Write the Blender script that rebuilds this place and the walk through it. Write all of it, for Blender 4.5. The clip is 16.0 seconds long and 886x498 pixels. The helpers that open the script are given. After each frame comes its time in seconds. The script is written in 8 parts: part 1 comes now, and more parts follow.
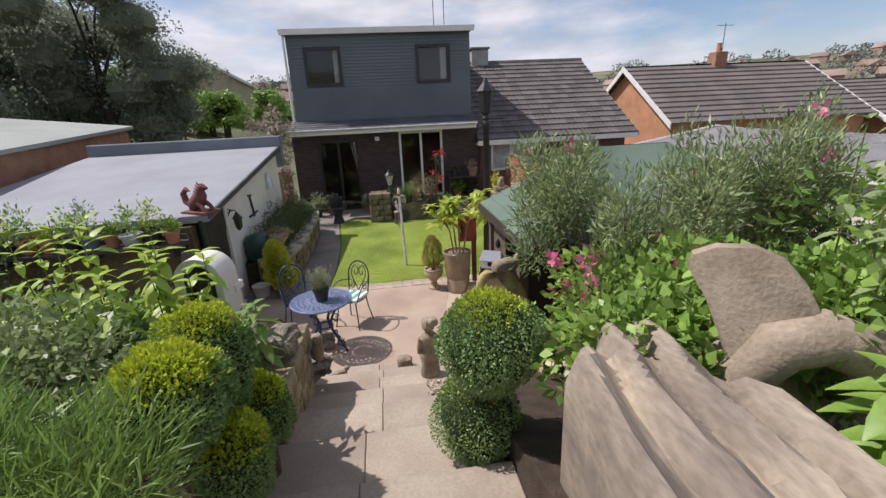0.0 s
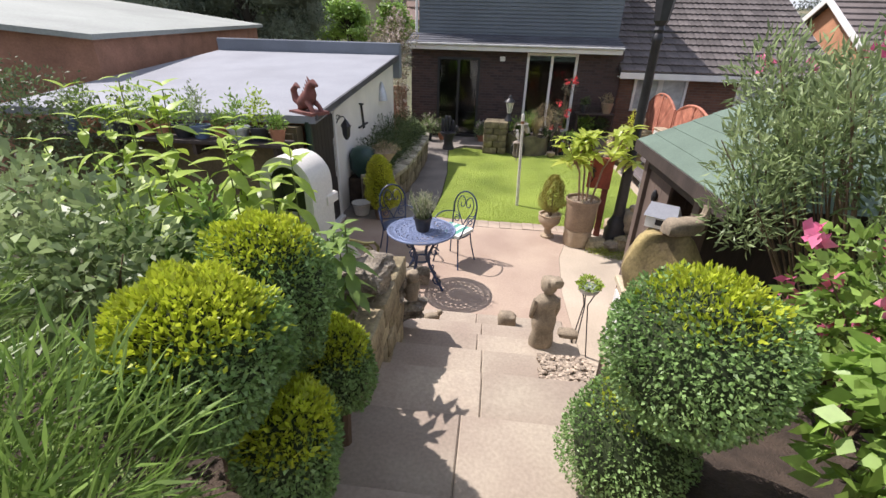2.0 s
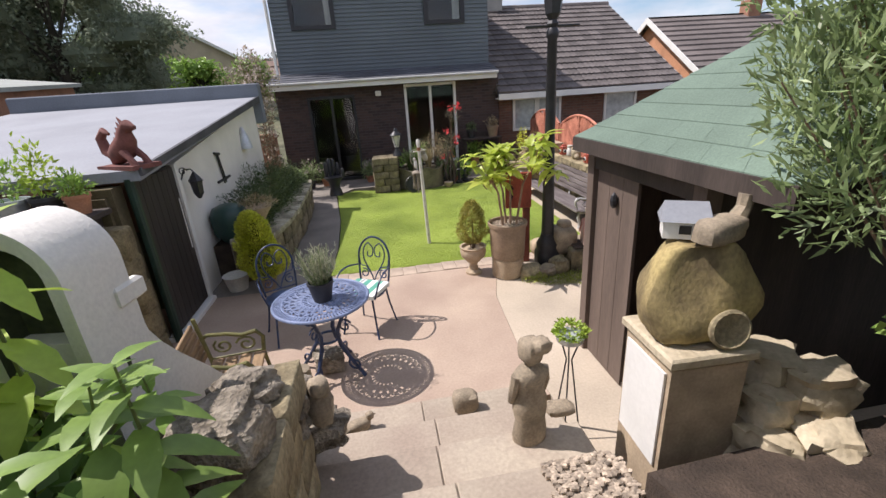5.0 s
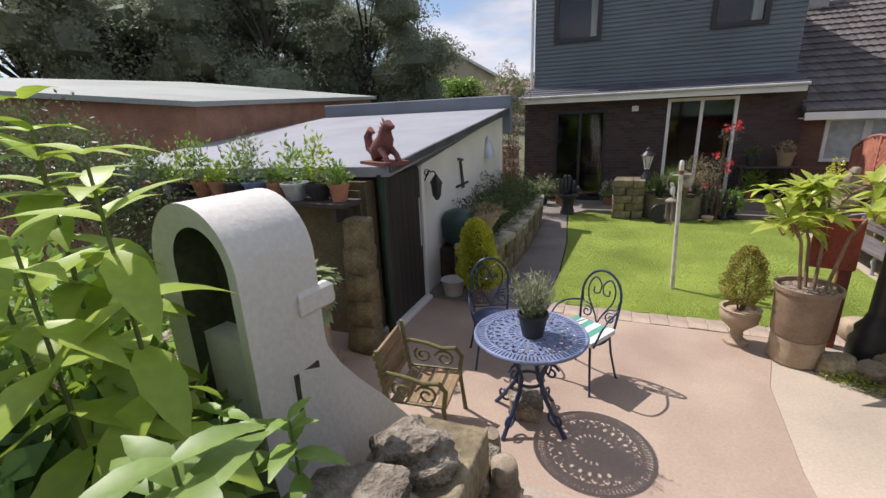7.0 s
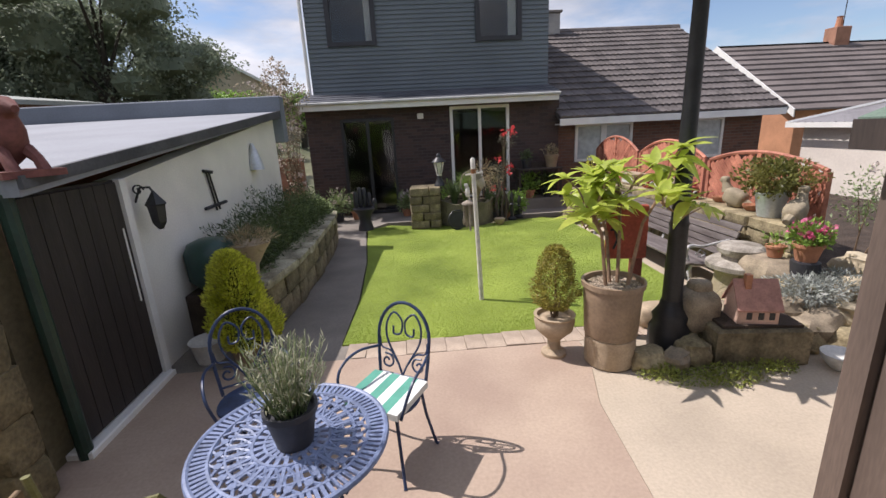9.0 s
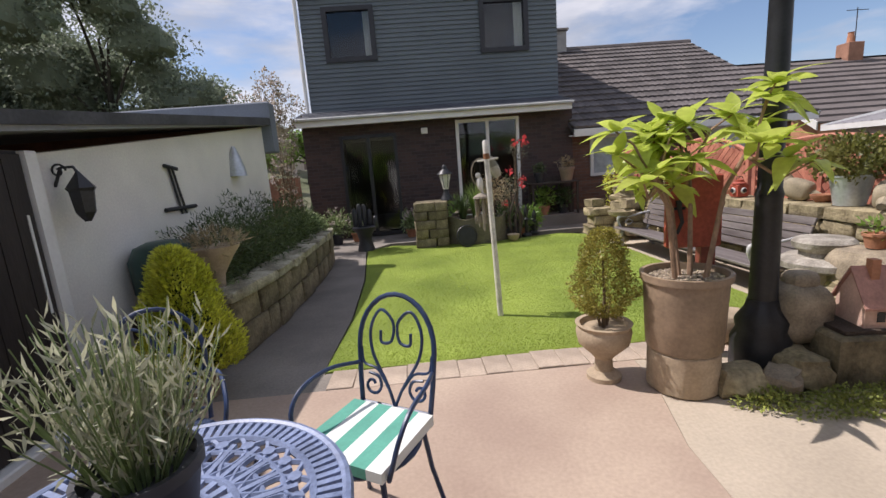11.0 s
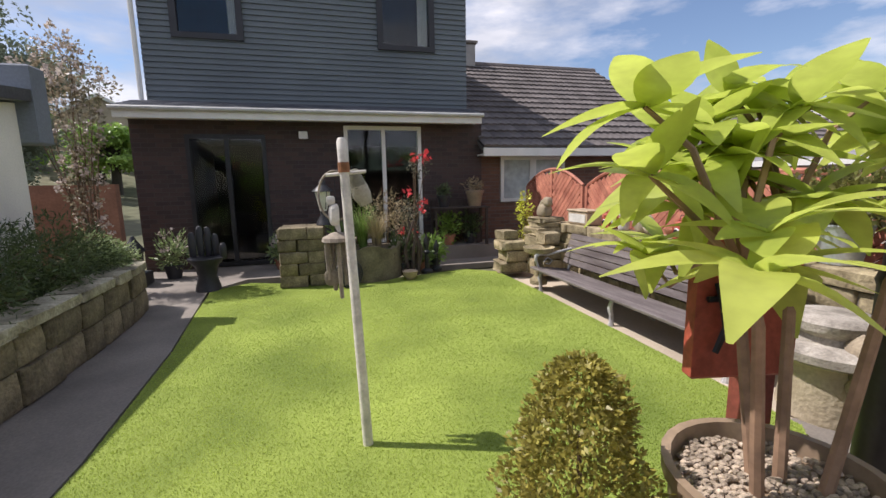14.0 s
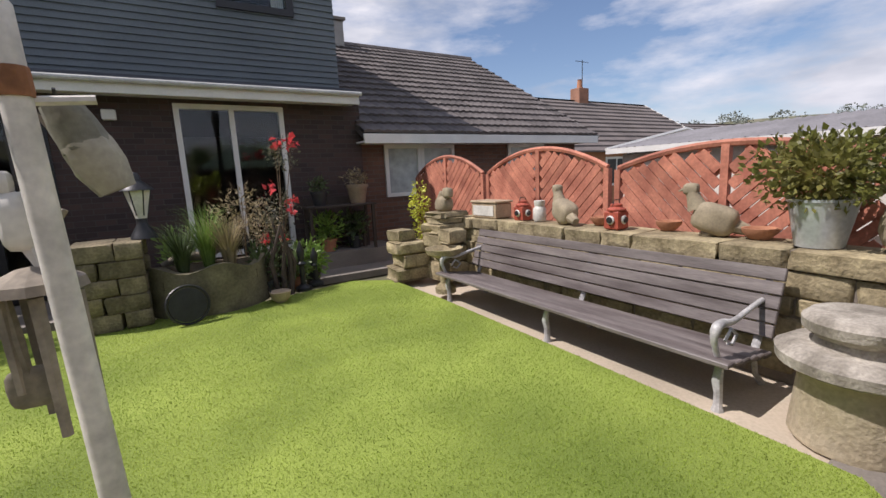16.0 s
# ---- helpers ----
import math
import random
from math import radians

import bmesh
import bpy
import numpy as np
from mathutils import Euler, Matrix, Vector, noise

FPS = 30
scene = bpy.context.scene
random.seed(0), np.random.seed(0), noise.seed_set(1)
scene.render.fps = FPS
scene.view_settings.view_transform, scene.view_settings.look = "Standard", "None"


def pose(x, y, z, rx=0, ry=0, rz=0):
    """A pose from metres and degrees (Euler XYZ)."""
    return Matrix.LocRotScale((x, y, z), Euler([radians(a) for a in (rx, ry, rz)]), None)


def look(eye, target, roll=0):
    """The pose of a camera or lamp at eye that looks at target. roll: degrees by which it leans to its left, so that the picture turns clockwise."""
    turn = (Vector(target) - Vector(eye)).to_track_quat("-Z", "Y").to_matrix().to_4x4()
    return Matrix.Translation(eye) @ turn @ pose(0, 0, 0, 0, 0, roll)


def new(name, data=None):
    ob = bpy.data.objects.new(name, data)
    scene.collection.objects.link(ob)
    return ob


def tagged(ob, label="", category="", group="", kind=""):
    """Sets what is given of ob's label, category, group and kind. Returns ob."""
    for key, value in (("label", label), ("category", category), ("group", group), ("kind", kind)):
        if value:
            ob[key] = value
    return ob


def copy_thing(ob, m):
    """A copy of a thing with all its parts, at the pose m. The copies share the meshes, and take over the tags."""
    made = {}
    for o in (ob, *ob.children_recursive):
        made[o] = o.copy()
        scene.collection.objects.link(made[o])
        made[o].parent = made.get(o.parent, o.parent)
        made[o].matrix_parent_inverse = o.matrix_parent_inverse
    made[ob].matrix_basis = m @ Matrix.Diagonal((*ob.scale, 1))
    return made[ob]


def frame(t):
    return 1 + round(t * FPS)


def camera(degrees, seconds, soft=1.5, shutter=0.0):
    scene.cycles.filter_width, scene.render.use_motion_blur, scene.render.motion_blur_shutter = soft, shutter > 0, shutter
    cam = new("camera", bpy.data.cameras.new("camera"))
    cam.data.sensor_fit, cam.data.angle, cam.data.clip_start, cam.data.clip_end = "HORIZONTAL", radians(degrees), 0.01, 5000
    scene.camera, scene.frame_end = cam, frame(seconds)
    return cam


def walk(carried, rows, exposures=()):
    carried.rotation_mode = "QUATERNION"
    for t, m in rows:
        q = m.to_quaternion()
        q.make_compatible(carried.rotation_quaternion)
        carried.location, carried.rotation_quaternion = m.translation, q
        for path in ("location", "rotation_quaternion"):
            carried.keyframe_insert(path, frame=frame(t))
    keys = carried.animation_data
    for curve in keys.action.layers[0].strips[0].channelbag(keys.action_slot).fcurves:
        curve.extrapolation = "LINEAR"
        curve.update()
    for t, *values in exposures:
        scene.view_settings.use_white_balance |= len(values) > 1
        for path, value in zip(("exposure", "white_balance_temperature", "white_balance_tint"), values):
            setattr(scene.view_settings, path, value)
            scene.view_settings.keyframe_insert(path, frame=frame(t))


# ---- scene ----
cam = camera(91.7, 16.0)
PATH = [
    (0, (-0.144, -0.39, 3.137), (0.097, 1.497, 2.52), -2.7),
    (0.5, (-0.166, -0.214, 3.1), (-0.136, 1.68, 2.46), -0.9),
    (1, (-0.196, 0.036, 3.071), (-0.24, 1.902, 2.351), -1.6),
    (1.5, (-0.206, 0.306, 2.965), (-0.295, 2.154, 2.205), -1.1),
    (2, (-0.374, 0.503, 2.799), (-0.566, 2.289, 1.921), 1.7),
    (2.5, (-0.413, 0.724, 2.622), (-0.667, 2.471, 1.682), 0.8),
    (3, (-0.376, 0.937, 2.634), (-0.537, 2.689, 1.683), -0.9),
    (3.2, (-0.387, 1.025, 2.628), (-0.452, 2.782, 1.675), -1.2),
    (5.3, (-0.582, 1.821, 2.328), (-0.304, 3.677, 1.637), -3.3),
    (5.5, (-0.62, 1.893, 2.299), (-0.404, 3.756, 1.604), -0.7),
    (6, (-0.695, 1.954, 2.335), (-1.29, 3.741, 1.664), -0.3),
    (6.5, (-0.678, 2.07, 2.368), (-1.541, 3.754, 1.719), -1.9),
    (7, (-0.65, 2.309, 2.275), (-1.366, 4.083, 1.694), -2.4),
    (7.5, (-0.594, 2.61, 2.253), (-0.911, 4.497, 1.671), -4.4),
    (8, (-0.525, 2.952, 2.196), (-0.66, 4.863, 1.622), -2.9),
    (8.5, (-0.522, 3.276, 2.157), (-0.468, 5.192, 1.587), -3.1),
    (9, (-0.549, 3.558, 1.985), (-0.433, 5.481, 1.449), -3.0),
    (9.2, (-0.542, 3.647, 1.894), (-0.461, 5.576, 1.371), -2.1),
    (11.3, (-0.522, 4.53, 1.421), (-0.406, 6.494, 1.063), -5.2),
    (11.5, (-0.46, 4.665, 1.413), (-0.174, 6.608, 1.036), -6.1),
    (12, (-0.233, 4.9, 1.449), (0.224, 6.808, 1.065), -4.2),
    (12.5, (-0.138, 5.161, 1.483), (0.351, 7.065, 1.115), -2.2),
    (13, (-0.126, 5.487, 1.506), (0.396, 7.389, 1.175), -2.1),
    (13.5, (-0.065, 5.77, 1.482), (0.465, 7.674, 1.173), -1.8),
    (14, (0.009, 6.069, 1.443), (0.531, 7.975, 1.134), -1.1),
    (14.5, (0.031, 6.419, 1.426), (0.723, 8.269, 1.112), -1.7),
    (15, (0.098, 6.755, 1.387), (0.943, 8.54, 1.072), -3.3),
    (15.5, (0.243, 7.093, 1.354), (1.174, 8.832, 1.022), -2.9),
    (16, (0.334, 7.269, 1.328), (1.356, 8.956, 0.995), -2.8),
]
EXPOSURES = [(t, stops, 6350, 18) for t, stops in ((0, -0.03), (0.5, 0.12), (1.5, 0.28), (2.5, 0.55), (3, 0.6), (3.2, 0.6), (5.3, 0.22), (5.5, 0.2), (6.2, 0.34), (6.6, 0.33), (7, 0.1), (9, 0.17), (12.5, 0.06), (13.3, 0.16), (14.2, 0.23), (14.7, 0.2), (15.5, 0.07), (16, 0.04))]
walk(cam, [(t, look(eye, target, roll)) for t, eye, target, roll in PATH], EXPOSURES)

# ---------------------------------------------------------------- world and sun
SUN_TO = Vector((-0.94 * 0.575, 0.34 * 0.575, 0.818)).normalized()
world = bpy.data.worlds.new("sky")
scene.world = world
world.use_nodes = True
wn, wl = world.node_tree.nodes, world.node_tree.links
wn.clear()
w_out = wn.new("ShaderNodeOutputWorld")
w_bg = wn.new("ShaderNodeBackground")
w_sky = wn.new("ShaderNodeTexSky")
w_sky.sky_type = "NISHITA"
w_sky.sun_disc = False
w_sky.sun_elevation = math.asin(SUN_TO.z)
w_sky.sun_rotation = math.atan2(SUN_TO.x, SUN_TO.y)
w_sky.dust_density = 0.6
w_sky.ozone_density = 2.0
w_tc = wn.new("ShaderNodeTexCoord")
w_map = wn.new("ShaderNodeMapping")
w_map.inputs["Scale"].default_value = (1.0, 1.0, 3.2)
w_noise = wn.new("ShaderNodeTexNoise")
w_noise.inputs["Scale"].default_value = 2.3
w_noise.inputs["Detail"].default_value = 9.0
w_noise.inputs["Roughness"].default_value = 0.58
w_ramp = wn.new("ShaderNodeValToRGB")
w_ramp.color_ramp.elements[0].position = 0.40
w_ramp.color_ramp.elements[1].position = 0.58
w_shade = wn.new("ShaderNodeTexNoise")
w_shade.inputs["Scale"].default_value = 4.0
w_shade.inputs["Detail"].default_value = 5.0
w_cloud = wn.new("ShaderNodeValToRGB")
w_cloud.color_ramp.elements[0].color = (4.0, 4.4, 5.0, 1)
w_cloud.color_ramp.elements[1].color = (7.2, 7.3, 7.5, 1)
w_cloud.color_ramp.elements[0].position = 0.35
w_cloud.color_ramp.elements[1].position = 0.62
w_mix = wn.new("ShaderNodeMix")
w_mix.data_type = "RGBA"
wl.new(w_tc.outputs["Generated"], w_map.inputs["Vector"])
wl.new(w_map.outputs["Vector"], w_noise.inputs["Vector"])
wl.new(w_map.outputs["Vector"], w_shade.inputs["Vector"])
wl.new(w_noise.outputs["Fac"], w_ramp.inputs["Fac"])
wl.new(w_shade.outputs["Fac"], w_cloud.inputs["Fac"])
wl.new(w_ramp.outputs["Color"], w_mix.inputs["Factor"])
wl.new(w_sky.outputs["Color"], w_mix.inputs["A"])
wl.new(w_cloud.outputs["Color"], w_mix.inputs["B"])
wl.new(w_mix.outputs["Result"], w_bg.inputs["Color"])
w_bg.inputs["Strength"].default_value = 0.116
wl.new(w_bg.outputs["Background"], w_out.inputs["Surface"])

sun_data = bpy.data.lights.new("sun", "SUN")
sun_data.energy, sun_data.angle, sun_data.color = 4.7, radians(0.53), (1.0, 0.955, 0.88)
sun = new("sun", sun_data)
sun.matrix_world = look((-20, 30, 40), Vector((-20, 30, 40)) - SUN_TO)

# ---------------------------------------------------------------- materials
def ramp_colour(c, k):
    return (min(1, c[0] * k), min(1, c[1] * k), min(1, c[2] * k), 1)


def mat(name, colour, rough=0.8, vary=0.25, scale=3.0, fine=60.0, bump=0.25, metal=0.0, second=None, per_island=0.0, per_object=0.0, translucent=0.0, stretch=(1, 1, 1), spec=0.5, depth=0.004):
    """A surface with stains at a large scale, grain at a small one, and relief."""
    m = bpy.data.materials.new(name)
    m.use_nodes = True
    n, l = m.node_tree.nodes, m.node_tree.links
    b = n["Principled BSDF"]
    out = n["Material Output"]
    tc = n.new("ShaderNodeTexCoord")
    mp = n.new("ShaderNodeMapping")
    mp.inputs["Scale"].default_value = stretch
    l.new(tc.outputs["Object"], mp.inputs["Vector"])
    big = n.new("ShaderNodeTexNoise")
    big.inputs["Scale"].default_value = scale
    big.inputs["Detail"].default_value = 6
    small = n.new("ShaderNodeTexNoise")
    small.inputs["Scale"].default_value = fine
    small.inputs["Detail"].default_value = 4
    l.new(mp.outputs["Vector"], big.inputs["Vector"])
    l.new(mp.outputs["Vector"], small.inputs["Vector"])
    r = n.new("ShaderNodeValToRGB")
    r.color_ramp.elements[0].position, r.color_ramp.elements[1].position = 0.32, 0.68
    r.color_ramp.elements[0].color = ramp_colour(colour, 1 - vary)
    r.color_ramp.elements[1].color = ramp_colour(second, 1) if second else ramp_colour(colour, 1 + vary)
    l.new(big.outputs["Fac"], r.inputs["Fac"])
    r2 = n.new("ShaderNodeMapRange")
    r2.inputs["From Min"].default_value, r2.inputs["From Max"].default_value = 0.3, 0.7
    r2.inputs["To Min"].default_value, r2.inputs["To Max"].default_value = 1 - vary * 0.6, 1 + vary * 0.6
    l.new(small.outputs["Fac"], r2.inputs["Value"])
    value = r2.outputs["Result"]
    for amount, kind in ((per_island, "island"), (per_object, "object")):
        if amount:
            src = n.new("ShaderNodeNewGeometry") if kind == "island" else n.new("ShaderNodeObjectInfo")
            rr = n.new("ShaderNodeMapRange")
            rr.inputs["To Min"].default_value, rr.inputs["To Max"].default_value = 1 - amount, 1 + amount
            l.new(src.outputs["Random Per Island" if kind == "island" else "Random"], rr.inputs["Value"])
            mul = n.new("ShaderNodeMath")
            mul.operation = "MULTIPLY"
            l.new(value, mul.inputs[0])
            l.new(rr.outputs["Result"], mul.inputs[1])
            value = mul.outputs["Value"]
    hs = n.new("ShaderNodeHueSaturation")
    l.new(r.outputs["Color"], hs.inputs["Color"])
    l.new(value, hs.inputs["Value"])
    l.new(hs.outputs["Color"], b.inputs["Base Color"])
    b.inputs["Roughness"].default_value = rough
    b.inputs["Metallic"].default_value = metal
    b.inputs["Specular IOR Level"].default_value = spec
    if bump:
        bp = n.new("ShaderNodeBump")
        bp.inputs["Strength"].default_value = bump
        bp.inputs["Distance"].default_value = depth
        add = n.new("ShaderNodeMath")
        add.operation = "ADD"
        l.new(big.outputs["Fac"], add.inputs[0])
        l.new(small.outputs["Fac"], add.inputs[1])
        l.new(add.outputs["Value"], bp.inputs["Height"])
        l.new(bp.outputs["Normal"], b.inputs["Normal"])
    if translucent:
        tr = n.new("ShaderNodeBsdfTranslucent")
        mx = n.new("ShaderNodeMixShader")
        mx.inputs["Fac"].default_value = translucent
        l.new(hs.outputs["Color"], tr.inputs["Color"])
        l.new(b.outputs["BSDF"], mx.inputs[1])
        l.new(tr.outputs["BSDF"], mx.inputs[2])
        l.new(mx.outputs["Shader"], out.inputs["Surface"])
    return m


def leaf_mat(name, colour, second=None, rough=0.45, translucent=0.35):
    return mat(name, colour, rough, 0.2, 2.0, 25, 0.0, second=second, per_island=0.35, translucent=translucent)


def glass_mat(name, tint, rough=0.02):
    m = bpy.data.materials.new(name)
    m.use_nodes = True
    b = m.node_tree.nodes["Principled BSDF"]
    b.inputs["Base Color"].default_value = (*tint, 1)
    b.inputs["Roughness"].default_value = rough
    b.inputs["Transmission Weight"].default_value = 1.0
    b.inputs["IOR"].default_value = 1.45
    return m


M_PINK = mat("pink_paving", (0.39, 0.285, 0.22), 0.85, 0.14, 1.3, 45, 0.2, per_object=0.05, second=(0.435, 0.335, 0.255))
M_PALE = mat("pale_concrete", (0.46, 0.385, 0.295), 0.85, 0.14, 1.1, 50, 0.25)
M_CONC = mat("grey_concrete", (0.215, 0.19, 0.163), 0.9, 0.22, 1.5, 60, 0.3)
M_SLAB = mat("path_slab", (0.365, 0.285, 0.225), 0.85, 0.2, 1.4, 50, 0.3, second=(0.41, 0.35, 0.27), per_object=0.1)
M_SETT = mat("edge_sett", (0.385, 0.305, 0.235), 0.85, 0.22, 4, 70, 0.4, per_object=0.07)
M_LAWN = mat("lawn_turf", (0.225, 0.312, 0.042), 0.9, 0.35, 0.9, 170, 0.8, second=(0.325, 0.405, 0.07), depth=0.01)
M_BLADE = mat("grass_blade", (0.315, 0.44, 0.06), 0.7, 0.2, 0.8, 20, 0, second=(0.445, 0.525, 0.098), per_island=0.32, translucent=0.5)
M_EARTH = mat("dark_soil", (0.06, 0.042, 0.03), 0.95, 0.35, 6, 80, 0.8, depth=0.02)
M_GROUND = mat("far_ground", (0.10, 0.13, 0.05), 0.95, 0.4, 0.05, 2, 0.0, second=(0.22, 0.19, 0.12))
M_STONE = mat("sandstone", (0.30, 0.235, 0.13), 0.9, 0.45, 4.5, 40, 0.8, second=(0.42, 0.35, 0.21), per_object=0.22, depth=0.012)
M_STONE_PALE = mat("pale_sandstone", (0.50, 0.41, 0.27), 0.9, 0.22, 2.5, 35, 0.6, second=(0.58, 0.50, 0.36), depth=0.012)
M_STATUE = mat("weathered_statue_stone", (0.29, 0.235, 0.165), 0.9, 0.3, 8, 70, 0.5, depth=0.006)
M_RENDER = mat("white_render", (0.72, 0.69, 0.63), 0.9, 0.1, 1.2, 60, 0.35, depth=0.006)
M_WHITE = mat("white_paint", (0.74, 0.73, 0.69), 0.5, 0.06, 3, 40, 0.05)
M_PEEL = mat("peeling_white_paint", (0.66, 0.62, 0.55), 0.7, 0.2, 9, 45, 0.3)
M_CLAD = mat("grey_green_cladding", (0.125, 0.148, 0.163), 0.6, 0.14, 0.7, 40, 0.1, second=(0.145, 0.17, 0.185))
M_BRICK = mat("dark_brick", (0.15, 0.075, 0.05), 0.9, 0.3, 5, 60, 0.5, per_object=0.3)
M_BRICK_RED = mat("red_brick", (0.33, 0.17, 0.11), 0.9, 0.2, 3, 30, 0.3)
M_MORTAR = mat("mortar", (0.20, 0.17, 0.14), 0.95, 0.2, 5, 80, 0.3)
M_TILE = mat("brown_roof_tile", (0.118, 0.102, 0.096), 0.85, 0.25, 2, 30, 0.4, per_object=0.25)
M_SLATE = mat("blue_grey_eave_slate", (0.085, 0.09, 0.105), 0.7, 0.25, 2, 40, 0.3)
M_TILE_FAR = mat("far_roof_tile", (0.155, 0.13, 0.12), 0.85, 0.2, 0.8, 12, 0.2)
M_FELT = mat("grey_roof_felt", (0.28, 0.29, 0.315), 0.8, 0.12, 0.8, 40, 0.2)
M_FELT_DARK = mat("slate_blue_felt", (0.17, 0.19, 0.22), 0.85, 0.15, 1.2, 40, 0.2)
M_FELT_GREEN = mat("green_felt_shingle", (0.125, 0.175, 0.135), 0.9, 0.22, 1.3, 90, 0.5, per_object=0.04)
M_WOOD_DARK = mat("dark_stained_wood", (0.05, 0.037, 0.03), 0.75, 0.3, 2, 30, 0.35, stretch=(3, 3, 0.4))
M_WOOD_SHED = mat("brown_stained_board", (0.13, 0.095, 0.075), 0.75, 0.2, 2, 30, 0.3, stretch=(3, 3, 0.4))
M_BENCH = mat("worn_bench_slat", (0.125, 0.10, 0.095), 0.55, 0.3, 2.2, 22, 0.3, stretch=(6, 0.7, 6), second=(0.19, 0.165, 0.155), per_object=0.15)
M_RED = mat("red_fence_stain", (0.42, 0.14, 0.09), 0.75, 0.28, 4, 40, 0.35, second=(0.54, 0.22, 0.14), per_object=0.16)
M_RED_PAINT = mat("red_paint", (0.36, 0.075, 0.045), 0.55, 0.3, 5, 40, 0.2)
M_BLACK = mat("black_iron", (0.022, 0.022, 0.024), 0.45, 0.3, 8, 60, 0.2)
M_BLUE_IRON = mat("blue_painted_iron", (0.022, 0.04, 0.095), 0.4, 0.3, 12, 60, 0.15)
M_TABLE = mat("blue_grey_cast_table", (0.17, 0.21, 0.33), 0.45, 0.25, 10, 80, 0.2)
M_SILVER = mat("silver_painted_iron", (0.42, 0.41, 0.40), 0.45, 0.3, 9, 60, 0.3)
M_GREEN_IRON = mat("olive_painted_iron", (0.16, 0.15, 0.05), 0.5, 0.3, 8, 60, 0.2)
M_TERRA = mat("terracotta", (0.42, 0.19, 0.105), 0.85, 0.2, 5, 60, 0.3)
M_CLAY = mat("glazed_brown_clay", (0.27, 0.195, 0.13), 0.55, 0.22, 4, 40, 0.2)
M_POT_STONE = mat("buff_stone_pot", (0.40, 0.31, 0.21), 0.85, 0.2, 6, 60, 0.35)
M_WHITE_POT = mat("white_pot", (0.62, 0.60, 0.55), 0.6, 0.15, 5, 40, 0.1)
M_BLACK_POT = mat("dark_pot", (0.03, 0.03, 0.035), 0.5, 0.2, 5, 40, 0.1)
M_ZINC = mat("galvanised_zinc", (0.52, 0.55, 0.57), 0.4, 0.15, 5, 40, 0.1, metal=0.5)
M_GRAVEL = mat("gravel", (0.36, 0.29, 0.22), 0.9, 0.4, 30, 90, 0.5, per_island=0.4)
M_BARK = mat("bark", (0.16, 0.105, 0.065), 0.9, 0.3, 6, 40, 0.6, stretch=(1, 1, 0.3), depth=0.012)
M_STEM = mat("green_stem", (0.14, 0.17, 0.05), 0.7, 0.2, 6, 40, 0.1)
M_TUFA = mat("pitted_pale_rock", (0.24, 0.195, 0.14), 0.95, 0.5, 9, 45, 1.0, second=(0.38, 0.33, 0.26), depth=0.03)
M_DRIFT = mat("grey_driftwood", (0.26, 0.22, 0.17), 0.85, 0.3, 8, 50, 0.4)
# Unlit rooms: their shade is put into this near-black colour.
M_ROOM_SHADE = mat("room_shade_black", (0.02, 0.017, 0.016), 0.9, 0.3, 2, 20, 0.0)
M_GLASS = glass_mat("window_glass", (0.86, 0.9, 0.9))
M_FABRIC = mat("grey_green_sacking", (0.20, 0.19, 0.14), 0.9, 0.25, 6, 70, 0.4)

L_BOX = leaf_mat("box_leaf", (0.17, 0.31, 0.08), (0.32, 0.47, 0.17))
L_TIP = leaf_mat("box_leaf_tip", (0.46, 0.56, 0.035), (0.60, 0.66, 0.06))
L_GREEN = leaf_mat("broad_leaf", (0.21, 0.36, 0.06), (0.34, 0.50, 0.11))
L_LIME = leaf_mat("lime_leaf", (0.33, 0.49, 0.055), (0.50, 0.61, 0.10))
L_FEATHER = leaf_mat("feathery_leaf", (0.18, 0.30, 0.06), (0.30, 0.42, 0.11))
L_GREY = leaf_mat("grey_green_leaf", (0.23, 0.32, 0.12), (0.38, 0.46, 0.22))
L_DARK = leaf_mat("dark_tree_leaf", (0.075, 0.12, 0.045), (0.15, 0.20, 0.08))
L_YELLOW = leaf_mat("golden_conifer_leaf", (0.62, 0.66, 0.05), (0.76, 0.76, 0.12))
# Greyed leaf tone: distance haze is mixed into the tree colour.
L_SHADE = mat("hazy_dark_tree_leaf", (0.2, 0.245, 0.165), 0.7, 0.12, 0.4, 4, 0, second=(0.30, 0.345, 0.235), per_island=0.22, translucent=0.35)
M_STONE_BED = mat("mossy_bed_stone", (0.14, 0.112, 0.062), 0.9, 0.45, 4.5, 40, 0.8, second=(0.25, 0.205, 0.125), per_object=0.25, depth=0.014)
L_BED = leaf_mat("deep_green_leaf", (0.065, 0.105, 0.04), (0.17, 0.22, 0.085))
L_OLIVE = leaf_mat("olive_gold_leaf", (0.32, 0.29, 0.05), (0.44, 0.38, 0.09))
L_HOSTA = leaf_mat("hosta_leaf", (0.16, 0.27, 0.08), (0.44, 0.48, 0.27))
L_DRY = leaf_mat("dry_buff_leaf", (0.36, 0.28, 0.15), (0.46, 0.38, 0.24))
L_PINK = leaf_mat("pink_petal", (0.75, 0.10, 0.28), (0.85, 0.28, 0.42))
L_REDF = leaf_mat("red_petal", (0.75, 0.05, 0.06), (0.8, 0.12, 0.12))
L_WHITEF = leaf_mat("pale_blossom", (0.62, 0.52, 0.46), (0.72, 0.62, 0.55))
L_ORANGE = leaf_mat("orange_petal", (0.8, 0.28, 0.03), (0.85, 0.42, 0.05))

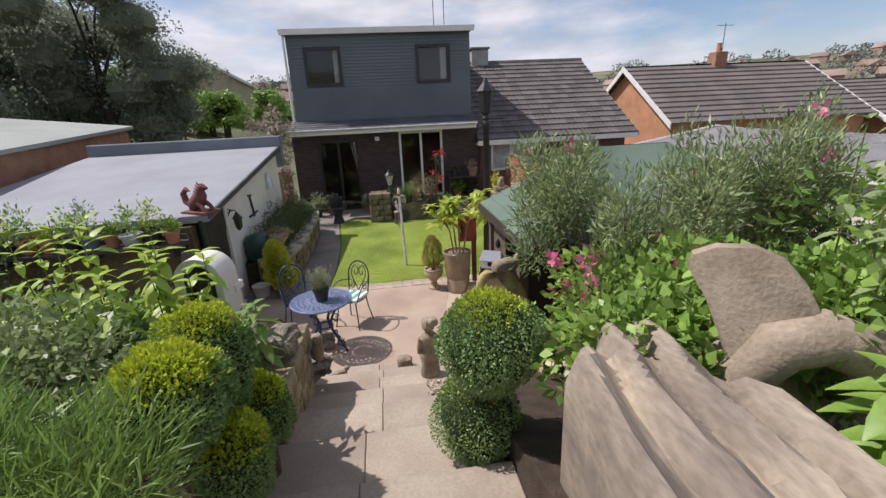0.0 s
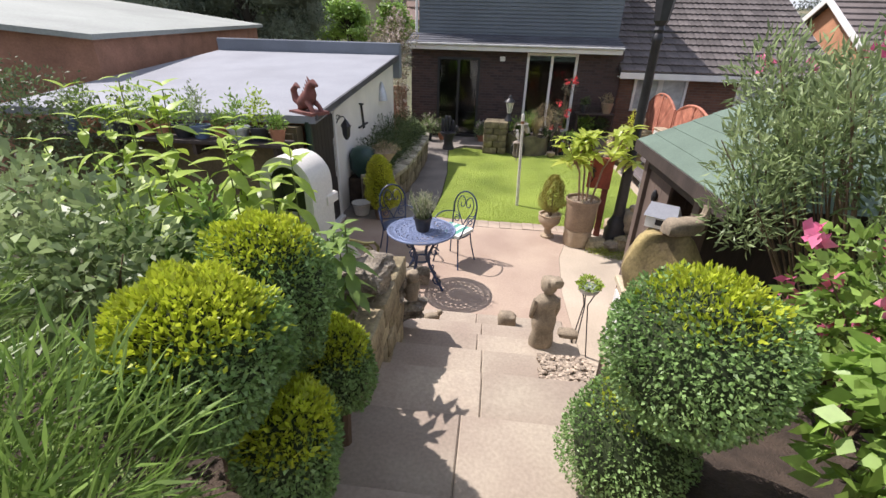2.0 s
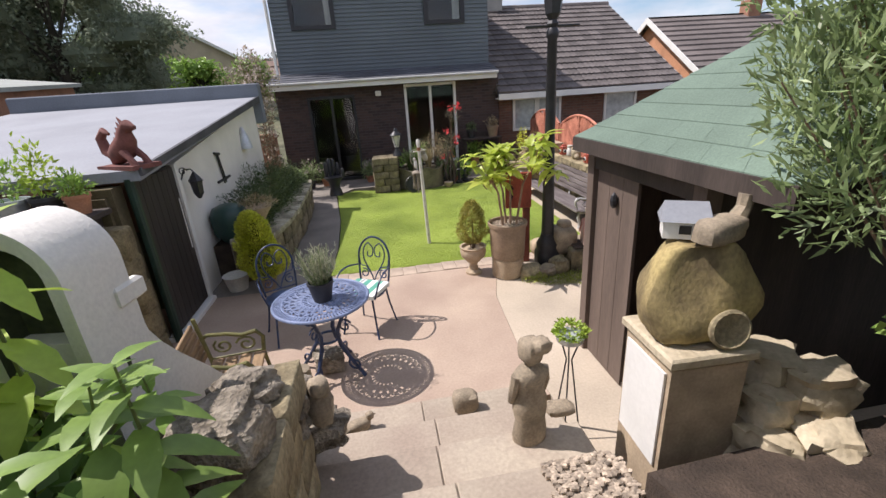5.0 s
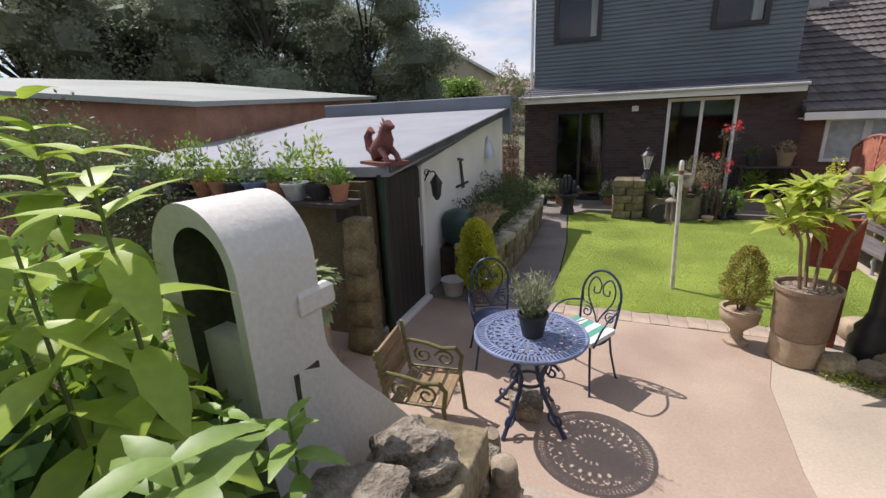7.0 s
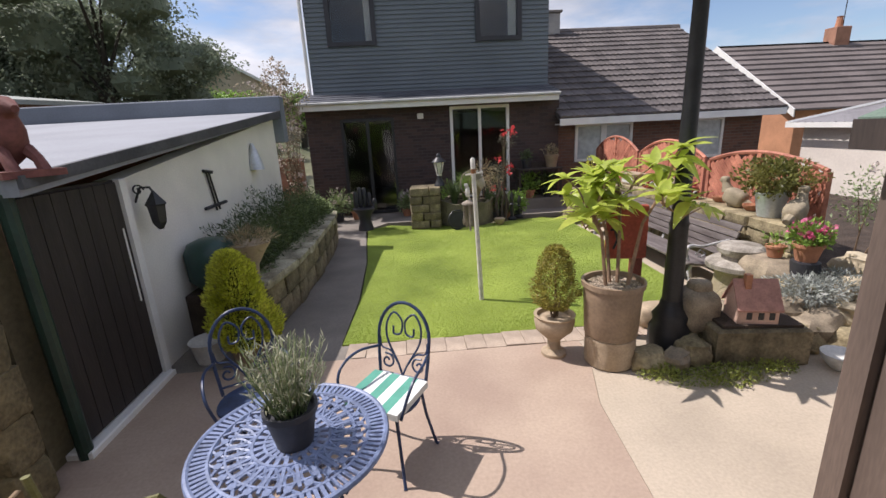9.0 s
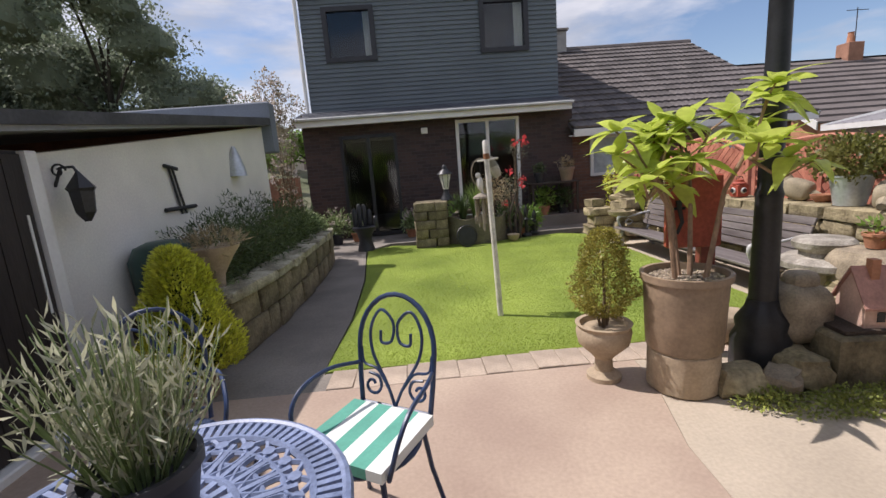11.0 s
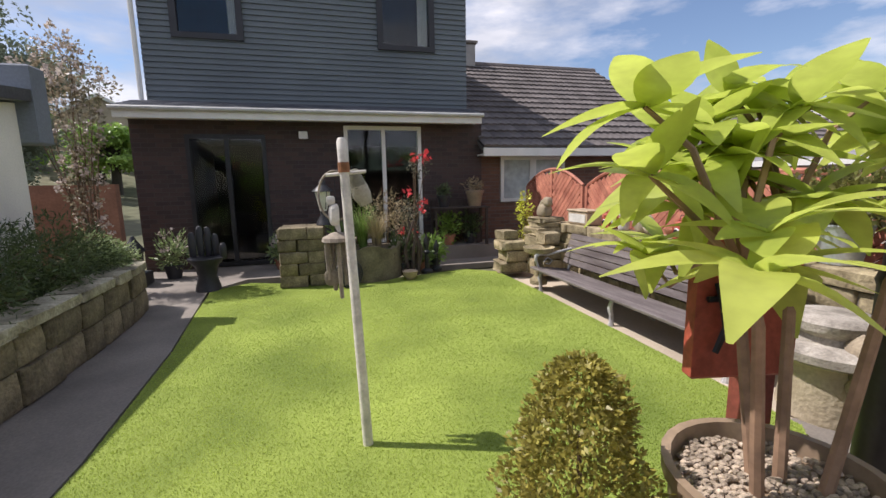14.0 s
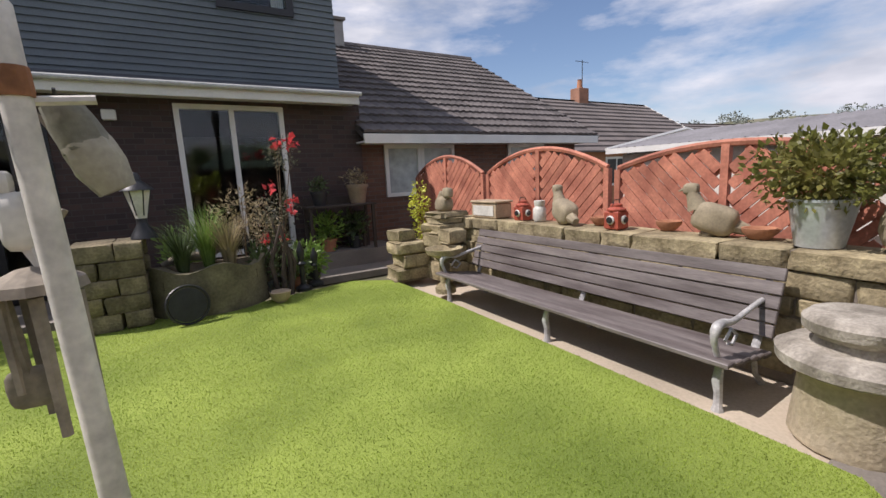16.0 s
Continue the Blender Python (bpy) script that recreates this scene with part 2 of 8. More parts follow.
# ---------------------------------------------------------------- mesh builders
class Geo:
    """Collects vertices and faces of one mesh."""

    def __init__(self):
        self.v, self.f = [], []

    def add(self, verts, faces, m=None):
        k = len(self.v)
        self.v += [tuple(m @ Vector(p)) if m else tuple(p) for p in verts]
        self.f += [tuple(i + k for i in q) for q in faces]
        return self

    def box(self, x0, x1, y0, y1, z0, z1, m=None, b=0.0):
        if b <= 0:
            vs = [(x, y, z) for z in (z0, z1) for y in (y0, y1) for x in (x0, x1)]
            return self.add(vs, [(0, 2, 3, 1), (4, 5, 7, 6), (0, 1, 5, 4), (2, 6, 7, 3), (0, 4, 6, 2), (1, 3, 7, 5)], m)
        rings = []
        for z, d in ((z0, b), (z0 + b, 0), (z1 - b, 0), (z1, b)):
            rings += [(x0 + d + (b if not d else 0) * 0, y0 + d, z), (x1 - d, y0 + d, z), (x1 - d, y1 - d, z), (x0 + d, y1 - d, z)]
        fs = [(3, 2, 1, 0), (12, 13, 14, 15)]
        for k in range(3):
            for i in range(4):
                j = (i + 1) % 4
                fs.append((4 * k + i, 4 * k + j, 4 * k + 4 + j, 4 * k + 4 + i))
        return self.add(rings, fs, m)

    def lathe(self, profile, n=20, m=None, wob=0.0):
        vs, fs = [], []
        for k, (r, z) in enumerate(profile):
            for i in range(n):
                a = 2 * math.pi * i / n
                q = r * (1 + wob * noise.noise((math.cos(a) * 2, math.sin(a) * 2, z * 4 + k)))
                vs.append((q * math.cos(a), q * math.sin(a), z))
        for k in range(len(profile) - 1):
            for i in range(n):
                j = (i + 1) % n
                fs.append((k * n + i, k * n + j, k * n + n + j, k * n + n + i))
        fs.append(tuple(range(n - 1, -1, -1)))
        fs.append(tuple((len(profile) - 1) * n + i for i in range(n)))
        return self.add(vs, fs, m)

    def tube(self, pts, r, n=6, m=None, closed=False):
        pts = [Vector(p) for p in pts]
        c = len(pts)
        rad = r if isinstance(r, (list, tuple)) else [r] * c
        vs, fs = [], []
        side = None
        for k in range(c):
            if closed:
                d = pts[(k + 1) % c] - pts[k - 1]
            else:
                d = pts[min(k + 1, c - 1)] - pts[max(k - 1, 0)]
            d = d.normalized() if d.length > 1e-9 else Vector((0, 0, 1))
            if side is None:
                side = d.orthogonal().normalized()
            side = (side - d * side.dot(d))
            side = side.normalized() if side.length > 1e-6 else d.orthogonal().normalized()
            up = d.cross(side)
            for i in range(n):
                a = 2 * math.pi * i / n
                vs.append(pts[k] + (side * math.cos(a) + up * math.sin(a)) * rad[k])
        for k in range(c if closed else c - 1):
            for i in range(n):
                j = (i + 1) % n
                e = (k + 1) % c
                fs.append((k * n + i, k * n + j, e * n + j, e * n + i))
        if not closed:
            fs.append(tuple(range(n - 1, -1, -1)))
            fs.append(tuple((c - 1) * n + i for i in range(n)))
        return self.add(vs, fs, m)

    def rock(self, c, s, seed=0, n=10, rough=0.25, m=None, power=0.62):
        """An uneven boulder: centre and half sizes, flattened underneath."""
        vs, fs = [], []
        rows = n // 2 + 2
        for k in range(rows + 1):
            th = math.pi * k / rows
            for i in range(n):
                a = 2 * math.pi * i / n
                d = Vector((math.sin(th) * math.cos(a), math.sin(th) * math.sin(a), math.cos(th)))
                e = Vector([math.copysign(abs(q) ** power, q) for q in d])
                q = 1 + rough * noise.noise(d * 1.7 + Vector((seed * 3.1, seed, 0))) + rough * 0.4 * noise.noise(d * 4 + Vector((seed, 0, seed * 2.3)))
                vs.append((c[0] + s[0] * e.x * q, c[1] + s[1] * e.y * q, c[2] + s[2] * e.z * (1 + (q - 1) * 0.5)))
        for k in range(rows):
            for i in range(n):
                j = (i + 1) % n
                fs.append((k * n + i, k * n + n + i, k * n + n + j, k * n + j))
        return self.add(vs, fs, m)

    def mesh(self, name, smooth=False):
        me = bpy.data.meshes.new(name)
        me.from_pydata(self.v, [], self.f)
        me.validate()
        if smooth:
            me.polygons.foreach_set("use_smooth", [True] * len(me.polygons))
            me.set_sharp_from_angle(angle=radians(42))
        me.update()
        return me


def smooth_line(pts, n=5):
    """A smooth curve through points."""
    p = [Vector(q) for q in pts]
    p = [p[0] * 2 - p[1]] + p + [p[-1] * 2 - p[-2]]
    out = []
    for i in range(1, len(p) - 2):
        for k in range(n):
            t = k / n
            out.append(0.5 * (2 * p[i] + (p[i + 1] - p[i - 1]) * t + (2 * p[i - 1] - 5 * p[i] + 4 * p[i + 1] - p[i + 2]) * t * t + (3 * p[i] - p[i - 1] - 3 * p[i + 1] + p[i + 2]) * t ** 3))
    return out + [p[-2]]


def part(name, geo, material, parent=None, label="", smooth=False, at=None):
    ob = new(name, geo.mesh(name, smooth) if isinstance(geo, Geo) else geo)
    if not ob.data.materials:
        ob.data.materials.append(material)
    if parent:
        ob.parent = parent
    if at is not None:
        ob.matrix_basis = at
    if label:
        ob["label"] = label
    return ob


def thing(name, at, label, category, group="", kind=""):
    ob = new(name)
    ob.empty_display_size = 0.1
    ob.matrix_basis = at
    return tagged(ob, label, category, group, kind)


def solid(name, geo, material, label, category, kind="", group="", smooth=False, at=None):
    return tagged(part(name, geo, material, None, "", smooth, at), label, category, group, kind)


def quads_mesh(name, V):
    """A mesh of loose quads from an array of shape (n, 4, 3)."""
    n = len(V)
    me = bpy.data.meshes.new(name)
    me.vertices.add(n * 4)
    me.vertices.foreach_set("co", V.reshape(-1).astype(np.float32))
    me.loops.add(n * 4)
    me.loops.foreach_set("vertex_index", np.arange(n * 4, dtype=np.int32))
    me.polygons.add(n)
    me.polygons.foreach_set("loop_start", np.arange(0, n * 4, 4, dtype=np.int32))
    me.polygons.foreach_set("loop_total", np.full(n, 4, dtype=np.int32))
    me.update(calc_edges=True)
    return me


def leaves(rng, P, N, length, width, spread=0.6, droop=0.0):
    """Diamond leaves at points P with outward directions N; returns quads."""
    n = len(P)
    d = N + rng.normal(0, spread, (n, 3))
    d[:, 2] -= droop
    d /= np.linalg.norm(d, axis=1, keepdims=True) + 1e-9
    s = np.cross(d, rng.normal(0, 1, (n, 3)))
    s /= np.linalg.norm(s, axis=1, keepdims=True) + 1e-9
    up = np.cross(s, d)
    k = rng.uniform(0.7, 1.3, (n, 1))
    L, W = length * k, width * k
    a = P
    b = P + d * L * 0.45 + s * W * 0.5 + up * W * 0.1
    c = P + d * L - up * L * 0.12
    e = P + d * L * 0.45 - s * W * 0.5 + up * W * 0.1
    return np.stack([a, b, c, e], axis=1)


def ball_points(rng, n, radii, lump=0.08, seed=0, shell=0.25):
    d = rng.normal(0, 1, (n, 3))
    d /= np.linalg.norm(d, axis=1, keepdims=True)
    ph = rng.uniform(0, 6, 6)
    q = 1 + lump * (np.sin(d[:, 0] * 5 + ph[0]) + np.sin(d[:, 1] * 6 + ph[1]) + np.sin(d[:, 2] * 5 + ph[2]) + np.sin((d[:, 0] + d[:, 1]) * 9 + ph[3])) * 0.5
    r = q * (1 - shell * rng.random(n) ** 2)
    return d * r[:, None] * np.array(radii), d


def topiary(name, at, radii, label, count=5200, leaf=0.026, tip=0.3, group="", seed=1):
    """A clipped bush: a core coloured as inner shade, a skin of small leaves, and bright new tips on its top."""
    rng = np.random.default_rng(seed)
    count, leaf, tip = int(count * 1.8), leaf * 0.72, tip * 0.8
    ob = thing(name, pose(*at), label, "shrub", group)
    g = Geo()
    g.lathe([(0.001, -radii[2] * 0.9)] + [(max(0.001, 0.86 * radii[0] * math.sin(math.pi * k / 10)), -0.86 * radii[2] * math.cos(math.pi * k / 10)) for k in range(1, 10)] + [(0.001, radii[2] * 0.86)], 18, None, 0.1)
    part("shade_core", g, M_CORE, ob, smooth=True)
    part("trunk", Geo().tube([(0, 0, -radii[2] - 0.45), (0.02, 0.01, -radii[2]), (0, 0, -radii[2] * 0.5)], [0.035, 0.03, 0.025], 8), M_BARK, ob, smooth=True)
    P, D = ball_points(rng, count, radii)
    top = (D[:, 2] + rng.normal(0, 0.13, count)) > 1 - 2 * tip
    part("foliage", quads_mesh("foliage", leaves(rng, P[~top], D[~top], leaf, leaf * 0.62, 0.8)), L_BOX, ob)
    k = P[top]
    part("new_growth", quads_mesh("new_growth", leaves(rng, k, D[top] + np.array((0, 0, 0.5)), leaf * 1.45, leaf * 0.68, 0.6)), L_TIP, ob)
    return ob


# Near-black green: shade between the leaves, put into a solid core.
M_CORE = mat("leaf_shade_core", (0.03, 0.045, 0.014), 0.95, 0.4, 12, 60, 0.6)


def bush(name, at, blobs, material, label, category="shrub", leaf=(0.06, 0.025), count=2500, seed=1, stems=True, upright=0.0, spread=0.7, flowers=None, group="", droop=0.0):
    """A loose shrub: stems fanning out from the base and leaves in several clumps."""
    rng = np.random.default_rng(seed)
    ob = thing(name, pose(*at), label, category, group)
    if stems:
        g = Geo()
        for (cx, cy, cz, rx, ry, rz) in blobs:
            for _ in range(3):
                e = (cx + rng.normal(0, rx * 0.4), cy + rng.normal(0, ry * 0.4), cz + rz * rng.uniform(0, 0.6))
                g.tube([(cx * 0.1, cy * 0.1, 0), (cx * 0.55 + rng.normal(0, 0.03), cy * 0.55, cz * 0.5), e], [0.012, 0.008, 0.003], 5)
        part("stem_frame", g, M_BARK, ob)
    Q = []
    vol = [b[3] * b[4] + b[4] * b[5] + b[3] * b[5] for b in blobs]
    for b, w in zip(blobs, vol):
        n = max(40, int(count * w / sum(vol)))
        P, D = ball_points(rng, n, b[3:], 0.2, shell=0.75)
        D = D + np.array((0, 0, upright))
        Q.append(leaves(rng, P + np.array(b[:3]), D, leaf[0], leaf[1], spread, droop))
    part("foliage", quads_mesh("foliage", np.concatenate(Q)), material, ob)
    if flowers:
        fmat, fcount, fsize = flowers
        P = []
        for b in blobs:
            p, d = ball_points(rng, max(1, fcount // len(blobs)), b[3:], 0.2, shell=0.1)
            keep = d[:, 2] > -0.2
            P.append(p[keep] + np.array(b[:3]))
        P = np.concatenate(P)
        Pn = np.repeat(P, 9, axis=0) + rng.normal(0, fsize * 0.35, (len(P) * 9, 3))
        part("blossom", quads_mesh("blossom", leaves(rng, Pn, rng.normal(0, 1, Pn.shape), fsize, fsize * 0.8, 0.5)), fmat, ob)
    return ob

# ---------------------------------------------------------------- the setting: ground, patio, lawn
def hill_height(x, y):
    r = math.hypot(x, y - 8)
    if r < 26:
        return -0.12
    left = 6.5 * min(1, max(0, -x / 18)) * min(1, (r - 26) / 22)
    far = min(1.0, max(0.0, (r - 60) / 420))
    back = 1.0 if y > 8 else max(0.25, 1 - (8 - y) / 200)
    return -0.12 + left - 5.0 * min(1, (r - 26) / 60) * back + far ** 1.6 * 46 * (0.8 + 0.35 * noise.noise((x / 180, y / 180, 0.3)))


g = Geo()
RINGS = [0, 8, 16, 22, 26, 34, 46, 60, 85, 120, 170, 240, 330, 450, 620, 900, 1600, 3000]
SEG = 72
for r in RINGS:
    for i in range(SEG):
        a = 2 * math.pi * i / SEG
        x, y = r * math.cos(a), 8 + r * math.sin(a)
        g.v.append((x, y, hill_height(x, y)))
for k in range(len(RINGS) - 1):
    for i in range(SEG):
        j = (i + 1) % SEG
        g.f.append((k * SEG + i, k * SEG + SEG + i, k * SEG + SEG + j, k * SEG + j))
ground = solid("ground", g, M_GROUND, "rough grass and hillside stretching to the distance", "ground", "structure", smooth=True)


def prism(name, outline, z0, z1, material, label, category, kind="structure", parent=None):
    """A slab with an outline given anticlockwise."""
    q = Geo()
    n = len(outline)
    q.v = [(x, y, z0) for x, y in outline] + [(x, y, z1) for x, y in outline]
    q.f = [tuple(range(n - 1, -1, -1)), tuple(range(n, 2 * n))] + [(i, (i + 1) % n, n + (i + 1) % n, n + i) for i in range(n)]
    if parent:
        return part(name, q, material, parent, label)
    return solid(name, q, material, label, category, kind)


prism("pavement_patio", [(-6.0, 4.4), (0.64, 4.4), (0.62, 5.2), (0.70, 6.2), (0.9, 6.9), (0.9, 7.14), (-2.9, 7.14), (-6.0, 6.3)], -0.1, 0.0, M_PINK, "pinkish smooth concrete patio", "patio")
prism("pavement_concrete", [(0.644, 3.0), (4.2, 3.0), (4.2, 7.4), (3.0, 7.4), (2.6, 7.14), (0.904, 7.14), (0.904, 6.9), (0.704, 6.2), (0.624, 5.2), (0.644, 4.4)], -0.1, -0.002, M_PALE, "pale worn concrete beside the patio", "pavement")
prism("pavement_side_path", [(-2.9, 7.144), (-1.2, 7.144), (-1.36, 7.44), (-1.32, 8.6), (-1.38, 10.2), (-1.5, 11.4), (-1.62, 12.6), (-1.2, 13.2), (3.4, 13.2), (3.4, 14.5), (-4.6, 14.5), (-4.6, 12.1), (-2.9, 12.1)], -0.1, -0.004, M_CONC, "grey concrete path along the raised bed", "path")
LAWN = [(-1.35, 7.43), (2.3, 7.43), (2.62, 7.75), (2.66, 9.4), (2.68, 11.2), (2.64, 12.4), (2.2, 12.75), (0.9, 12.45), (-0.5, 12.62), (-1.1, 12.9), (-1.58, 12.6), (-1.48, 11.4), (-1.36, 10.2), (-1.3, 8.6)]
prism("lawn", LAWN, -0.1, 0.0, M_LAWN, "neatly mown bright green lawn", "lawn")


def inside(x, y, poly):
    c = False
    for (x0, y0), (x1, y1) in zip(poly, poly[1:] + poly[:1]):
        if (y0 > y) != (y1 > y) and x < (x1 - x0) * (y - y0) / (y1 - y0) + x0:
            c = not c
    return c


rng = np.random.default_rng(5)
pts = np.stack([rng.uniform(-1.62, 2.72, 340000), 7.4 + 5.5 * rng.random(340000) ** 1.35], axis=1)
pts = np.array([p for p in pts if inside(p[0], p[1], LAWN)])
P3 = np.column_stack([pts, np.full(len(pts), -0.003)])
up = np.tile(np.array((0.0, 0.0, 1.0)), (len(P3), 1))
grass = part("grass", quads_mesh("grass", leaves(rng, P3, up, 0.012, 0.0036, 0.7)), M_BLADE)
tagged(grass, "short bright green grass blades of the lawn", "grass", "", "stuff")

prism("pavement_edging_bed", [(-1.34, 7.146), (2.6, 7.146), (2.5, 7.425), (-1.34, 7.425)], -0.1, -0.012, M_CONC, "grey mortar bed of the lawn edging", "edging")

# kerb slabs beside the bench and round the lawn's far edge
prism("pavement_bench_slab", [(2.69, 7.9), (3.5, 7.9), (3.5, 12.5), (2.71, 12.5), (2.71, 11.2)], -0.16, -0.075, M_PALE, "pale concrete strip under the long bench", "pavement")
prism("pavement_lawn_corner", [(2.64, 7.4), (3.5, 7.4), (3.5, 7.896), (2.72, 7.896), (2.6, 7.6)], -0.16, -0.06, M_CONC, "grey concrete corner of the lawn edging", "pavement")

# ---------------------------------------------------------------- stepped path down from the top
STEPS = [(4.42, 4.04, 0.13), (4.04, 3.66, 0.28), (3.66, 3.26, 0.43), (3.26, 2.84, 0.58), (2.84, 2.30, 0.73), (2.30, 1.70, 0.88), (1.70, 1.08, 1.03), (1.08, 0.46, 1.18), (0.46, -0.16, 1.33), (-0.16, -0.8, 1.48), (-0.8, -1.5, 1.63), (-1.5, -4.0, 1.76)]
stair = thing("stepped_path", pose(0, 0, 0), "wide sandstone slab steps descending to the patio", "steps", kind="structure")
rng = random.Random(3)
for y1, y0, z in STEPS:
    xs = [-1.12, rng.uniform(-0.45, -0.25), 0.5]
    for a, b in zip(xs, xs[1:]):
        part("slab", Geo().box(a + 0.002, b - 0.002, y0 - 0.03, y1 - 0.003, z - 0.19, z, b=0.008), M_SLAB, stair)

q = Geo()
for y1, y0, z in STEPS:
    q.box(-1.1, 0.48, y0, y1 - 0.02, -0.1, z - 0.06)
part("step_core", q, M_CONC, stair)

# raised ground on both sides of the steps
def bank(name, outline, label, base=-0.1):
    """Planted ground whose top follows heights given with its outline."""
    q = Geo()
    n = len(outline)
    cx, cy, cz = (sum(p[i] for p in outline) / n for i in range(3))
    q.v = [(x, y, base) for x, y, z in outline] + list(outline) + [(cx, cy, cz)]
    q.f = [(i, (i + 1) % n, n + (i + 1) % n, n + i) for i in range(n)] + [(n + i, n + (i + 1) % n, 2 * n) for i in range(n)]
    return solid(name, q, M_EARTH, label, "flower bed", "structure")


bank("ground_bed_west", [(-1.1, -4, 2.0), (-1.1, 0.4, 1.62), (-1.09, 1.5, 1.32), (-1.1, 2.3, 1.12), (-1.2, 2.5, 1.1), (-1.2, 3.1, 1.05), (-1.5, 3.6, 0.9), (-2.6, 3.7, 0.85), (-8, 3.7, 1.0), (-8, -4, 2.0)], "dark planted soil bank beside the steps")
bank("ground_bed_east", [(0.5, 3.0, 0.72), (0.5, 2.0, 1.1), (0.5, 0.8, 1.5), (0.5, -4, 2.0), (8, -4, 2.0), (8, 2.9, 1.3), (3, 2.98, 0.9)], "dark planted soil bank beside the steps")

# ---------------------------------------------------------------- stone walls
def stone_wall(name, line, z0, heights, thick, label, seed, length=0.34, material=None, cap=None):
    """A coursed wall along a line: recessed core and separate squared stones, course by course, with its own capping."""
    rng = random.Random(seed)
    wall = thing(name, pose(0, 0, 0), label, "garden wall", kind="structure")
    material = material or M_STONE
    core = Geo()
    for (xa, ya), (xb, yb) in zip(line, line[1:]):
        d = Vector((xb - xa, yb - ya, 0))
        L = d.length
        m = Matrix.Translation((xa, ya, 0)) @ Matrix.Rotation(math.atan2(d.y, d.x), 4, "Z")
        core.box(0, L, -thick / 2 + 0.03, thick / 2 - 0.03, z0 - 0.1, z0 + sum(heights) - 0.02, m)
        z = z0
        for r, h in enumerate(heights):
            last = r == len(heights) - 1
            x = 0.0
            while x < L - 0.02:
                w = min(L - x, rng.uniform(0.6, 1.45) * length * (1.35 if last else 1))
                if L - x - w < 0.12:
                    w = L - x
                e = 0.035 if last else 0.0
                q = Geo().rock((0, 0, 0), (w / 2 - 0.002, thick / 2 + e + rng.uniform(-0.012, 0.016), h / 2 + rng.uniform(-0.006, 0.002)), rng.random() * 50, 16, 0.09, None, 0.17)
                part("stone", q, cap if last and cap else material, wall, at=m @ pose(x + w / 2, 0, z + h / 2, rng.uniform(-1.5, 1.5), 0, rng.uniform(-1.5, 1.5)), smooth=True)
                x += w
            z += h
    part("wall_core", core, M_MORTAR, wall)
    return wall


M_CAP = mat("lichened_cap_stone", (0.30, 0.26, 0.17), 0.9, 0.45, 5, 45, 0.9, second=(0.47, 0.43, 0.31), per_object=0.15, depth=0.014)
stone_wall("wall_raised_bed", [(-2.62, 7.62), (-2.22, 7.78), (-2.12, 8.6), (-2.10, 9.4), (-2.10, 10.2), (-2.12, 11.2), (-2.2, 11.8), (-2.5, 12.05)], 0.0, (0.27, 0.23, 0.1), 0.24, "low mossy sandstone retaining wall of the raised bed", 4, 0.48, M_STONE_BED, M_CAP)
stone_wall("wall_behind_bench", [(3.62, 12.1), (3.62, 7.75)], 0.0, (0.2, 0.17, 0.13, 0.16, 0.14), 0.34, "coursed sandstone wall behind the long bench", 9, 0.36)
stone_wall("wall_corner_return", [(4.0, 7.32), (5.6, 6.6)], 0.0, (0.2, 0.16, 0.2, 0.16), 0.34, "sandstone wall carrying flower pots", 10, 0.36)
stone_wall("wall_path_side", [(-1.14, 3.55), (-1.14, 2.4)], 0.35, (0.26, 0.2, 0.22, 0.19), 0.22, "rough sandstone wall beside the steps", 12, 0.42)
prism("ground_raised_bed", [(-2.95, 7.75), (-2.3, 7.85), (-2.2, 8.6), (-2.2, 11.6), (-2.45, 11.9), (-2.95, 11.9)], -0.05, 0.5, M_EARTH, "dark soil in the raised bed", "flower bed")

# ---------------------------------------------------------------- outbuilding with flat roof
wall = thing("wall_outbuilding", pose(0, 0, 0), "white rendered outbuilding wall", "wall", kind="structure")
q = Geo()
q.v = [(-3.1, 7.18, -0.1), (-2.9, 7.18, -0.1), (-2.9, 11.5, -0.1), (-3.1, 11.5, -0.1), (-3.1, 7.18, 1.72), (-2.9, 7.18, 1.72), (-2.9, 11.5, 2.3), (-3.1, 11.5, 2.3)]
q.f = [(3, 2, 1, 0), (4, 5, 6, 7), (0, 1, 5, 4), (1, 2, 6, 5), (2, 3, 7, 6), (3, 0, 4, 7)]
part("render_coat", q, M_RENDER, wall)
part("back_wall", Geo().box(-7.2, -3.1, 11.3, 11.5, -0.1, 2.3), M_BRICK_RED, wall)
part("corner_post", Geo().box(-2.93, -2.83, 7.1, 7.18, -0.1, 1.74, b=0.006), M_WHITE, wall)
q = Geo()
q.box(-3.3, -2.95, 6.0, 6.18, 0, 1.7)
q.box(-7.2, -3.0, 5.96, 6.1, 0, 1.62)
part("olive_wall", q, mat("olive_brown_render", (0.13, 0.105, 0.055), 0.9, 0.35, 1.5, 30, 0.4), wall)
M_DOOR = mat("black_stained_board", (0.026, 0.02, 0.018), 0.6, 0.35, 2, 30, 0.4, stretch=(3, 3, 0.4))
part("green_post", Geo().tube([(-2.84, 6.13, 0), (-2.84, 6.13, 1.76)], 0.045, 10), mat("dark_green_gloss", (0.014, 0.036, 0.025), 0.4, 0.3, 4, 40, 0.2), wall, "dark green painted post")
door = part("door", Geo().box(-2.92, -2.87, 6.2, 7.09, 0.05, 1.74), M_DOOR, wall, "near-black stained plank door")
for k in range(7):
    part("plank", Geo().box(-2.868, -2.853, 6.205 + k * 0.127, 6.325 + k * 0.127, 0.06, 1.72, b=0.004), M_DOOR, door)
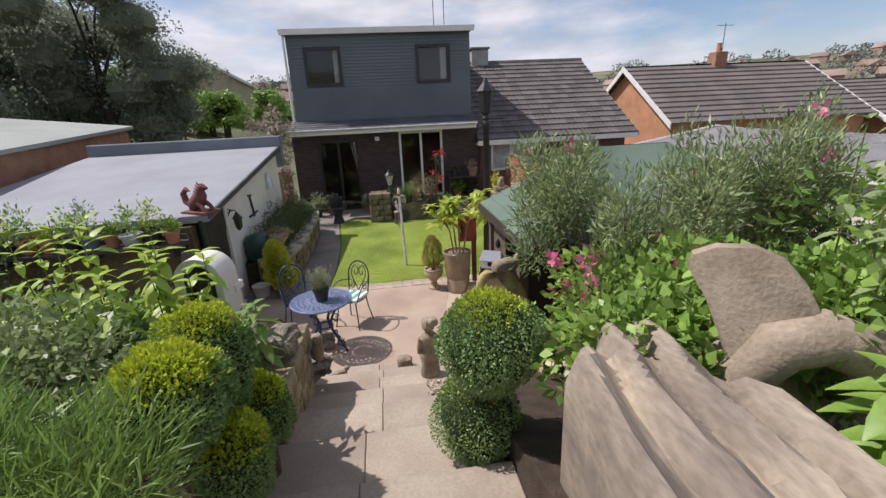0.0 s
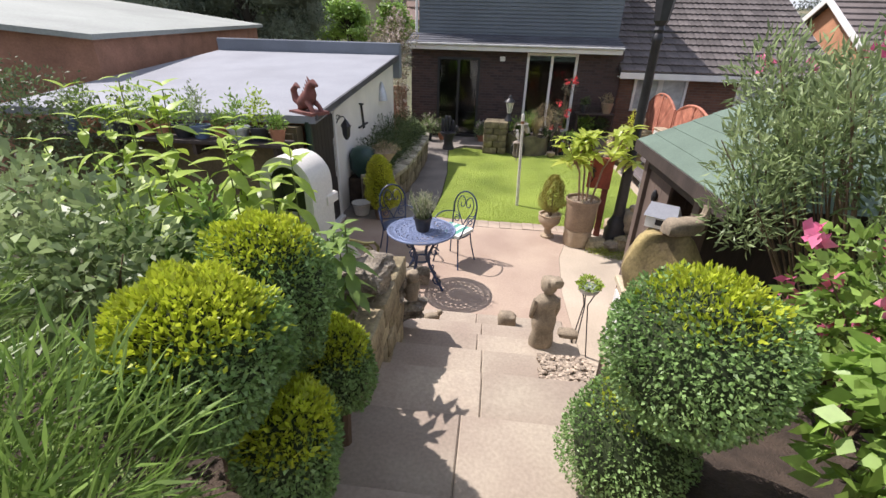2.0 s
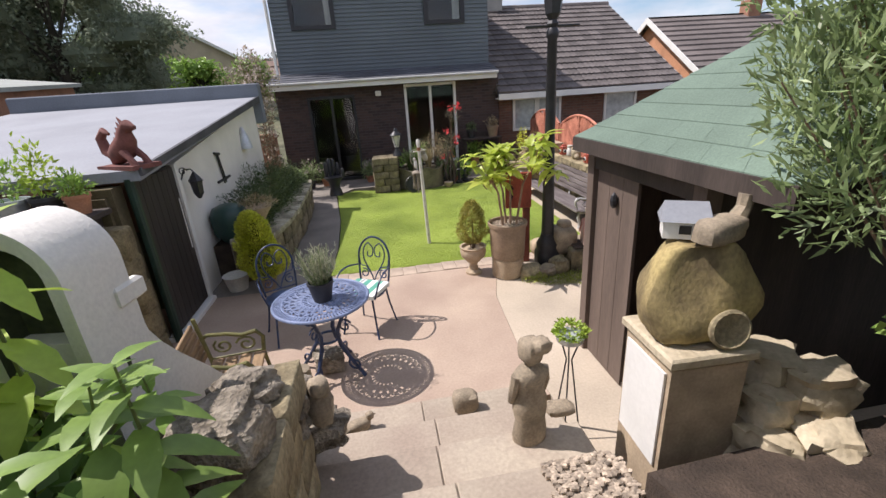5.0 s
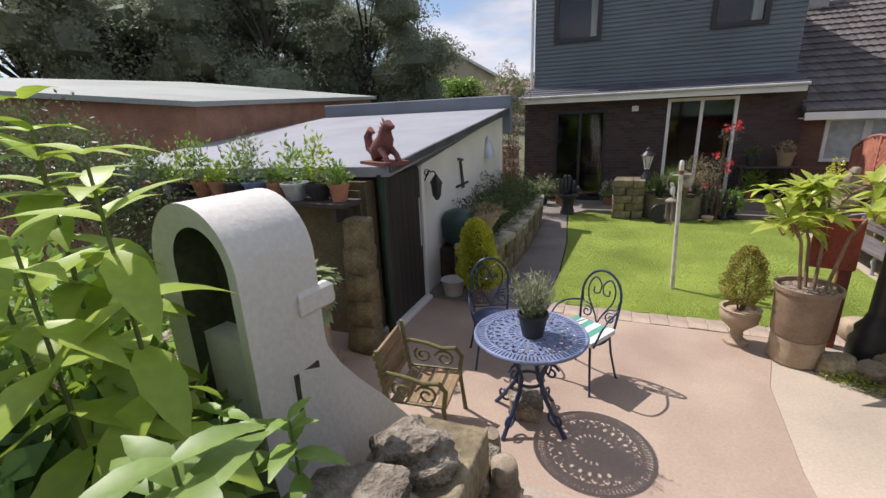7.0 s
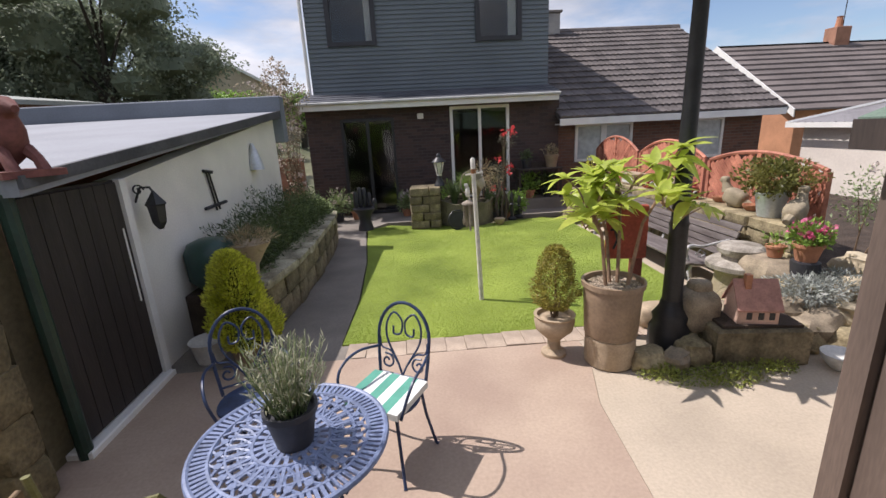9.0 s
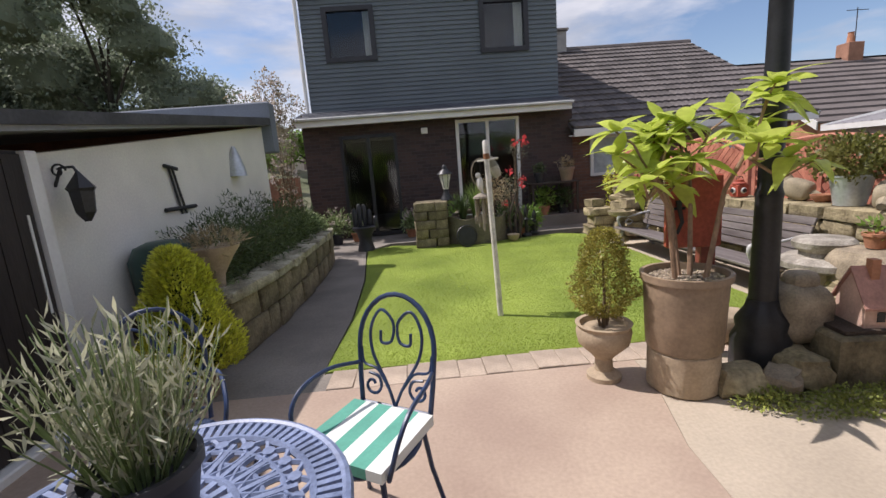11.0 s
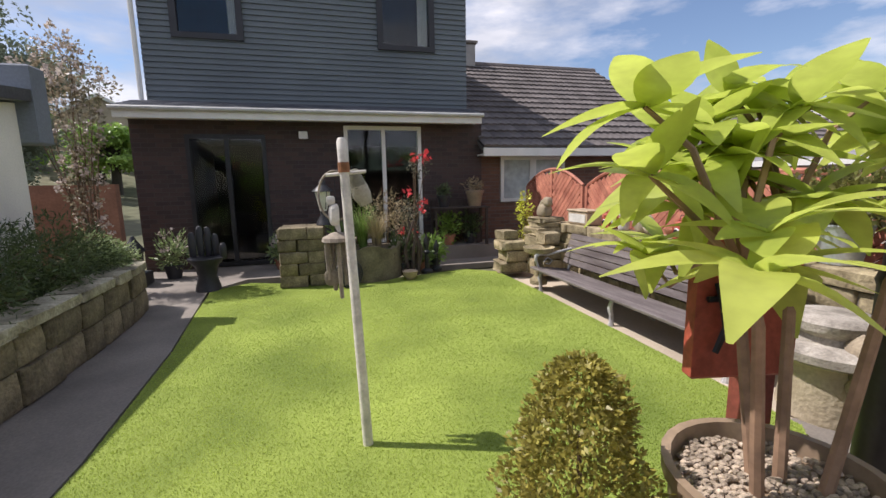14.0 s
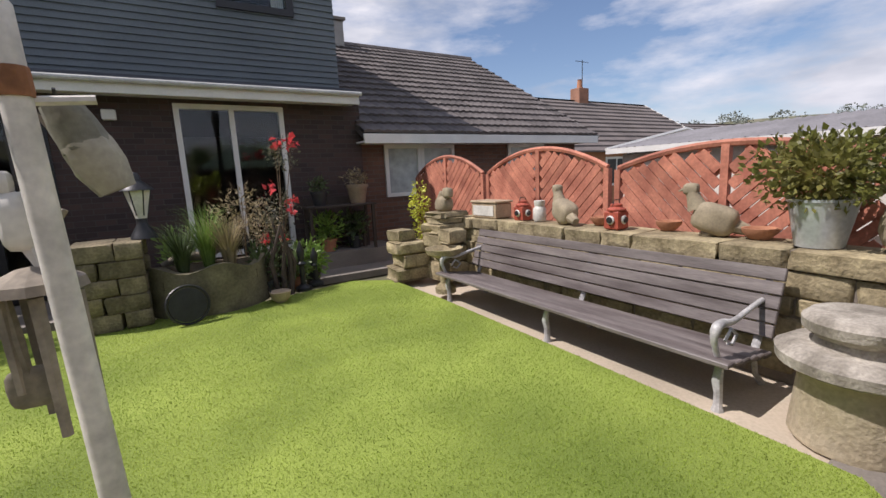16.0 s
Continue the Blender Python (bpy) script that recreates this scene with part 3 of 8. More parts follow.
part("edge_strip", Geo().box(-2.852, -2.846, 7.035, 7.05, 0.75, 1.36), M_WHITE, door, "pale worn edge strip")
part("door_sill", Geo().box(-2.95, -2.78, 6.1, 7.15, -0.05, 0.05, b=0.01), M_WHITE, wall)
roof = thing("roof_outbuilding", pose(0, 0, 0), "pale grey felt flat roof of the outbuilding", "roof", kind="structure")
q = Geo()
for z in (-0.1, 0.0):
    q.v += [(-7.3, 5.95, 1.80 + z), (-2.72, 6.1, 1.84 + z), (-2.78, 11.5, 2.42 + z), (-7.3, 11.7, 2.42 + z)]
q.f = [(3, 2, 1, 0), (4, 5, 6, 7), (0, 1, 5, 4), (1, 2, 6, 5), (2, 3, 7, 6), (3, 0, 4, 7)]
part("felt", q, M_FELT, roof)
q = Geo()
q.v = [(-2.73, 6.1, 1.78), (-2.69, 6.1, 1.78), (-2.75, 11.52, 2.32), (-2.79, 11.52, 2.32), (-2.73, 6.1, 1.855), (-2.69, 6.1, 1.855), (-2.75, 11.52, 2.435), (-2.79, 11.52, 2.435)]
q.f = [(3, 2, 1, 0), (4, 5, 6, 7), (0, 1, 5, 4), (1, 2, 6, 5), (2, 3, 7, 6), (3, 0, 4, 7)]
part("edge_board", q, mat("tarred_edge", (0.07, 0.07, 0.075), 0.8, 0.3, 3, 40, 0.4), roof, "dark tarred edge trim")
part("parapet", Geo().box(-7.3, -2.74, 11.5, 11.75, 1.9, 2.68, b=0.02), M_FELT_DARK, roof, "slate-blue felted upstand")

# neighbouring flat-roofed building
nb = thing("neighbour_building", pose(0, 0, 0), "brown brick neighbouring garage block with flat roof", "building")
q = Geo()
q.v = [(-7.4, 8.0, -0.1), (-8.4, 15.6, -0.1), (-16, 15.0, -0.1), (-16, 4.5, -0.1), (-7.4, 8.0, 2.62), (-8.4, 15.6, 2.98), (-16, 15.0, 3.9), (-16, 4.5, 3.5)]
q.f = [(3, 2, 1, 0), (4, 5, 6, 7), (0, 1, 5, 4), (1, 2, 6, 5), (2, 3, 7, 6), (3, 0, 4, 7)]
part("wall", q, M_BRICK_RED, nb)
q = Geo()
q.v = [(-7.25, 7.85, 2.62), (-8.25, 15.75, 2.98), (-16, 15.2, 3.9), (-16, 4.3, 3.5), (-7.25, 7.85, 2.71), (-8.25, 15.75, 3.07), (-16, 15.2, 3.99), (-16, 4.3, 3.59)]
q.f = [(3, 2, 1, 0), (4, 5, 6, 7), (0, 1, 5, 4), (1, 2, 6, 5), (2, 3, 7, 6), (3, 0, 4, 7)]
part("roof", q, mat("pale_green_roof", (0.31, 0.33, 0.30), 0.8, 0.15, 0.5, 20, 0.2), nb)

# ---------------------------------------------------------------- the house
def brick_mat(name, one, two, mortar):
    """Courses of bricks with sunk joints, at true brick size."""
    m = mat(name, one, 0.9, 0.2, 6, 60, 0.0)
    n, l = m.node_tree.nodes, m.node_tree.links
    b = n["Principled BSDF"]
    tc = n.new("ShaderNodeTexCoord")
    sw = n.new("ShaderNodeSeparateXYZ")
    cb = n.new("ShaderNodeCombineXYZ")
    ad = n.new("ShaderNodeMath")
    l.new(tc.outputs["Object"], sw.inputs["Vector"])
    l.new(sw.outputs["X"], ad.inputs[0])
    l.new(sw.outputs["Y"], ad.inputs[1])
    l.new(ad.outputs["Value"], cb.inputs["X"])
    l.new(sw.outputs["Z"], cb.inputs["Y"])
    t = n.new("ShaderNodeTexBrick")
    t.inputs["Scale"].default_value = 1.0
    t.inputs["Brick Width"].default_value = 0.225
    t.inputs["Row Height"].default_value = 0.075
    t.inputs["Mortar Size"].default_value = 0.006
    t.inputs["Color1"].default_value = (*one, 1)
    t.inputs["Color2"].default_value = (*two, 1)
    t.inputs["Mortar"].default_value = (*mortar, 1)
    l.new(cb.outputs["Vector"], t.inputs["Vector"])
    l.new(t.outputs["Color"], b.inputs["Base Color"])
    bp = n.new("ShaderNodeBump")
    bp.inputs["Distance"].default_value = 0.008
    bp.invert = True
    l.new(t.outputs["Fac"], bp.inputs["Height"])
    l.new(bp.outputs["Normal"], b.inputs["Normal"])
    return m


M_HOUSE_BRICK = brick_mat("dark_house_brick", (0.085, 0.053, 0.046), (0.05, 0.035, 0.033), (0.08, 0.068, 0.062))
house = thing("house", pose(0, 0, 0), "brick house with a grey clad upper storey", "house")
YW = 14.45
q = Geo()
for x0, x1, z0, z1 in ((-3.0, -2.2, 0, 2.6), (-2.2, -0.92, 2.32, 2.6), (-0.92, 0.44, 0, 2.6), (0.44, 1.9, 2.5, 2.6), (0.44, 1.9, 0, 0.3), (1.9, 3.15, 0, 2.6)):
    part("wall", Geo().box(x0, x1, YW, YW + 0.25, z0 - (0.1 if z0 == 0 else 0), z1), M_HOUSE_BRICK, house)
q.box(-3.0, -2.75, YW + 0.25, 22, -0.1, 2.6)
part("wall", q, M_HOUSE_BRICK, house)
part("wall", Geo().box(2.9, 3.15, YW + 0.25, 22, -0.1, 2.6), M_HOUSE_BRICK, house)
part("wall", Geo().box(-3.0, 3.15, 22, 22.2, -0.1, 5.6), M_HOUSE_BRICK, house)
# Floor, ceiling and wall carry the interior darkness in their colour.
part("room_floor", Geo().box(-2.75, 2.9, YW + 0.25, 22, 0.02, 0.1), M_ROOM_SHADE, house)
part("room_ceiling", Geo().box(-2.75, 2.9, YW + 0.25, 22, 2.5, 2.6), M_ROOM_SHADE, house)
part("room_wall", Geo().box(-2.75, 2.9, 19.0, 19.1, 0.1, 2.5), M_ROOM_SHADE, house)
part("fascia", Geo().box(-3.05, 3.0, 14.02, 14.06, 2.52, 2.66, b=0.006), M_WHITE, house)
part("soffit", Geo().box(-3.05, 3.0, 14.06, 14.45, 2.56, 2.6), M_WHITE, house)
part("gutter", Geo().tube([(-3.08, 13.975, 2.67), (3.02, 13.975, 2.67)], 0.035, 10), mat("grey_white_plastic", (0.5, 0.5, 0.48), 0.5, 0.15, 3, 30, 0.1), house, "greyish white plastic gutter")
q = Geo()
for k in range(4):
    a, b = k / 4, (k + 1) / 4 + 0.06
    y0, z0, y1, z1 = 14.0 + 0.95 * a, 2.70 + 0.24 * a + 0.02, 14.0 + 0.95 * b, 2.70 + 0.24 * b
    q.add([(-3.05, y0, z0), (3.04, y0, z0), (3.04, y1, z1), (-3.05, y1, z1), (-3.05, y0, z0 - 0.03), (3.04, y0, z0 - 0.03), (3.04, y1, z1 - 0.03), (-3.05, y1, z1 - 0.03)], [(0, 1, 2, 3), (7, 6, 5, 4), (4, 5, 1, 0), (5, 6, 2, 1), (6, 7, 3, 2), (7, 4, 0, 3)])
part("eave_roof", q, M_SLATE, house)

WINDOWS = [(-2.32, -1.25, 4.07, 5.15), (1.26, 2.30, 4.07, 5.15)]
clad = part("upper_wall", Geo().box(-2.85, 3.02, 15.02, 15.1, 2.9, 4.07).box(-2.85, 3.02, 15.02, 15.1, 5.15, 5.62).box(-2.85, -2.32, 15.02, 15.1, 4.07, 5.15).box(-1.25, 1.26, 15.02, 15.1, 4.07, 5.15).box(2.30, 3.02, 15.02, 15.1, 4.07, 5.15).box(-2.85, -2.7, 15.1, 21, 2.6, 5.62).box(2.87, 3.02, 15.1, 21, 2.6, 5.62), M_CLAD, house)
z = 2.92
while z < 5.6:
    spans = [(-2.86, 3.03)]
    if 4.0 < z < 5.14:
        spans = [(-2.86, -2.36), (-1.21, 1.22), (2.34, 3.03)]
    for x0, x1 in spans:
        part("board", Geo().add([(x0, 15.018, z), (x1, 15.018, z), (x1, 15.018, z + 0.105), (x0, 15.018, z + 0.105), (x0, 14.985, z), (x1, 14.985, z), (x1, 15.01, z + 0.105), (x0, 15.01, z + 0.105)], [(0, 1, 2, 3)[::-1], (4, 5, 6, 7), (0, 1, 5, 4), (3, 7, 6, 2), (0, 4, 7, 3), (1, 2, 6, 5)]), M_CLAD, clad)
    z += 0.098
part("upper_roof", Geo().box(-3.02, 3.18, 14.86, 21.2, 5.62, 5.72, b=0.01), M_FELT_DARK, house)
part("roof_trim", Geo().box(-3.0, 3.16, 14.82, 14.858, 5.54, 5.72, b=0.006), M_WHITE, house)
part("downpipe", Geo().tube([(-2.92, 14.92, 5.55), (-2.92, 14.92, 2.95)], 0.04, 10), M_WHITE, house, "white plastic downpipe")
for x0, x1, z0, z1 in WINDOWS:
    w = part("window", Geo().box(x0 - 0.05, x0 + 0.06, 14.95, 15.06, z0 - 0.05, z1 + 0.05).box(x1 - 0.06, x1 + 0.05, 14.95, 15.06, z0 - 0.05, z1 + 0.05).box(x0 + 0.06, x1 - 0.06, 14.95, 15.06, z0 - 0.05, z0 + 0.05).box(x0 + 0.06, x1 - 0.06, 14.95, 15.06, z1 - 0.05, z1 + 0.05), mat("dark_window_frame", (0.03, 0.03, 0.035), 0.5, 0.1, 4, 30, 0), house)
    part("pane", Geo().box(x0 + 0.06, x1 - 0.06, 15.0, 15.012, z0 + 0.05, z1 - 0.05), M_GLASS, w)
    # Dark board added behind the glass for the unlit interior.
    part("room_shade_board", Geo().box(x0 - 0.4, x1 + 0.4, 16.2, 16.25, z0 - 0.5, z1 + 0.4), M_ROOM_SHADE, w)
    q = Geo()
    side = x1 - 0.26 if x0 > 0 else x1 - 0.22
    q.v = [(side + 0.2 * i / 12, 15.14 + 0.02 * (i % 2), zz) for zz in (z0, z1) for i in range(13)]
    q.f = [(i, i + 1, 14 + i, 13 + i) for i in range(12)]
    part("curtain", q, M_WHITE, w, "pale net curtain")

# doors in the ground floor
def framed(name, x0, x1, z0, z1, bars, material, label):
    q = Geo()
    t = 0.07
    q.box(x0, x0 + t, YW - 0.02, YW + 0.08, z0, z1, b=0.005).box(x1 - t, x1, YW - 0.02, YW + 0.08, z0, z1, b=0.005)
    q.box(x0 + t, x1 - t, YW - 0.02, YW + 0.08, z1 - t, z1).box(x0 + t, x1 - t, YW - 0.02, YW + 0.08, z0, z0 + t)
    for b in bars:
        q.box(b - 0.035, b + 0.035, YW - 0.01, YW + 0.07, z0 + t, z1 - t)
    d = part(name, q, material, house, label)
    xs = [x0 + t] + [v for b in bars for v in (b - 0.035, b + 0.035)] + [x1 - t]
    for a, b in zip(xs[::2], xs[1::2]):
        part("pane", Geo().box(a, b, YW + 0.02, YW + 0.032, z0 + t, z1 - t), M_GLASS, d)
    return d


framed("sliding_door", 0.44, 1.90, 0.30, 2.50, [1.17], M_WHITE, "white framed sliding glass door")
framed("french_door", -2.20, -0.92, 0.02, 2.32, [-1.56], M_BLACK, "dark framed glazed double door")
prism("pavement_deck", [(0.75, 13.75), (3.4, 13.75), (3.4, 14.446), (0.75, 14.446)], -0.1, 0.24, M_CONC, "raised concrete step before the sliding door", "step")
part("wall_light", Geo().box(-0.35, -0.2, 14.36, 14.45, 2.25, 2.38, b=0.012), M_WHITE, house, "small white security light")

# lower house range with the tiled roof
M_BUFF_STACK = mat("pale_stack", (0.40, 0.38, 0.35), 0.9, 0.15, 3, 30, 0.2)
low = thing("house_extension", pose(0, 0, 0), "low brick bungalow range with brown tiled roof", "house")
part("wall", Geo().box(3.2, 8.6, 14.6, 14.8, -0.1, 2.05).box(8.4, 8.6, 14.8, 23, -0.1, 2.05).add([(8.4, 14.6, 2.05), (8.6, 14.6, 2.05), (8.6, 23.4, 2.05), (8.4, 23.4, 2.05), (8.4, 19, 4.75), (8.6, 19, 4.75)], [(0, 4, 3), (1, 2, 5), (0, 1, 5, 4), (2, 3, 4, 5)]), brick_mat("brown_brick", (0.20, 0.10, 0.065), (0.13, 0.07, 0.05), (0.16, 0.13, 0.11)), low)
part("fascia", Geo().box(3.06, 8.78, 14.07, 14.11, 1.92, 2.08, b=0.005).box(3.06, 8.7, 14.11, 14.6, 1.94, 1.97), M_WHITE, low)
for x0, x1, z0, z1 in ((3.62, 4.36, 1.0, 1.94), (4.364, 5.12, 1.0, 1.94), (6.5, 7.55, 0.93, 1.94)):
    w = part("window", Geo().box(x0, x0 + 0.07, 14.55, 14.64, z0, z1).box(x1 - 0.07, x1, 14.55, 14.64, z0, z1).box(x0 + 0.07, x1 - 0.07, 14.55, 14.64, z1 - 0.07, z1).box(x0 + 0.07, x1 - 0.07, 14.55, 14.64, z0, z0 + 0.07), M_WHITE, low)
    # Opaque pale pane: reflection and pale curtains are put into its colour.
    part("pane", Geo().box(x0 + 0.07, x1 - 0.07, 14.585, 14.595, z0 + 0.07, z1 - 0.07), mat("reflection_toned_pane", (0.42, 0.45, 0.45), 0.08, 0.2, 2, 8, 0), w)
roof = part("roof", Geo().add([(3.06, 14.12, 2.08), (8.8, 14.12, 2.08), (8.8, 19.05, 4.9), (3.06, 19.05, 4.9), (3.06, 24, 2.08), (8.8, 24, 2.08), (3.06, 14.12, 1.99), (8.8, 14.12, 1.99), (8.8, 19.05, 4.8), (3.06, 19.05, 4.8), (3.06, 24, 1.99), (8.8, 24, 1.99)], [(0, 1, 2, 3), (3, 2, 5, 4), (6, 9, 8, 7), (9, 10, 11, 8), (0, 6, 7, 1), (1, 7, 8, 2), (2, 8, 11, 5), (0, 3, 9, 6), (3, 4, 10, 9), (4, 5, 11, 10)]), M_TILE, low)
tile = Geo()
for i in range(7):
    u = i / 6
    h = 0.022 * (1 - math.cos(u * 4 * math.pi)) * 0.5
    tile.v += [(u * 0.335 - 0.1675, -0.20, 0.036 + h), (u * 0.335 - 0.1675, 0.20, 0.004 + h), (u * 0.335 - 0.1675, -0.20, 0.0)]
for i in range(6):
    k = 3 * i
    tile.f += [(k, k + 3, k + 4, k + 1), (k + 2, k + 5, k + 3, k)]
tile_mesh = tile.mesh("tile", True)
pitch = math.degrees(math.atan2(2.82, 4.93))
slope = math.hypot(2.82, 4.93)
rows = 16
for r in range(rows):
    d = (r + 0.5) / rows
    for c in range(17):
        part("tile", tile_mesh, M_TILE, roof, at=pose(3.24 + c * 0.337, 14.12 + 4.93 * d, 2.085 + 2.82 * d + 0.02, pitch - 2, 0, 0))
part("ridge", Geo().tube([(3.06, 19.05, 4.92), (8.82, 19.05, 4.92)], 0.1, 8), M_TILE, low)
part("verge", Geo().box(8.78, 8.83, -0.05, slope, -0.09, 0.03, pose(0, 14.12, 2.08, pitch, 0, 0)), M_BUFF_STACK, low)

stack = part("chimney", Geo().box(3.9, 4.6, 18.8, 19.3, 4.6, 5.45, b=0.02), M_BUFF_STACK, low, "pale rendered chimney stack")
part("chimney_cap", Geo().box(3.84, 4.66, 18.74, 19.36, 5.453, 5.53, b=0.01), M_CONC, stack)
for x in (1.9, 2.25):
    part("aerial_mast", Geo().tube([(x, 15.3, 5.72), (x, 15.3, 6.6)], 0.012, 6), M_BLACK, house)

# further houses
def bungalow(at, length, depth, wall_h, ridge_h, gable_label, wall_material, roof_material, chimney=False):
    h = thing("bungalow", at, gable_label, "house", "houses beyond the garden")
    L, D = length / 2, depth / 2
    part("wall", Geo().box(-L, L, -D, D, -3, wall_h).add([(-L, -D, wall_h), (-L, D, wall_h), (-L, 0, ridge_h), (L, -D, wall_h), (L, D, wall_h), (L, 0, ridge_h)], [(0, 1, 2), (3, 5, 4), (0, 2, 5, 3), (1, 4, 5, 2)]), wall_material, h)
    o = 0.35
    k = (ridge_h - wall_h) / D
    for s in (-1, 1):
        q = Geo()
        for i in range(13):
            for lip in (0.0, 0.07):
                y0 = s * (D + o) * (1 - i / 12)
                q.v += [(-L - o, y0, ridge_h + 0.1 - k * abs(y0) + lip), (L + o, y0, ridge_h + 0.1 - k * abs(y0) + lip)]
        for i in range(25):
            f = (2 * i, 2 * i + 1, 2 * i + 3, 2 * i + 2)
            q.f.append(f if s < 0 else f[::-1])
        part("roof", q, roof_material, h)
    for s in (-1, 1):
        for e in (-1, 1):
            part("bargeboard", Geo().add([(s * (L + o), 0, ridge_h + 0.16), (s * (L + o), e * (D + o), ridge_h + 0.16 - k * (D + o)), (s * (L + o), e * (D + o), ridge_h - 0.12 - k * (D + o)), (s * (L + o), 0, ridge_h - 0.12), (s * (L + o + 0.05), 0, ridge_h + 0.16), (s * (L + o + 0.05), e * (D + o), ridge_h + 0.16 - k * (D + o)), (s * (L + o + 0.05), e * (D + o), ridge_h - 0.12 - k * (D + o)), (s * (L + o + 0.05), 0, ridge_h - 0.12)], [(0, 1, 2, 3), (7, 6, 5, 4), (0, 4, 5, 1), (3, 2, 6, 7)]), M_WHITE, h)
    for x in (-L * 0.5, L * 0.4):
        w = part("window", Geo().box(x - 0.7, x + 0.7, -D - 0.04, -D - 0.003, wall_h - 1.5, wall_h - 0.3), M_WHITE, h)
        part("pane", Geo().box(x - 0.6, x - 0.05, -D - 0.05, -D - 0.043, wall_h - 1.4, wall_h - 0.4).box(x + 0.05, x + 0.6, -D - 0.05, -D - 0.043, wall_h - 1.4, wall_h - 0.4), M_BLACK, w)
    if chimney:
        c = part("chimney", Geo().box(-0.35, 0.35, -0.3, 0.3, ridge_h - 0.5, ridge_h + 0.75, b=0.02), M_BRICK_RED, h)
        part("chimney_pot", Geo().lathe([(0.12, ridge_h + 0.7), (0.15, ridge_h + 0.75), (0.11, ridge_h + 1.15), (0.13, ridge_h + 1.2)], 10), M_TERRA, c)
        part("aerial", Geo().tube([(0.2, 0, ridge_h + 0.7), (0.2, 0, ridge_h + 2.2)], 0.02, 5).tube([(-0.3, 0, ridge_h + 2.1), (0.7, 0, ridge_h + 2.1)], 0.015, 5), M_BLACK, c)
    return h


M_GABLE = mat("orange_brick", (0.45, 0.22, 0.12), 0.9, 0.15, 2, 20, 0.2)
M_BUFF = mat("buff_wall", (0.50, 0.42, 0.31), 0.9, 0.12, 1, 20, 0.2)
bungalow(pose(19, 23.5, 0, 0, 0, 0), 10.5, 8.5, 2.1, 4.75, "orange brick bungalow with brown tiled roof", M_GABLE, M_TILE_FAR, True)
bungalow(pose(31, 22, -0.3, 0, 0, -4), 11, 8.5, 1.7, 3.9, "orange brick bungalow with brown tiled roof", M_GABLE, M_TILE_FAR)
bungalow(pose(-18.0, 54, 3.2, 0, 0, 100), 12, 9, 3.0, 5.6, "buff rendered house among trees", M_BUFF, M_TILE_FAR)
garage = thing("garage", pose(0, 0, 0), "long pale garage with a low grey roof", "garage")
part("wall", Geo().box(8.5, 14, 3.5, 13.2, -0.1, 1.60).add([(8.5, 13.2, 1.6), (14, 13.2, 1.6), (11.2, 13.2, 2.1), (8.5, 13.1, 1.6), (14, 13.1, 1.6), (11.2, 13.1, 2.1)], [(0, 2, 1), (3, 4, 5), (0, 3, 5, 2), (2, 5, 4, 1)]), mat("cream_render", (0.66, 0.60, 0.53), 0.9, 0.1, 1, 20, 0.2), garage)

# ---------------------------------------------------------------- garage roof, summerhouse
q = Geo()
for i in range(113):
    y = 3.3 + i * 0.09
    w = 0.035 * (i % 2)
    q.v += [(8.25, y, 1.63 + 0.008 * (y - 3.3) + w), (11.2, y, 2.13 + w), (14.3, y, 1.63 + w)]
for i in range(112):
    k = 3 * i
    q.f += [(k, k + 1, k + 4, k + 3), (k + 1, k + 2, k + 5, k + 4)]
part("roof", q, mat("grey_corrugated_roof", (0.22, 0.21, 0.215), 0.8, 0.2, 1, 20, 0.2), garage)
part("fascia", Geo().add([(8.2, 3.3, 1.55), (8.24, 3.3, 1.55), (8.24, 13.4, 1.62), (8.2, 13.4, 1.62), (8.2, 3.3, 1.65), (8.24, 3.3, 1.65), (8.24, 13.4, 1.73), (8.2, 13.4, 1.73)], [(3, 2, 1, 0), (4, 5, 6, 7), (0, 1, 5, 4), (1, 2, 6, 5), (2, 3, 7, 6), (3, 0, 4, 7)]), M_WHITE, garage)
part("bargeboard", Geo().tube([(8.25, 13.42, 1.72), (11.2, 13.42, 2.2), (14.3, 13.42, 1.72)], 0.045, 5), M_WHITE, garage)
w = part("window", Geo().box(8.44, 8.497, 9.3, 9.38, 0.9, 1.5).box(8.44, 8.497, 10.7, 10.78, 0.9, 1.5).box(8.44, 8.497, 9.38, 10.7, 1.43, 1.5).box(8.44, 8.497, 9.38, 10.7, 0.9, 0.97).box(8.44, 8.497, 10.0, 10.06, 0.97, 1.43), M_WHITE, garage)
part("pane", Geo().box(8.47, 8.48, 9.38, 10.0, 0.97, 1.43), M_BLACK, w)
part("pane", Geo().box(8.47, 8.48, 10.06, 10.7, 0.97, 1.43), M_BLACK, w)


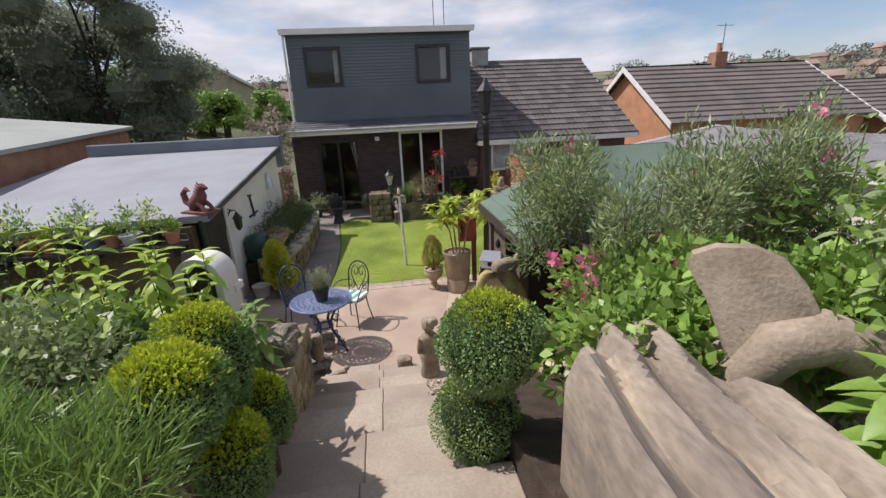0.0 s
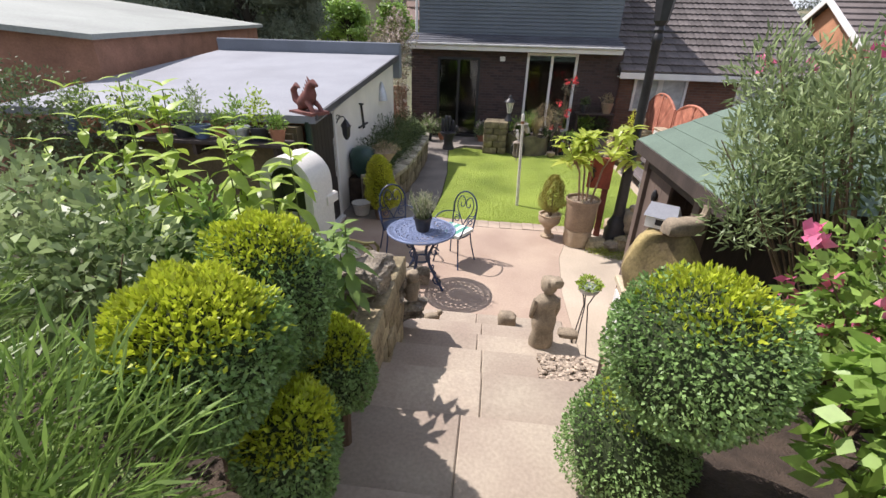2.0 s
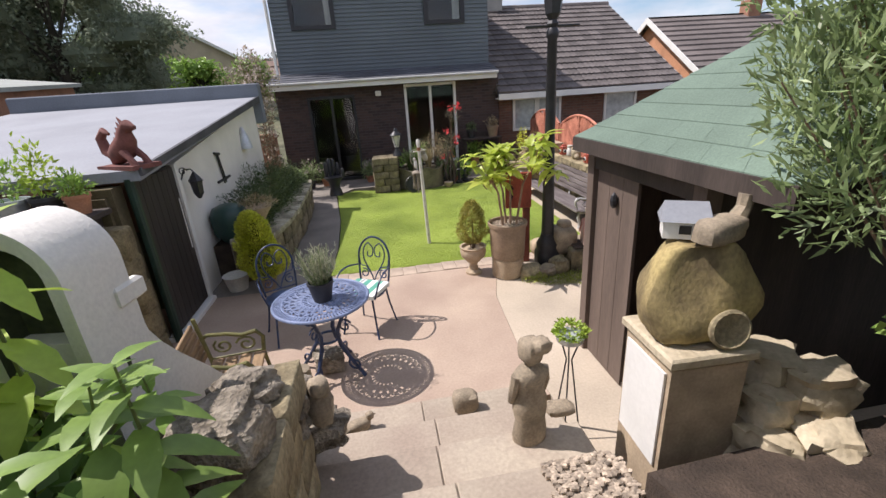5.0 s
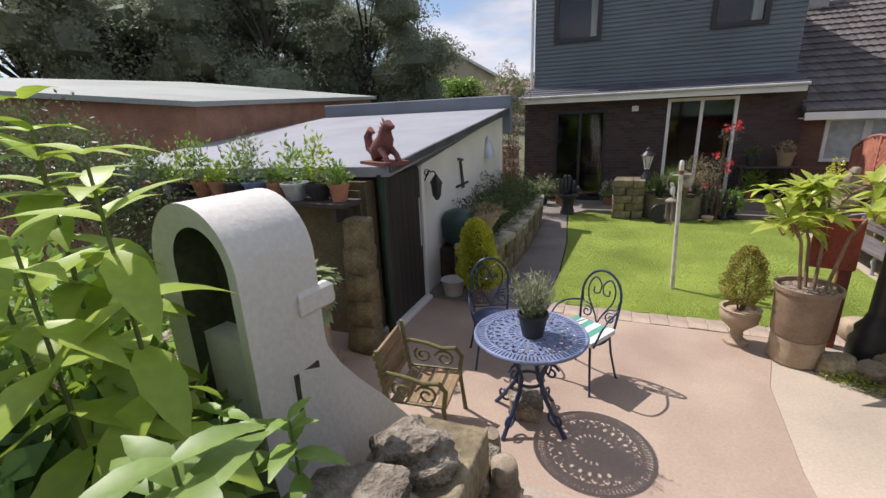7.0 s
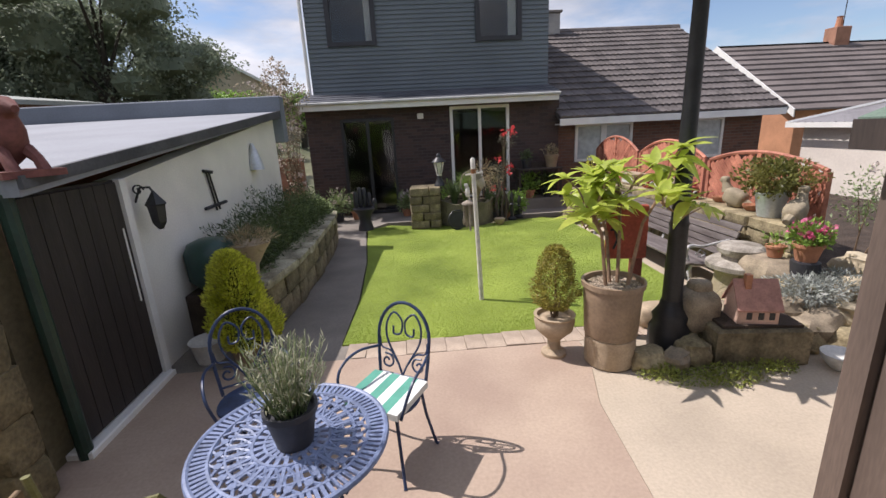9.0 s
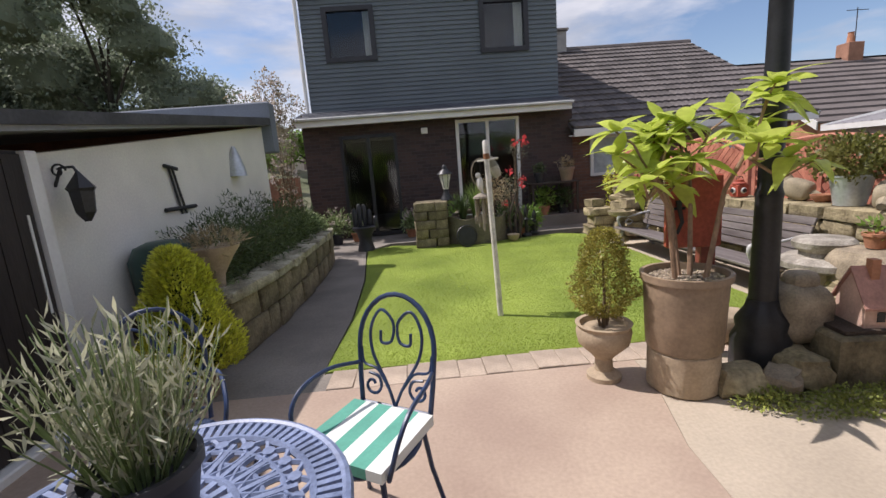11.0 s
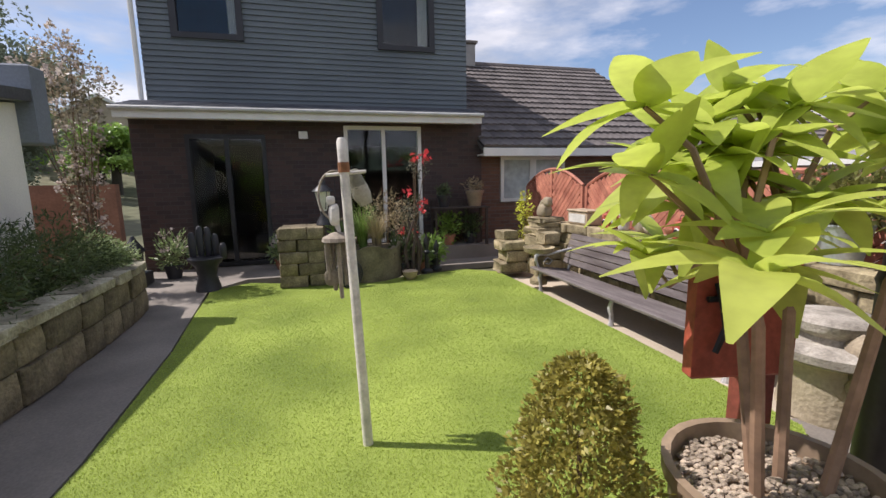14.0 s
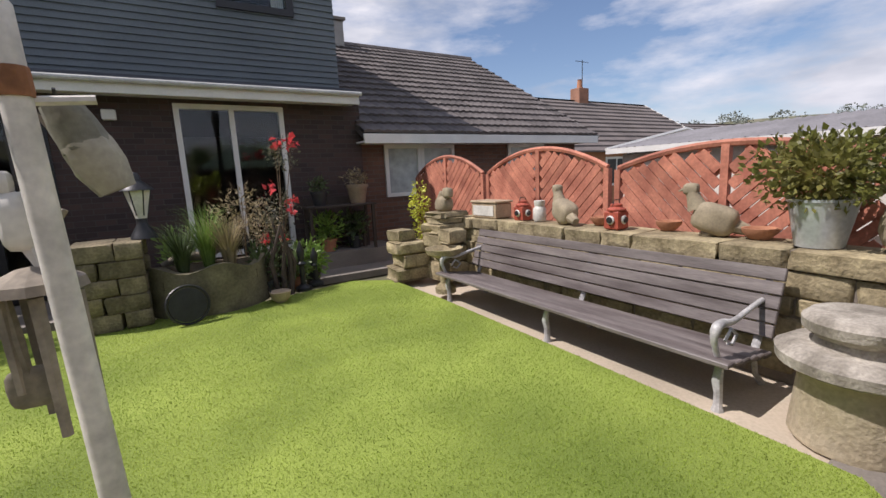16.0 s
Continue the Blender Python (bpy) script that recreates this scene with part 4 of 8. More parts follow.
def summerhouse():
    h = thing("summerhouse", pose(0, 0, 0), "dark timber summerhouse with green felt shingle roof", "summerhouse")
    x0, x1, y0, y1 = 1.23, 3.9, 3.75, 4.98
    for x, y in ((x0, y1), (x0, y0), (x1, y1), (x1, y0)):
        part("post", Geo().box(x - 0.05, x + 0.05, y - 0.05, y + 0.05, -0.05, 1.93, b=0.008), M_WOOD_SHED, h)
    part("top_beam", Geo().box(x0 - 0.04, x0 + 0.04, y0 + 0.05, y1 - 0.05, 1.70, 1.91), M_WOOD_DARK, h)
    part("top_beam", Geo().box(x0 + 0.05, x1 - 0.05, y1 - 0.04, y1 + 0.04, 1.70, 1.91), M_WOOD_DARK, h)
    for k in range(14):
        part("board", Geo().box(x0 + 0.05 + k * 0.185, x0 + 0.23 + k * 0.185, y1 - 0.012, y1 + 0.012, 0.0, 1.70, b=0.004), M_WOOD_SHED, h)
    for k in range(3):
        part("board", Geo().box(x0 - 0.012, x0 + 0.012, y1 - 0.24 - k * 0.185, y1 - 0.06 - k * 0.185, 0.0, 1.70, b=0.004), M_WOOD_SHED, h)
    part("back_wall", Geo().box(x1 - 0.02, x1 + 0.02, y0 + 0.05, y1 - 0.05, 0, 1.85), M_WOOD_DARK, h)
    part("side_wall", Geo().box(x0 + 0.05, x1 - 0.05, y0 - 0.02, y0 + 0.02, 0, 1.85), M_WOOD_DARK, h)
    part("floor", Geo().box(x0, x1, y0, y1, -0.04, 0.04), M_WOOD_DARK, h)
    e0, e1, f0, f1, ze, zr = 1.07, 4.1, 3.1, 5.07, 1.94, 2.68
    ra, rb, ry = 2.05, 3.0, 4.1
    roof = part("roof", Geo().add([(e0, f0, ze), (e1, f0, ze), (e1, f1, ze), (e0, f1, ze), (ra, ry, zr), (rb, ry, zr)], [(0, 1, 5, 4), (1, 2, 5), (2, 3, 4, 5), (3, 0, 4), (3, 2, 1, 0)]), M_FELT_GREEN, h)
    shingle = {}
    for (A, B, C, D) in (((e0, f0), (e0, f1), (ra, ry), (ra, ry)), ((e0, f1), (e1, f1), (rb, ry), (ra, ry))):
        for r in range(9):
            t0, t1 = r / 9, (r + 1.12) / 9
            def P(u, t):
                a = Vector((A[0] + (D[0] - A[0]) * t, A[1] + (D[1] - A[1]) * t, ze + (zr - ze) * t))
                b = Vector((B[0] + (C[0] - B[0]) * t, B[1] + (C[1] - B[1]) * t, ze + (zr - ze) * t))
                return a.lerp(b, u)
            w = (P(1, t0) - P(0, t0)).length
            n = max(1, round(w / 0.3))
            for i in range(n):
                u0, u1 = i / n + 0.0006, (i + 1) / n - 0.0006
                up = Vector((0, 0, 0.012))
                t1c = min(1, t1)
                g = Geo().add([P(u0, t0) + up * 0.95, P(u1, t0) + up * 0.95, P(u1, t1c) + up * 0.4, P(u0, t1c) + up * 0.4, P(u0, t0), P(u1, t0)], [(0, 1, 2, 3), (3, 2, 1, 0), (4, 5, 1, 0)])
                part("shingle", g, M_FELT_GREEN, roof)
    part("eave_board", Geo().box(e0 - 0.015, e0 + 0.01, f0, f1, ze - 0.1, ze + 0.005), M_WOOD_DARK, h)
    part("eave_board", Geo().box(e0, e1, f1 - 0.01, f1 + 0.015, ze - 0.1, ze + 0.005), M_WOOD_DARK, h)
    part("lantern_plaque", Geo().lathe([(0.01, 0), (0.025, 0.02), (0.03, 0.06), (0.02, 0.1), (0.005, 0.12)], 8, pose(1.19, 4.62, 1.45)), M_BLACK, h)
    return h


summerhouse()

# ---------------------------------------------------------------- table, chairs and patio things
def curl(cx, cz, r, turns=1.3, start=0.0, flip=1, n=14):
    return [(cx + flip * r * (1 - 0.75 * k / n) * math.cos(start + turns * 2 * math.pi * k / n), 0, cz + r * (1 - 0.75 * k / n) * math.sin(start + turns * 2 * math.pi * k / n)) for k in range(n + 1)]


def ring(r, z, n=32, cx=0, cy=0):
    return [(cx + r * math.cos(2 * math.pi * k / n), cy + r * math.sin(2 * math.pi * k / n), z) for k in range(n)]


def bistro_table(at):
    t = thing("bistro_table", at, "round blue-grey cast metal table with lacy top", "table")
    R, Z = 0.40, 0.74
    top = part("tabletop", Geo().tube(ring(R, Z, 48), 0.014, 8, closed=True).tube(ring(0.325, Z, 40), 0.011, 6, closed=True).tube(ring(0.16, Z, 28), 0.011, 6, closed=True).tube(ring(0.262, Z, 36), 0.008, 6, closed=True).tube(ring(0.215, Z, 32), 0.007, 6, closed=True).tube(ring(0.112, Z, 24), 0.009, 6, closed=True).tube(ring(0.07, Z, 20), 0.012, 6, closed=True), M_TABLE, t, smooth=True)
    g = Geo()
    for k in range(88):
        a = 2 * math.pi * k / 88
        m = pose(0, 0, Z, 0, 0, math.degrees(a))
        g.box(0.325, R, -0.0075, 0.0075, -0.006, 0.008, m)
    part("rim_grille", g, M_TABLE, top)
    g = Geo()
    g.tube([(0.16 + 0.0206 * i, 0.052 * math.sin(math.pi * i / 8), 0) for i in range(9)], 0.008, 5)
    g.tube([(0.16 + 0.0206 * i, -0.052 * math.sin(math.pi * i / 8), 0) for i in range(9)], 0.008, 5)
    g.box(0.165, 0.29, -0.007, 0.007, -0.006, 0.007)
    g.box(0.06, 0.165, -0.009, 0.009, -0.006, 0.007)
    g.lathe([(0.001, -0.006), (0.018, -0.006), (0.018, 0.008), (0.001, 0.008)], 7, pose(0.285, 0.033, 0))
    petal = g.mesh("petal")
    for k in range(24):
        part("petal", petal, M_TABLE, top, at=pose(0, 0, Z, 0, 0, k * 15))
    part("hub", Geo().lathe([(0.001, -0.006), (0.06, -0.006), (0.06, 0.008), (0.001, 0.008)], 20, pose(0, 0, Z)), M_TABLE, top)
    for k in range(4):
        m = pose(0, 0, 0, 0, 0, 45 + 90 * k)
        part("leg", Geo().tube([(0.32, 0, 0.0), (0.30, 0, 0.03), (0.22, 0, 0.14), (0.12, 0, 0.30), (0.10, 0, 0.42), (0.17, 0, 0.58), (0.27, 0, 0.68), (0.30, 0, 0.725)], [0.02, 0.016, 0.016, 0.018, 0.02, 0.016, 0.014, 0.014], 8, m).tube(smooth_line(curl(0.24, 0.12, 0.07, 1.2, 2.4, 1, 8), 3), 0.010, 6, m).tube(curl(0.19, 0.50, 0.07, 1.2, 0.5), 0.009, 6, m), M_BLUE_IRON, t, smooth=True)
    part("leg_ring", Geo().tube(ring(0.105, 0.36, 20), 0.012, 6, closed=True), M_BLUE_IRON, t)
    return t


def iron_chair(at, label):
    c = thing("iron_chair", at, label, "chair", "chairs round the bistro table")
    # hoop back in the x-z plane at y = 0.2, leaning away
    m = pose(0, 0.19, 0.44, -10, 0, 0)
    hoop = [(-0.165, 0, -0.02), (-0.18, 0, 0.15)] + [(-0.185 * math.cos(math.pi * k / 14), 0, 0.29 + 0.22 * math.sin(math.pi * k / 14)) for k in range(15)] + [(0.18, 0, 0.15), (0.165, 0, -0.02)]
    part("backrest", Geo().tube(hoop, 0.011, 8, m), M_BLUE_IRON, c, smooth=True)
    g = Geo()
    for s in (-1, 1):
        g.tube(smooth_line([(0, 0, 0.03), (s * 0.04, 0, 0.12), (s * 0.115, 0, 0.25), (s * 0.125, 0, 0.36), (s * 0.075, 0, 0.44), (s * 0.012, 0, 0.39), (s * 0.02, 0, 0.31), (s * 0.07, 0, 0.30), (s * 0.075, 0, 0.35)]), 0.007, 6, m)
        g.tube(smooth_line(curl(s * 0.115, 0.11, 0.055, 1.25, 1.2, s, 8), 3), 0.007, 6, m)
        g.tube(smooth_line([(s * 0.03, 0, 0.1), (s * 0.09, 0, 0.18), (s * 0.16, 0, 0.2), (s * 0.175, 0, 0.27)]), 0.006, 6, m)
    g.tube([(-0.17, 0, 0.03), (0.17, 0, 0.03)], 0.008, 6, m)
    part("back_scroll", g, M_BLUE_IRON, c, smooth=True)
    part("seat", Geo().lathe([(0.001, 0.425), (0.205, 0.425), (0.21, 0.435), (0.205, 0.445), (0.001, 0.445)], 24), M_BLUE_IRON, c, smooth=True)
    for x, y in ((-0.17, -0.15), (0.17, -0.15), (-0.17, 0.17), (0.17, 0.17)):
        part("leg", Geo().tube([(x * 0.9, y * 0.9, 0.43), (x, y, 0.25), (x * 1.22, y * 1.25, 0.012), (x * 1.26, y * 1.3, 0.0)], [0.011, 0.010, 0.010, 0.012], 7), M_BLUE_IRON, c, smooth=True)
    for s in (-1, 1):
        part("arm", Geo().tube(smooth_line([(s * 0.18, 0.22, 0.64), (s * 0.23, 0.08, 0.665), (s * 0.245, -0.06, 0.65), (s * 0.24, -0.14, 0.58), (s * 0.2, -0.16, 0.44)]), 0.009, 7), M_BLUE_IRON, c, smooth=True)
    return c


bistro_table(pose(-1.14, 5.16, 0, 0, 0, 20))
chair = iron_chair(pose(-0.80, 5.86, 0, 0, 0, -30), "dark blue wrought iron chair with striped cushion")
far_chair = copy_thing(chair, pose(-1.62, 5.95, 0, 0, 0, 25))
tagged(far_chair, "dark blue wrought iron chair with scrolled back")
cush = thing("seat_cushion", pose(-0.80, 5.86, 0.447, 0, 0, -30), "green and white striped seat cushion on the iron chair", "cushion")
M_STRIPE = [mat("teal_cloth", (0.10, 0.33, 0.25), 0.9, 0.1, 8, 90, 0.2), mat("white_cloth", (0.68, 0.70, 0.66), 0.9, 0.06, 8, 90, 0.2)]
for k in range(6):
    a, b = -0.195 + k * 0.065, -0.195 + (k + 1) * 0.065
    part("stripe", Geo().add([(x, y, z) for z in (0.0, 0.04) for y in (-0.19, 0.0, 0.17) for x in (a, b)], [(0, 1, 3, 2)[::-1], (2, 3, 5, 4)[::-1], (6, 7, 9, 8), (8, 9, 11, 10), (0, 1, 7, 6), (4, 10, 11, 5), (0, 6, 8, 2), (2, 8, 10, 4), (1, 3, 9, 7), (3, 5, 11, 9)]), M_STRIPE[k % 2], cush)

pot = thing("potted_lavender", pose(-1.12, 5.14, 0.748), "grey-green lavender in a dark plastic pot on the table", "potted plant")
part("pot", Geo().lathe([(0.075, 0), (0.105, 0.15), (0.112, 0.15), (0.112, 0.175), (0.1, 0.175), (0.095, 0.14), (0.001, 0.14)], 20), M_BLACK_POT, pot, smooth=True)
rg = np.random.default_rng(8)
g = Geo()
tips = []
for k in range(150):
    a, r = rg.uniform(0, 6.28), rg.uniform(0.02, 0.2)
    h = rg.uniform(0.16, 0.36)
    g.tube([(r * 0.35 * math.cos(a), r * 0.35 * math.sin(a), 0.14), (r * math.cos(a), r * math.sin(a), 0.14 + h)], [0.0025, 0.0012], 3)
    for j in range(9):
        u = rg.uniform(0.1, 1)
        tips.append((r * (0.35 + 0.65 * u) * math.cos(a), r * (0.35 + 0.65 * u) * math.sin(a), 0.14 + h * u))
part("stem_tuft", g, L_GREY, pot)
tips = np.array(tips)
part("foliage", quads_mesh("foliage", leaves(rg, tips, np.tile((0, 0, 1.0), (len(tips), 1)), 0.045, 0.006, 0.5)), leaf_mat("lavender_leaf", (0.42, 0.42, 0.27), (0.58, 0.57, 0.42)), pot)

def iron_armchair(at):
    c = thing("garden_armchair", at, "small slatted garden seat with scrolled iron arms", "chair")
    for k in range(4):
        part("seat_slat", Geo().box(-0.3, 0.3, -0.22 + k * 0.11, -0.13 + k * 0.11, 0.38, 0.405, b=0.006), M_OLIVE_SLAT, c)
    for k in range(5):
        part("back_slat", Geo().box(-0.3, 0.3, 0.235 + 0.012 * k, 0.26 + 0.012 * k, 0.44 + k * 0.075, 0.505 + k * 0.075, b=0.006), M_OLIVE_SLAT, c)
    for s in (-1, 1):
        m = pose(s * 0.32, 0, 0, 0, 0, 90)
        part("arm_frame", Geo().tube([(-0.24, 0, 0.0), (-0.22, 0, 0.2), (-0.2, 0, 0.38), (-0.22, 0, 0.55), (-0.17, 0, 0.62), (-0.06, 0, 0.60), (0.06, 0, 0.64), (0.2, 0, 0.66), (0.26, 0, 0.62)], [0.02, 0.016, 0.018, 0.018, 0.022, 0.02, 0.018, 0.018, 0.016], 8, m).tube([(0.24, 0, 0.0), (0.2, 0, 0.2), (0.22, 0, 0.4), (0.27, 0, 0.85)], 0.018, 8, m), M_GREEN_IRON, c, smooth=True)
        part("scroll", Geo().tube(curl(-0.08, 0.5, 0.085, 1.4, 0.3), 0.011, 6, m).tube(curl(0.1, 0.52, 0.08, 1.4, 2.2, -1), 0.011, 6, m).tube([(-0.2, 0, 0.4), (0.22, 0, 0.4)], 0.012, 6, m), M_GREEN_IRON, c, smooth=True)
    return c


M_OLIVE_SLAT = mat("weathered_olive_slat", (0.26, 0.17, 0.09), 0.75, 0.3, 3, 30, 0.3, stretch=(0.6, 6, 6))
iron_armchair(pose(-1.86, 4.86, 0, 0, 0, 96) @ Matrix.Diagonal((0.76, 1, 0.88, 1)))

# hosta on a clay chimney pot stand
hosta = thing("potted_hosta", pose(-3.2, 5.27, 0), "variegated hosta in a clay pot by the outbuilding", "potted plant")
part("pot", Geo().lathe([(0.23, 0), (0.24, 0.05), (0.2, 0.1), (0.21, 0.14), (0.16, 0.2), (0.155, 0.58), (0.19, 0.63), (0.24, 0.7), (0.24, 0.76), (0.2, 0.76), (0.18, 0.68), (0.001, 0.66)], 8), M_POT_STONE, hosta, smooth=True)


def blade_leaf(length, width, curve=0.35, fold=0.18, seg=5, tooth=0.0):
    """A broad leaf pointing along +x, folded along its midrib and bending down."""
    g = Geo()
    for k in range(seg + 1):
        u = k / seg
        w = width * 0.5 * math.sin(math.pi * min(0.985, 0.05 + u * 0.95)) ** 0.75 * (1.25 - 0.5 * u) * (1 - tooth * (k % 2))
        x = length * u
        z = -curve * length * u * u
        g.v += [(x, -w, z + w * fold), (x, 0, z), (x, w, z + w * fold)]
    for k in range(seg):
        a = 3 * k
        g.f += [(a, a + 3, a + 4, a + 1), (a + 1, a + 4, a + 5, a + 2)]
    return g


hosta_leaf = blade_leaf(0.2, 0.135, 0.85, 0.2, 7).mesh("leaf", True)
rng = random.Random(2)
for k in range(280):
    part("leaf", hosta_leaf, L_HOSTA, hosta, at=pose(0.02 * rng.gauss(0, 1), 0.02 * rng.gauss(0, 1), 0.70 + rng.random() * 0.24, 0, -rng.uniform(-30, 65), rng.uniform(0, 360)) @ Matrix.Scale(rng.uniform(0.8, 1.3), 4))

# white rendered hooded fireplace
def hooded_fireplace():
    """A barrel hood open at its front (local -y), with one side sweeping out into a buttress (local +x)."""
    h = thing("outdoor_fireplace", pose(-1.71, 3.09, 0, 0, 0, -9), "white rendered arched outdoor fireplace hood", "fireplace")
    R, r, L, zc, n = 0.195, 0.125, 0.26, 1.895, 20

    def sweep(z):
        return 0.0 if z > 1.3 else 0.1 * ((1.3 - z) / 0.7)

    low_z = (0.55, 0.7, 0.85, 1.0, 1.1, 1.2, 1.3, 1.4, 1.5, 1.65)
    out = [(R + sweep(z), z) for z in low_z] + [(R * math.cos(math.pi * k / n), zc + R * math.sin(math.pi * k / n)) for k in range(n + 1)] + [(-R, 1.3), (-R, 0.55)]
    inn = [(r, max(z, 1.25)) for z in low_z] + [(r * math.cos(math.pi * k / n), zc + r * math.sin(math.pi * k / n)) for k in range(n + 1)] + [(-r, 1.3), (-r, 1.25)]
    c = len(out)
    g, lining = Geo(), Geo()
    g.v += [(x, 0.0, z) for x, z in out] + [(x, 0.02, z) for x, z in inn] + [(x, L, z) for x, z in out] + [(x, L - 0.1, z) for x, z in inn]
    for k in range(c - 1):
        g.f += [(k, c + k, c + k + 1, k + 1), (k, k + 1, 2 * c + k + 1, 2 * c + k)]
        lining.f.append((c + k + 1, c + k, 3 * c + k, 3 * c + k + 1))
    lining.v += g.v
    g.f += [(0, c - 1, 2 * c - 1, c)]
    lining.f.append((c, 2 * c - 1, 4 * c - 1, 3 * c))
    g.f.append(tuple(2 * c + k for k in range(c)))
    part("hood", g, M_RENDER, h, smooth=True)
    # One dark green for the inner faces, the back and the side plate.
    mossy = mat("dark_green_inner", (0.07, 0.08, 0.04), 0.95, 0.35, 6, 40, 0.4)
    used = sorted({i for f in lining.f for i in f})
    at = {i: k for k, i in enumerate(used)}
    lining.v, lining.f = [lining.v[i] for i in used], [tuple(at[i] for i in f) for f in lining.f]
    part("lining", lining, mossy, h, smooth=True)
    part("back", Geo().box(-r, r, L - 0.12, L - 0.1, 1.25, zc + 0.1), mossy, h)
    prof = [(L - 0.004, 1.66), (L + 0.01, 1.58), (L + 0.05, 1.5), (L + 0.12, 1.4), (L + 0.24, 1.25), (L + 0.36, 1.08), (L + 0.47, 0.9), (L + 0.56, 0.74), (L + 0.6, 0.5), (L + 0.62, -0.05), (0.06, -0.05), (0.06, 1.66)]
    b = Geo()
    for y, z in prof:
        lean = 0.12 * max(0.0, y - L)
        b.v += [(-R + 0.03 + lean, y, z), (R - 0.004 + lean, y, z)]
    n = len(prof)
    b.f = [(2 * k, 2 * k + 1, (2 * k + 3) % (2 * n), (2 * k + 2) % (2 * n)) for k in range(n)] + [tuple(2 * k for k in range(n))[::-1], tuple(2 * k + 1 for k in range(n))]
    part("buttress", b, M_RENDER, h, smooth=True)
    part("side_block", Geo().box(R - 0.03, R + 0.012, L - 0.09, L + 0.05, 1.72, 1.8, b=0.012), M_RENDER, h)
    # No recess is cut: its shadow is this thin dark plate.
    part("niche", Geo().box(R - 0.012, R + 0.003, 0.12, L - 0.04, 1.42, 1.56, b=0.004), mossy, h, "dark plate painted as the shade of a small recess")
    return h


hooded_fireplace()

# ---------------------------------------------------------------- statues and stones on the steps
def figure_statue(at):
    g = Geo()
    prof = [(0.001, 0), (0.105, 0), (0.108, 0.05), (0.095, 0.14), (0.108, 0.22), (0.104, 0.28), (0.082, 0.34), (0.092, 0.4), (0.106, 0.45), (0.075, 0.49), (0.034, 0.51), (0.03, 0.545)]
    g.lathe(prof, 18, Matrix.Diagonal((1.0, 0.72, 1, 1)), 0.08)
    g.rock((0, 0, 0.6), (0.062, 0.066, 0.072), 3, 12, 0.08)
    g.rock((0.035, -0.035, 0.635), (0.06, 0.05, 0.045), 5, 10, 0.15)
    for s in (-1, 1):
        g.tube([(s * 0.088, 0, 0.46), (s * 0.105, 0.005, 0.37), (s * 0.1, 0.03, 0.28), (s * 0.06, 0.075, 0.24)], [0.03, 0.027, 0.025, 0.022], 8)
    return solid("figure_statue", g, M_STATUE, "weathered stone bust of a figure on the steps", "statue", smooth=True, at=at)


figure_statue(pose(0.17, 3.6, 0.43, 0, 0, 15))
solid("rough_stone", Geo().rock((0, 0, 0.1), (0.13, 0.11, 0.12), 171, 16, 0.5), M_TUFA, "dark rough stone under the bistro table", "stone", smooth=True, at=pose(-1.17, 5.2, 0.0))
solid("bird_ornament", Geo().rock((0, 0, 0.05), (0.09, 0.045, 0.045), 2, 10, 0.1).rock((0.085, 0, 0.1), (0.03, 0.027, 0.028), 4, 8, 0.05).tube([(-0.08, 0, 0.05), (-0.17, 0, 0.045)], [0.03, 0.008], 6).tube([(0.1, 0, 0.1), (0.13, 0, 0.095)], [0.012, 0.003], 5), M_STATUE, "small stone bird on the bottom step", "ornament", smooth=True, at=pose(-0.87, 4.2, 0.13, 0, 0, 20))
solid("carved_stone", Geo().rock((0, 0, 0.075), (0.095, 0.075, 0.085), 7, 12, 0.15).rock((0.05, -0.05, 0.12), (0.04, 0.035, 0.03), 8, 8, 0.1), M_STATUE, "rounded carved stone on the bottom step", "ornament", smooth=True, at=pose(-0.09, 4.25, 0.13))
solid("toad_ornament", Geo().rock((0, 0, 0.03), (0.09, 0.06, 0.035), 12, 10, 0.2), M_STATUE, "low dark stone ornament on the steps", "ornament", smooth=True, at=pose(0.42, 3.75, 0.43))
stand = thing("plant_stand", pose(0.60, 4.02, 0.0), "thin wire stand holding a small bowl of lime sedum", "plant stand")
for k in range(3):
    part("leg", Geo().tube([(0.1 * math.cos(2.1 * k), 0.1 * math.sin(2.1 * k), 0), (0.02 * math.cos(2.1 * k), 0.02 * math.sin(2.1 * k), 0.6), (0.08 * math.cos(2.1 * k), 0.08 * math.sin(2.1 * k), 0.76)], 0.006, 5), M_BLACK, stand)
part("bowl", Geo().lathe([(0.03, 0.72), (0.09, 0.76), (0.1, 0.80), (0.085, 0.80), (0.001, 0.77)], 14), M_ZINC, stand, smooth=True)
rg = np.random.default_rng(4)
P, D = ball_points(rg, 500, (0.1, 0.1, 0.06))
part("foliage", quads_mesh("foliage", leaves(rg, P + np.array((0, 0, 0.83)), D, 0.03, 0.016, 0.7)), L_LIME, stand)

for k, (z, s) in enumerate(((0.15, 0.16), (0.44, 0.15), (0.72, 0.15), (0.99, 0.14), (1.25, 0.13))):
    solid("pillar_stone", Geo().rock((0, 0, 0), (s, s * 0.8, 0.16), k + 50, 16, 0.16, None, 0.34), mat("mossy_door_stone", (0.15, 0.115, 0.055), 0.9, 0.4, 5, 40, 0.8, second=(0.24, 0.19, 0.10), depth=0.012), "yellowish sandstone block stacked by the outbuilding door", "stone", group="door pillar stones", smooth=True, at=pose(-2.93 + 0.01 * k, 5.72, z, 0, 0, 7 * (k % 3) - 6))

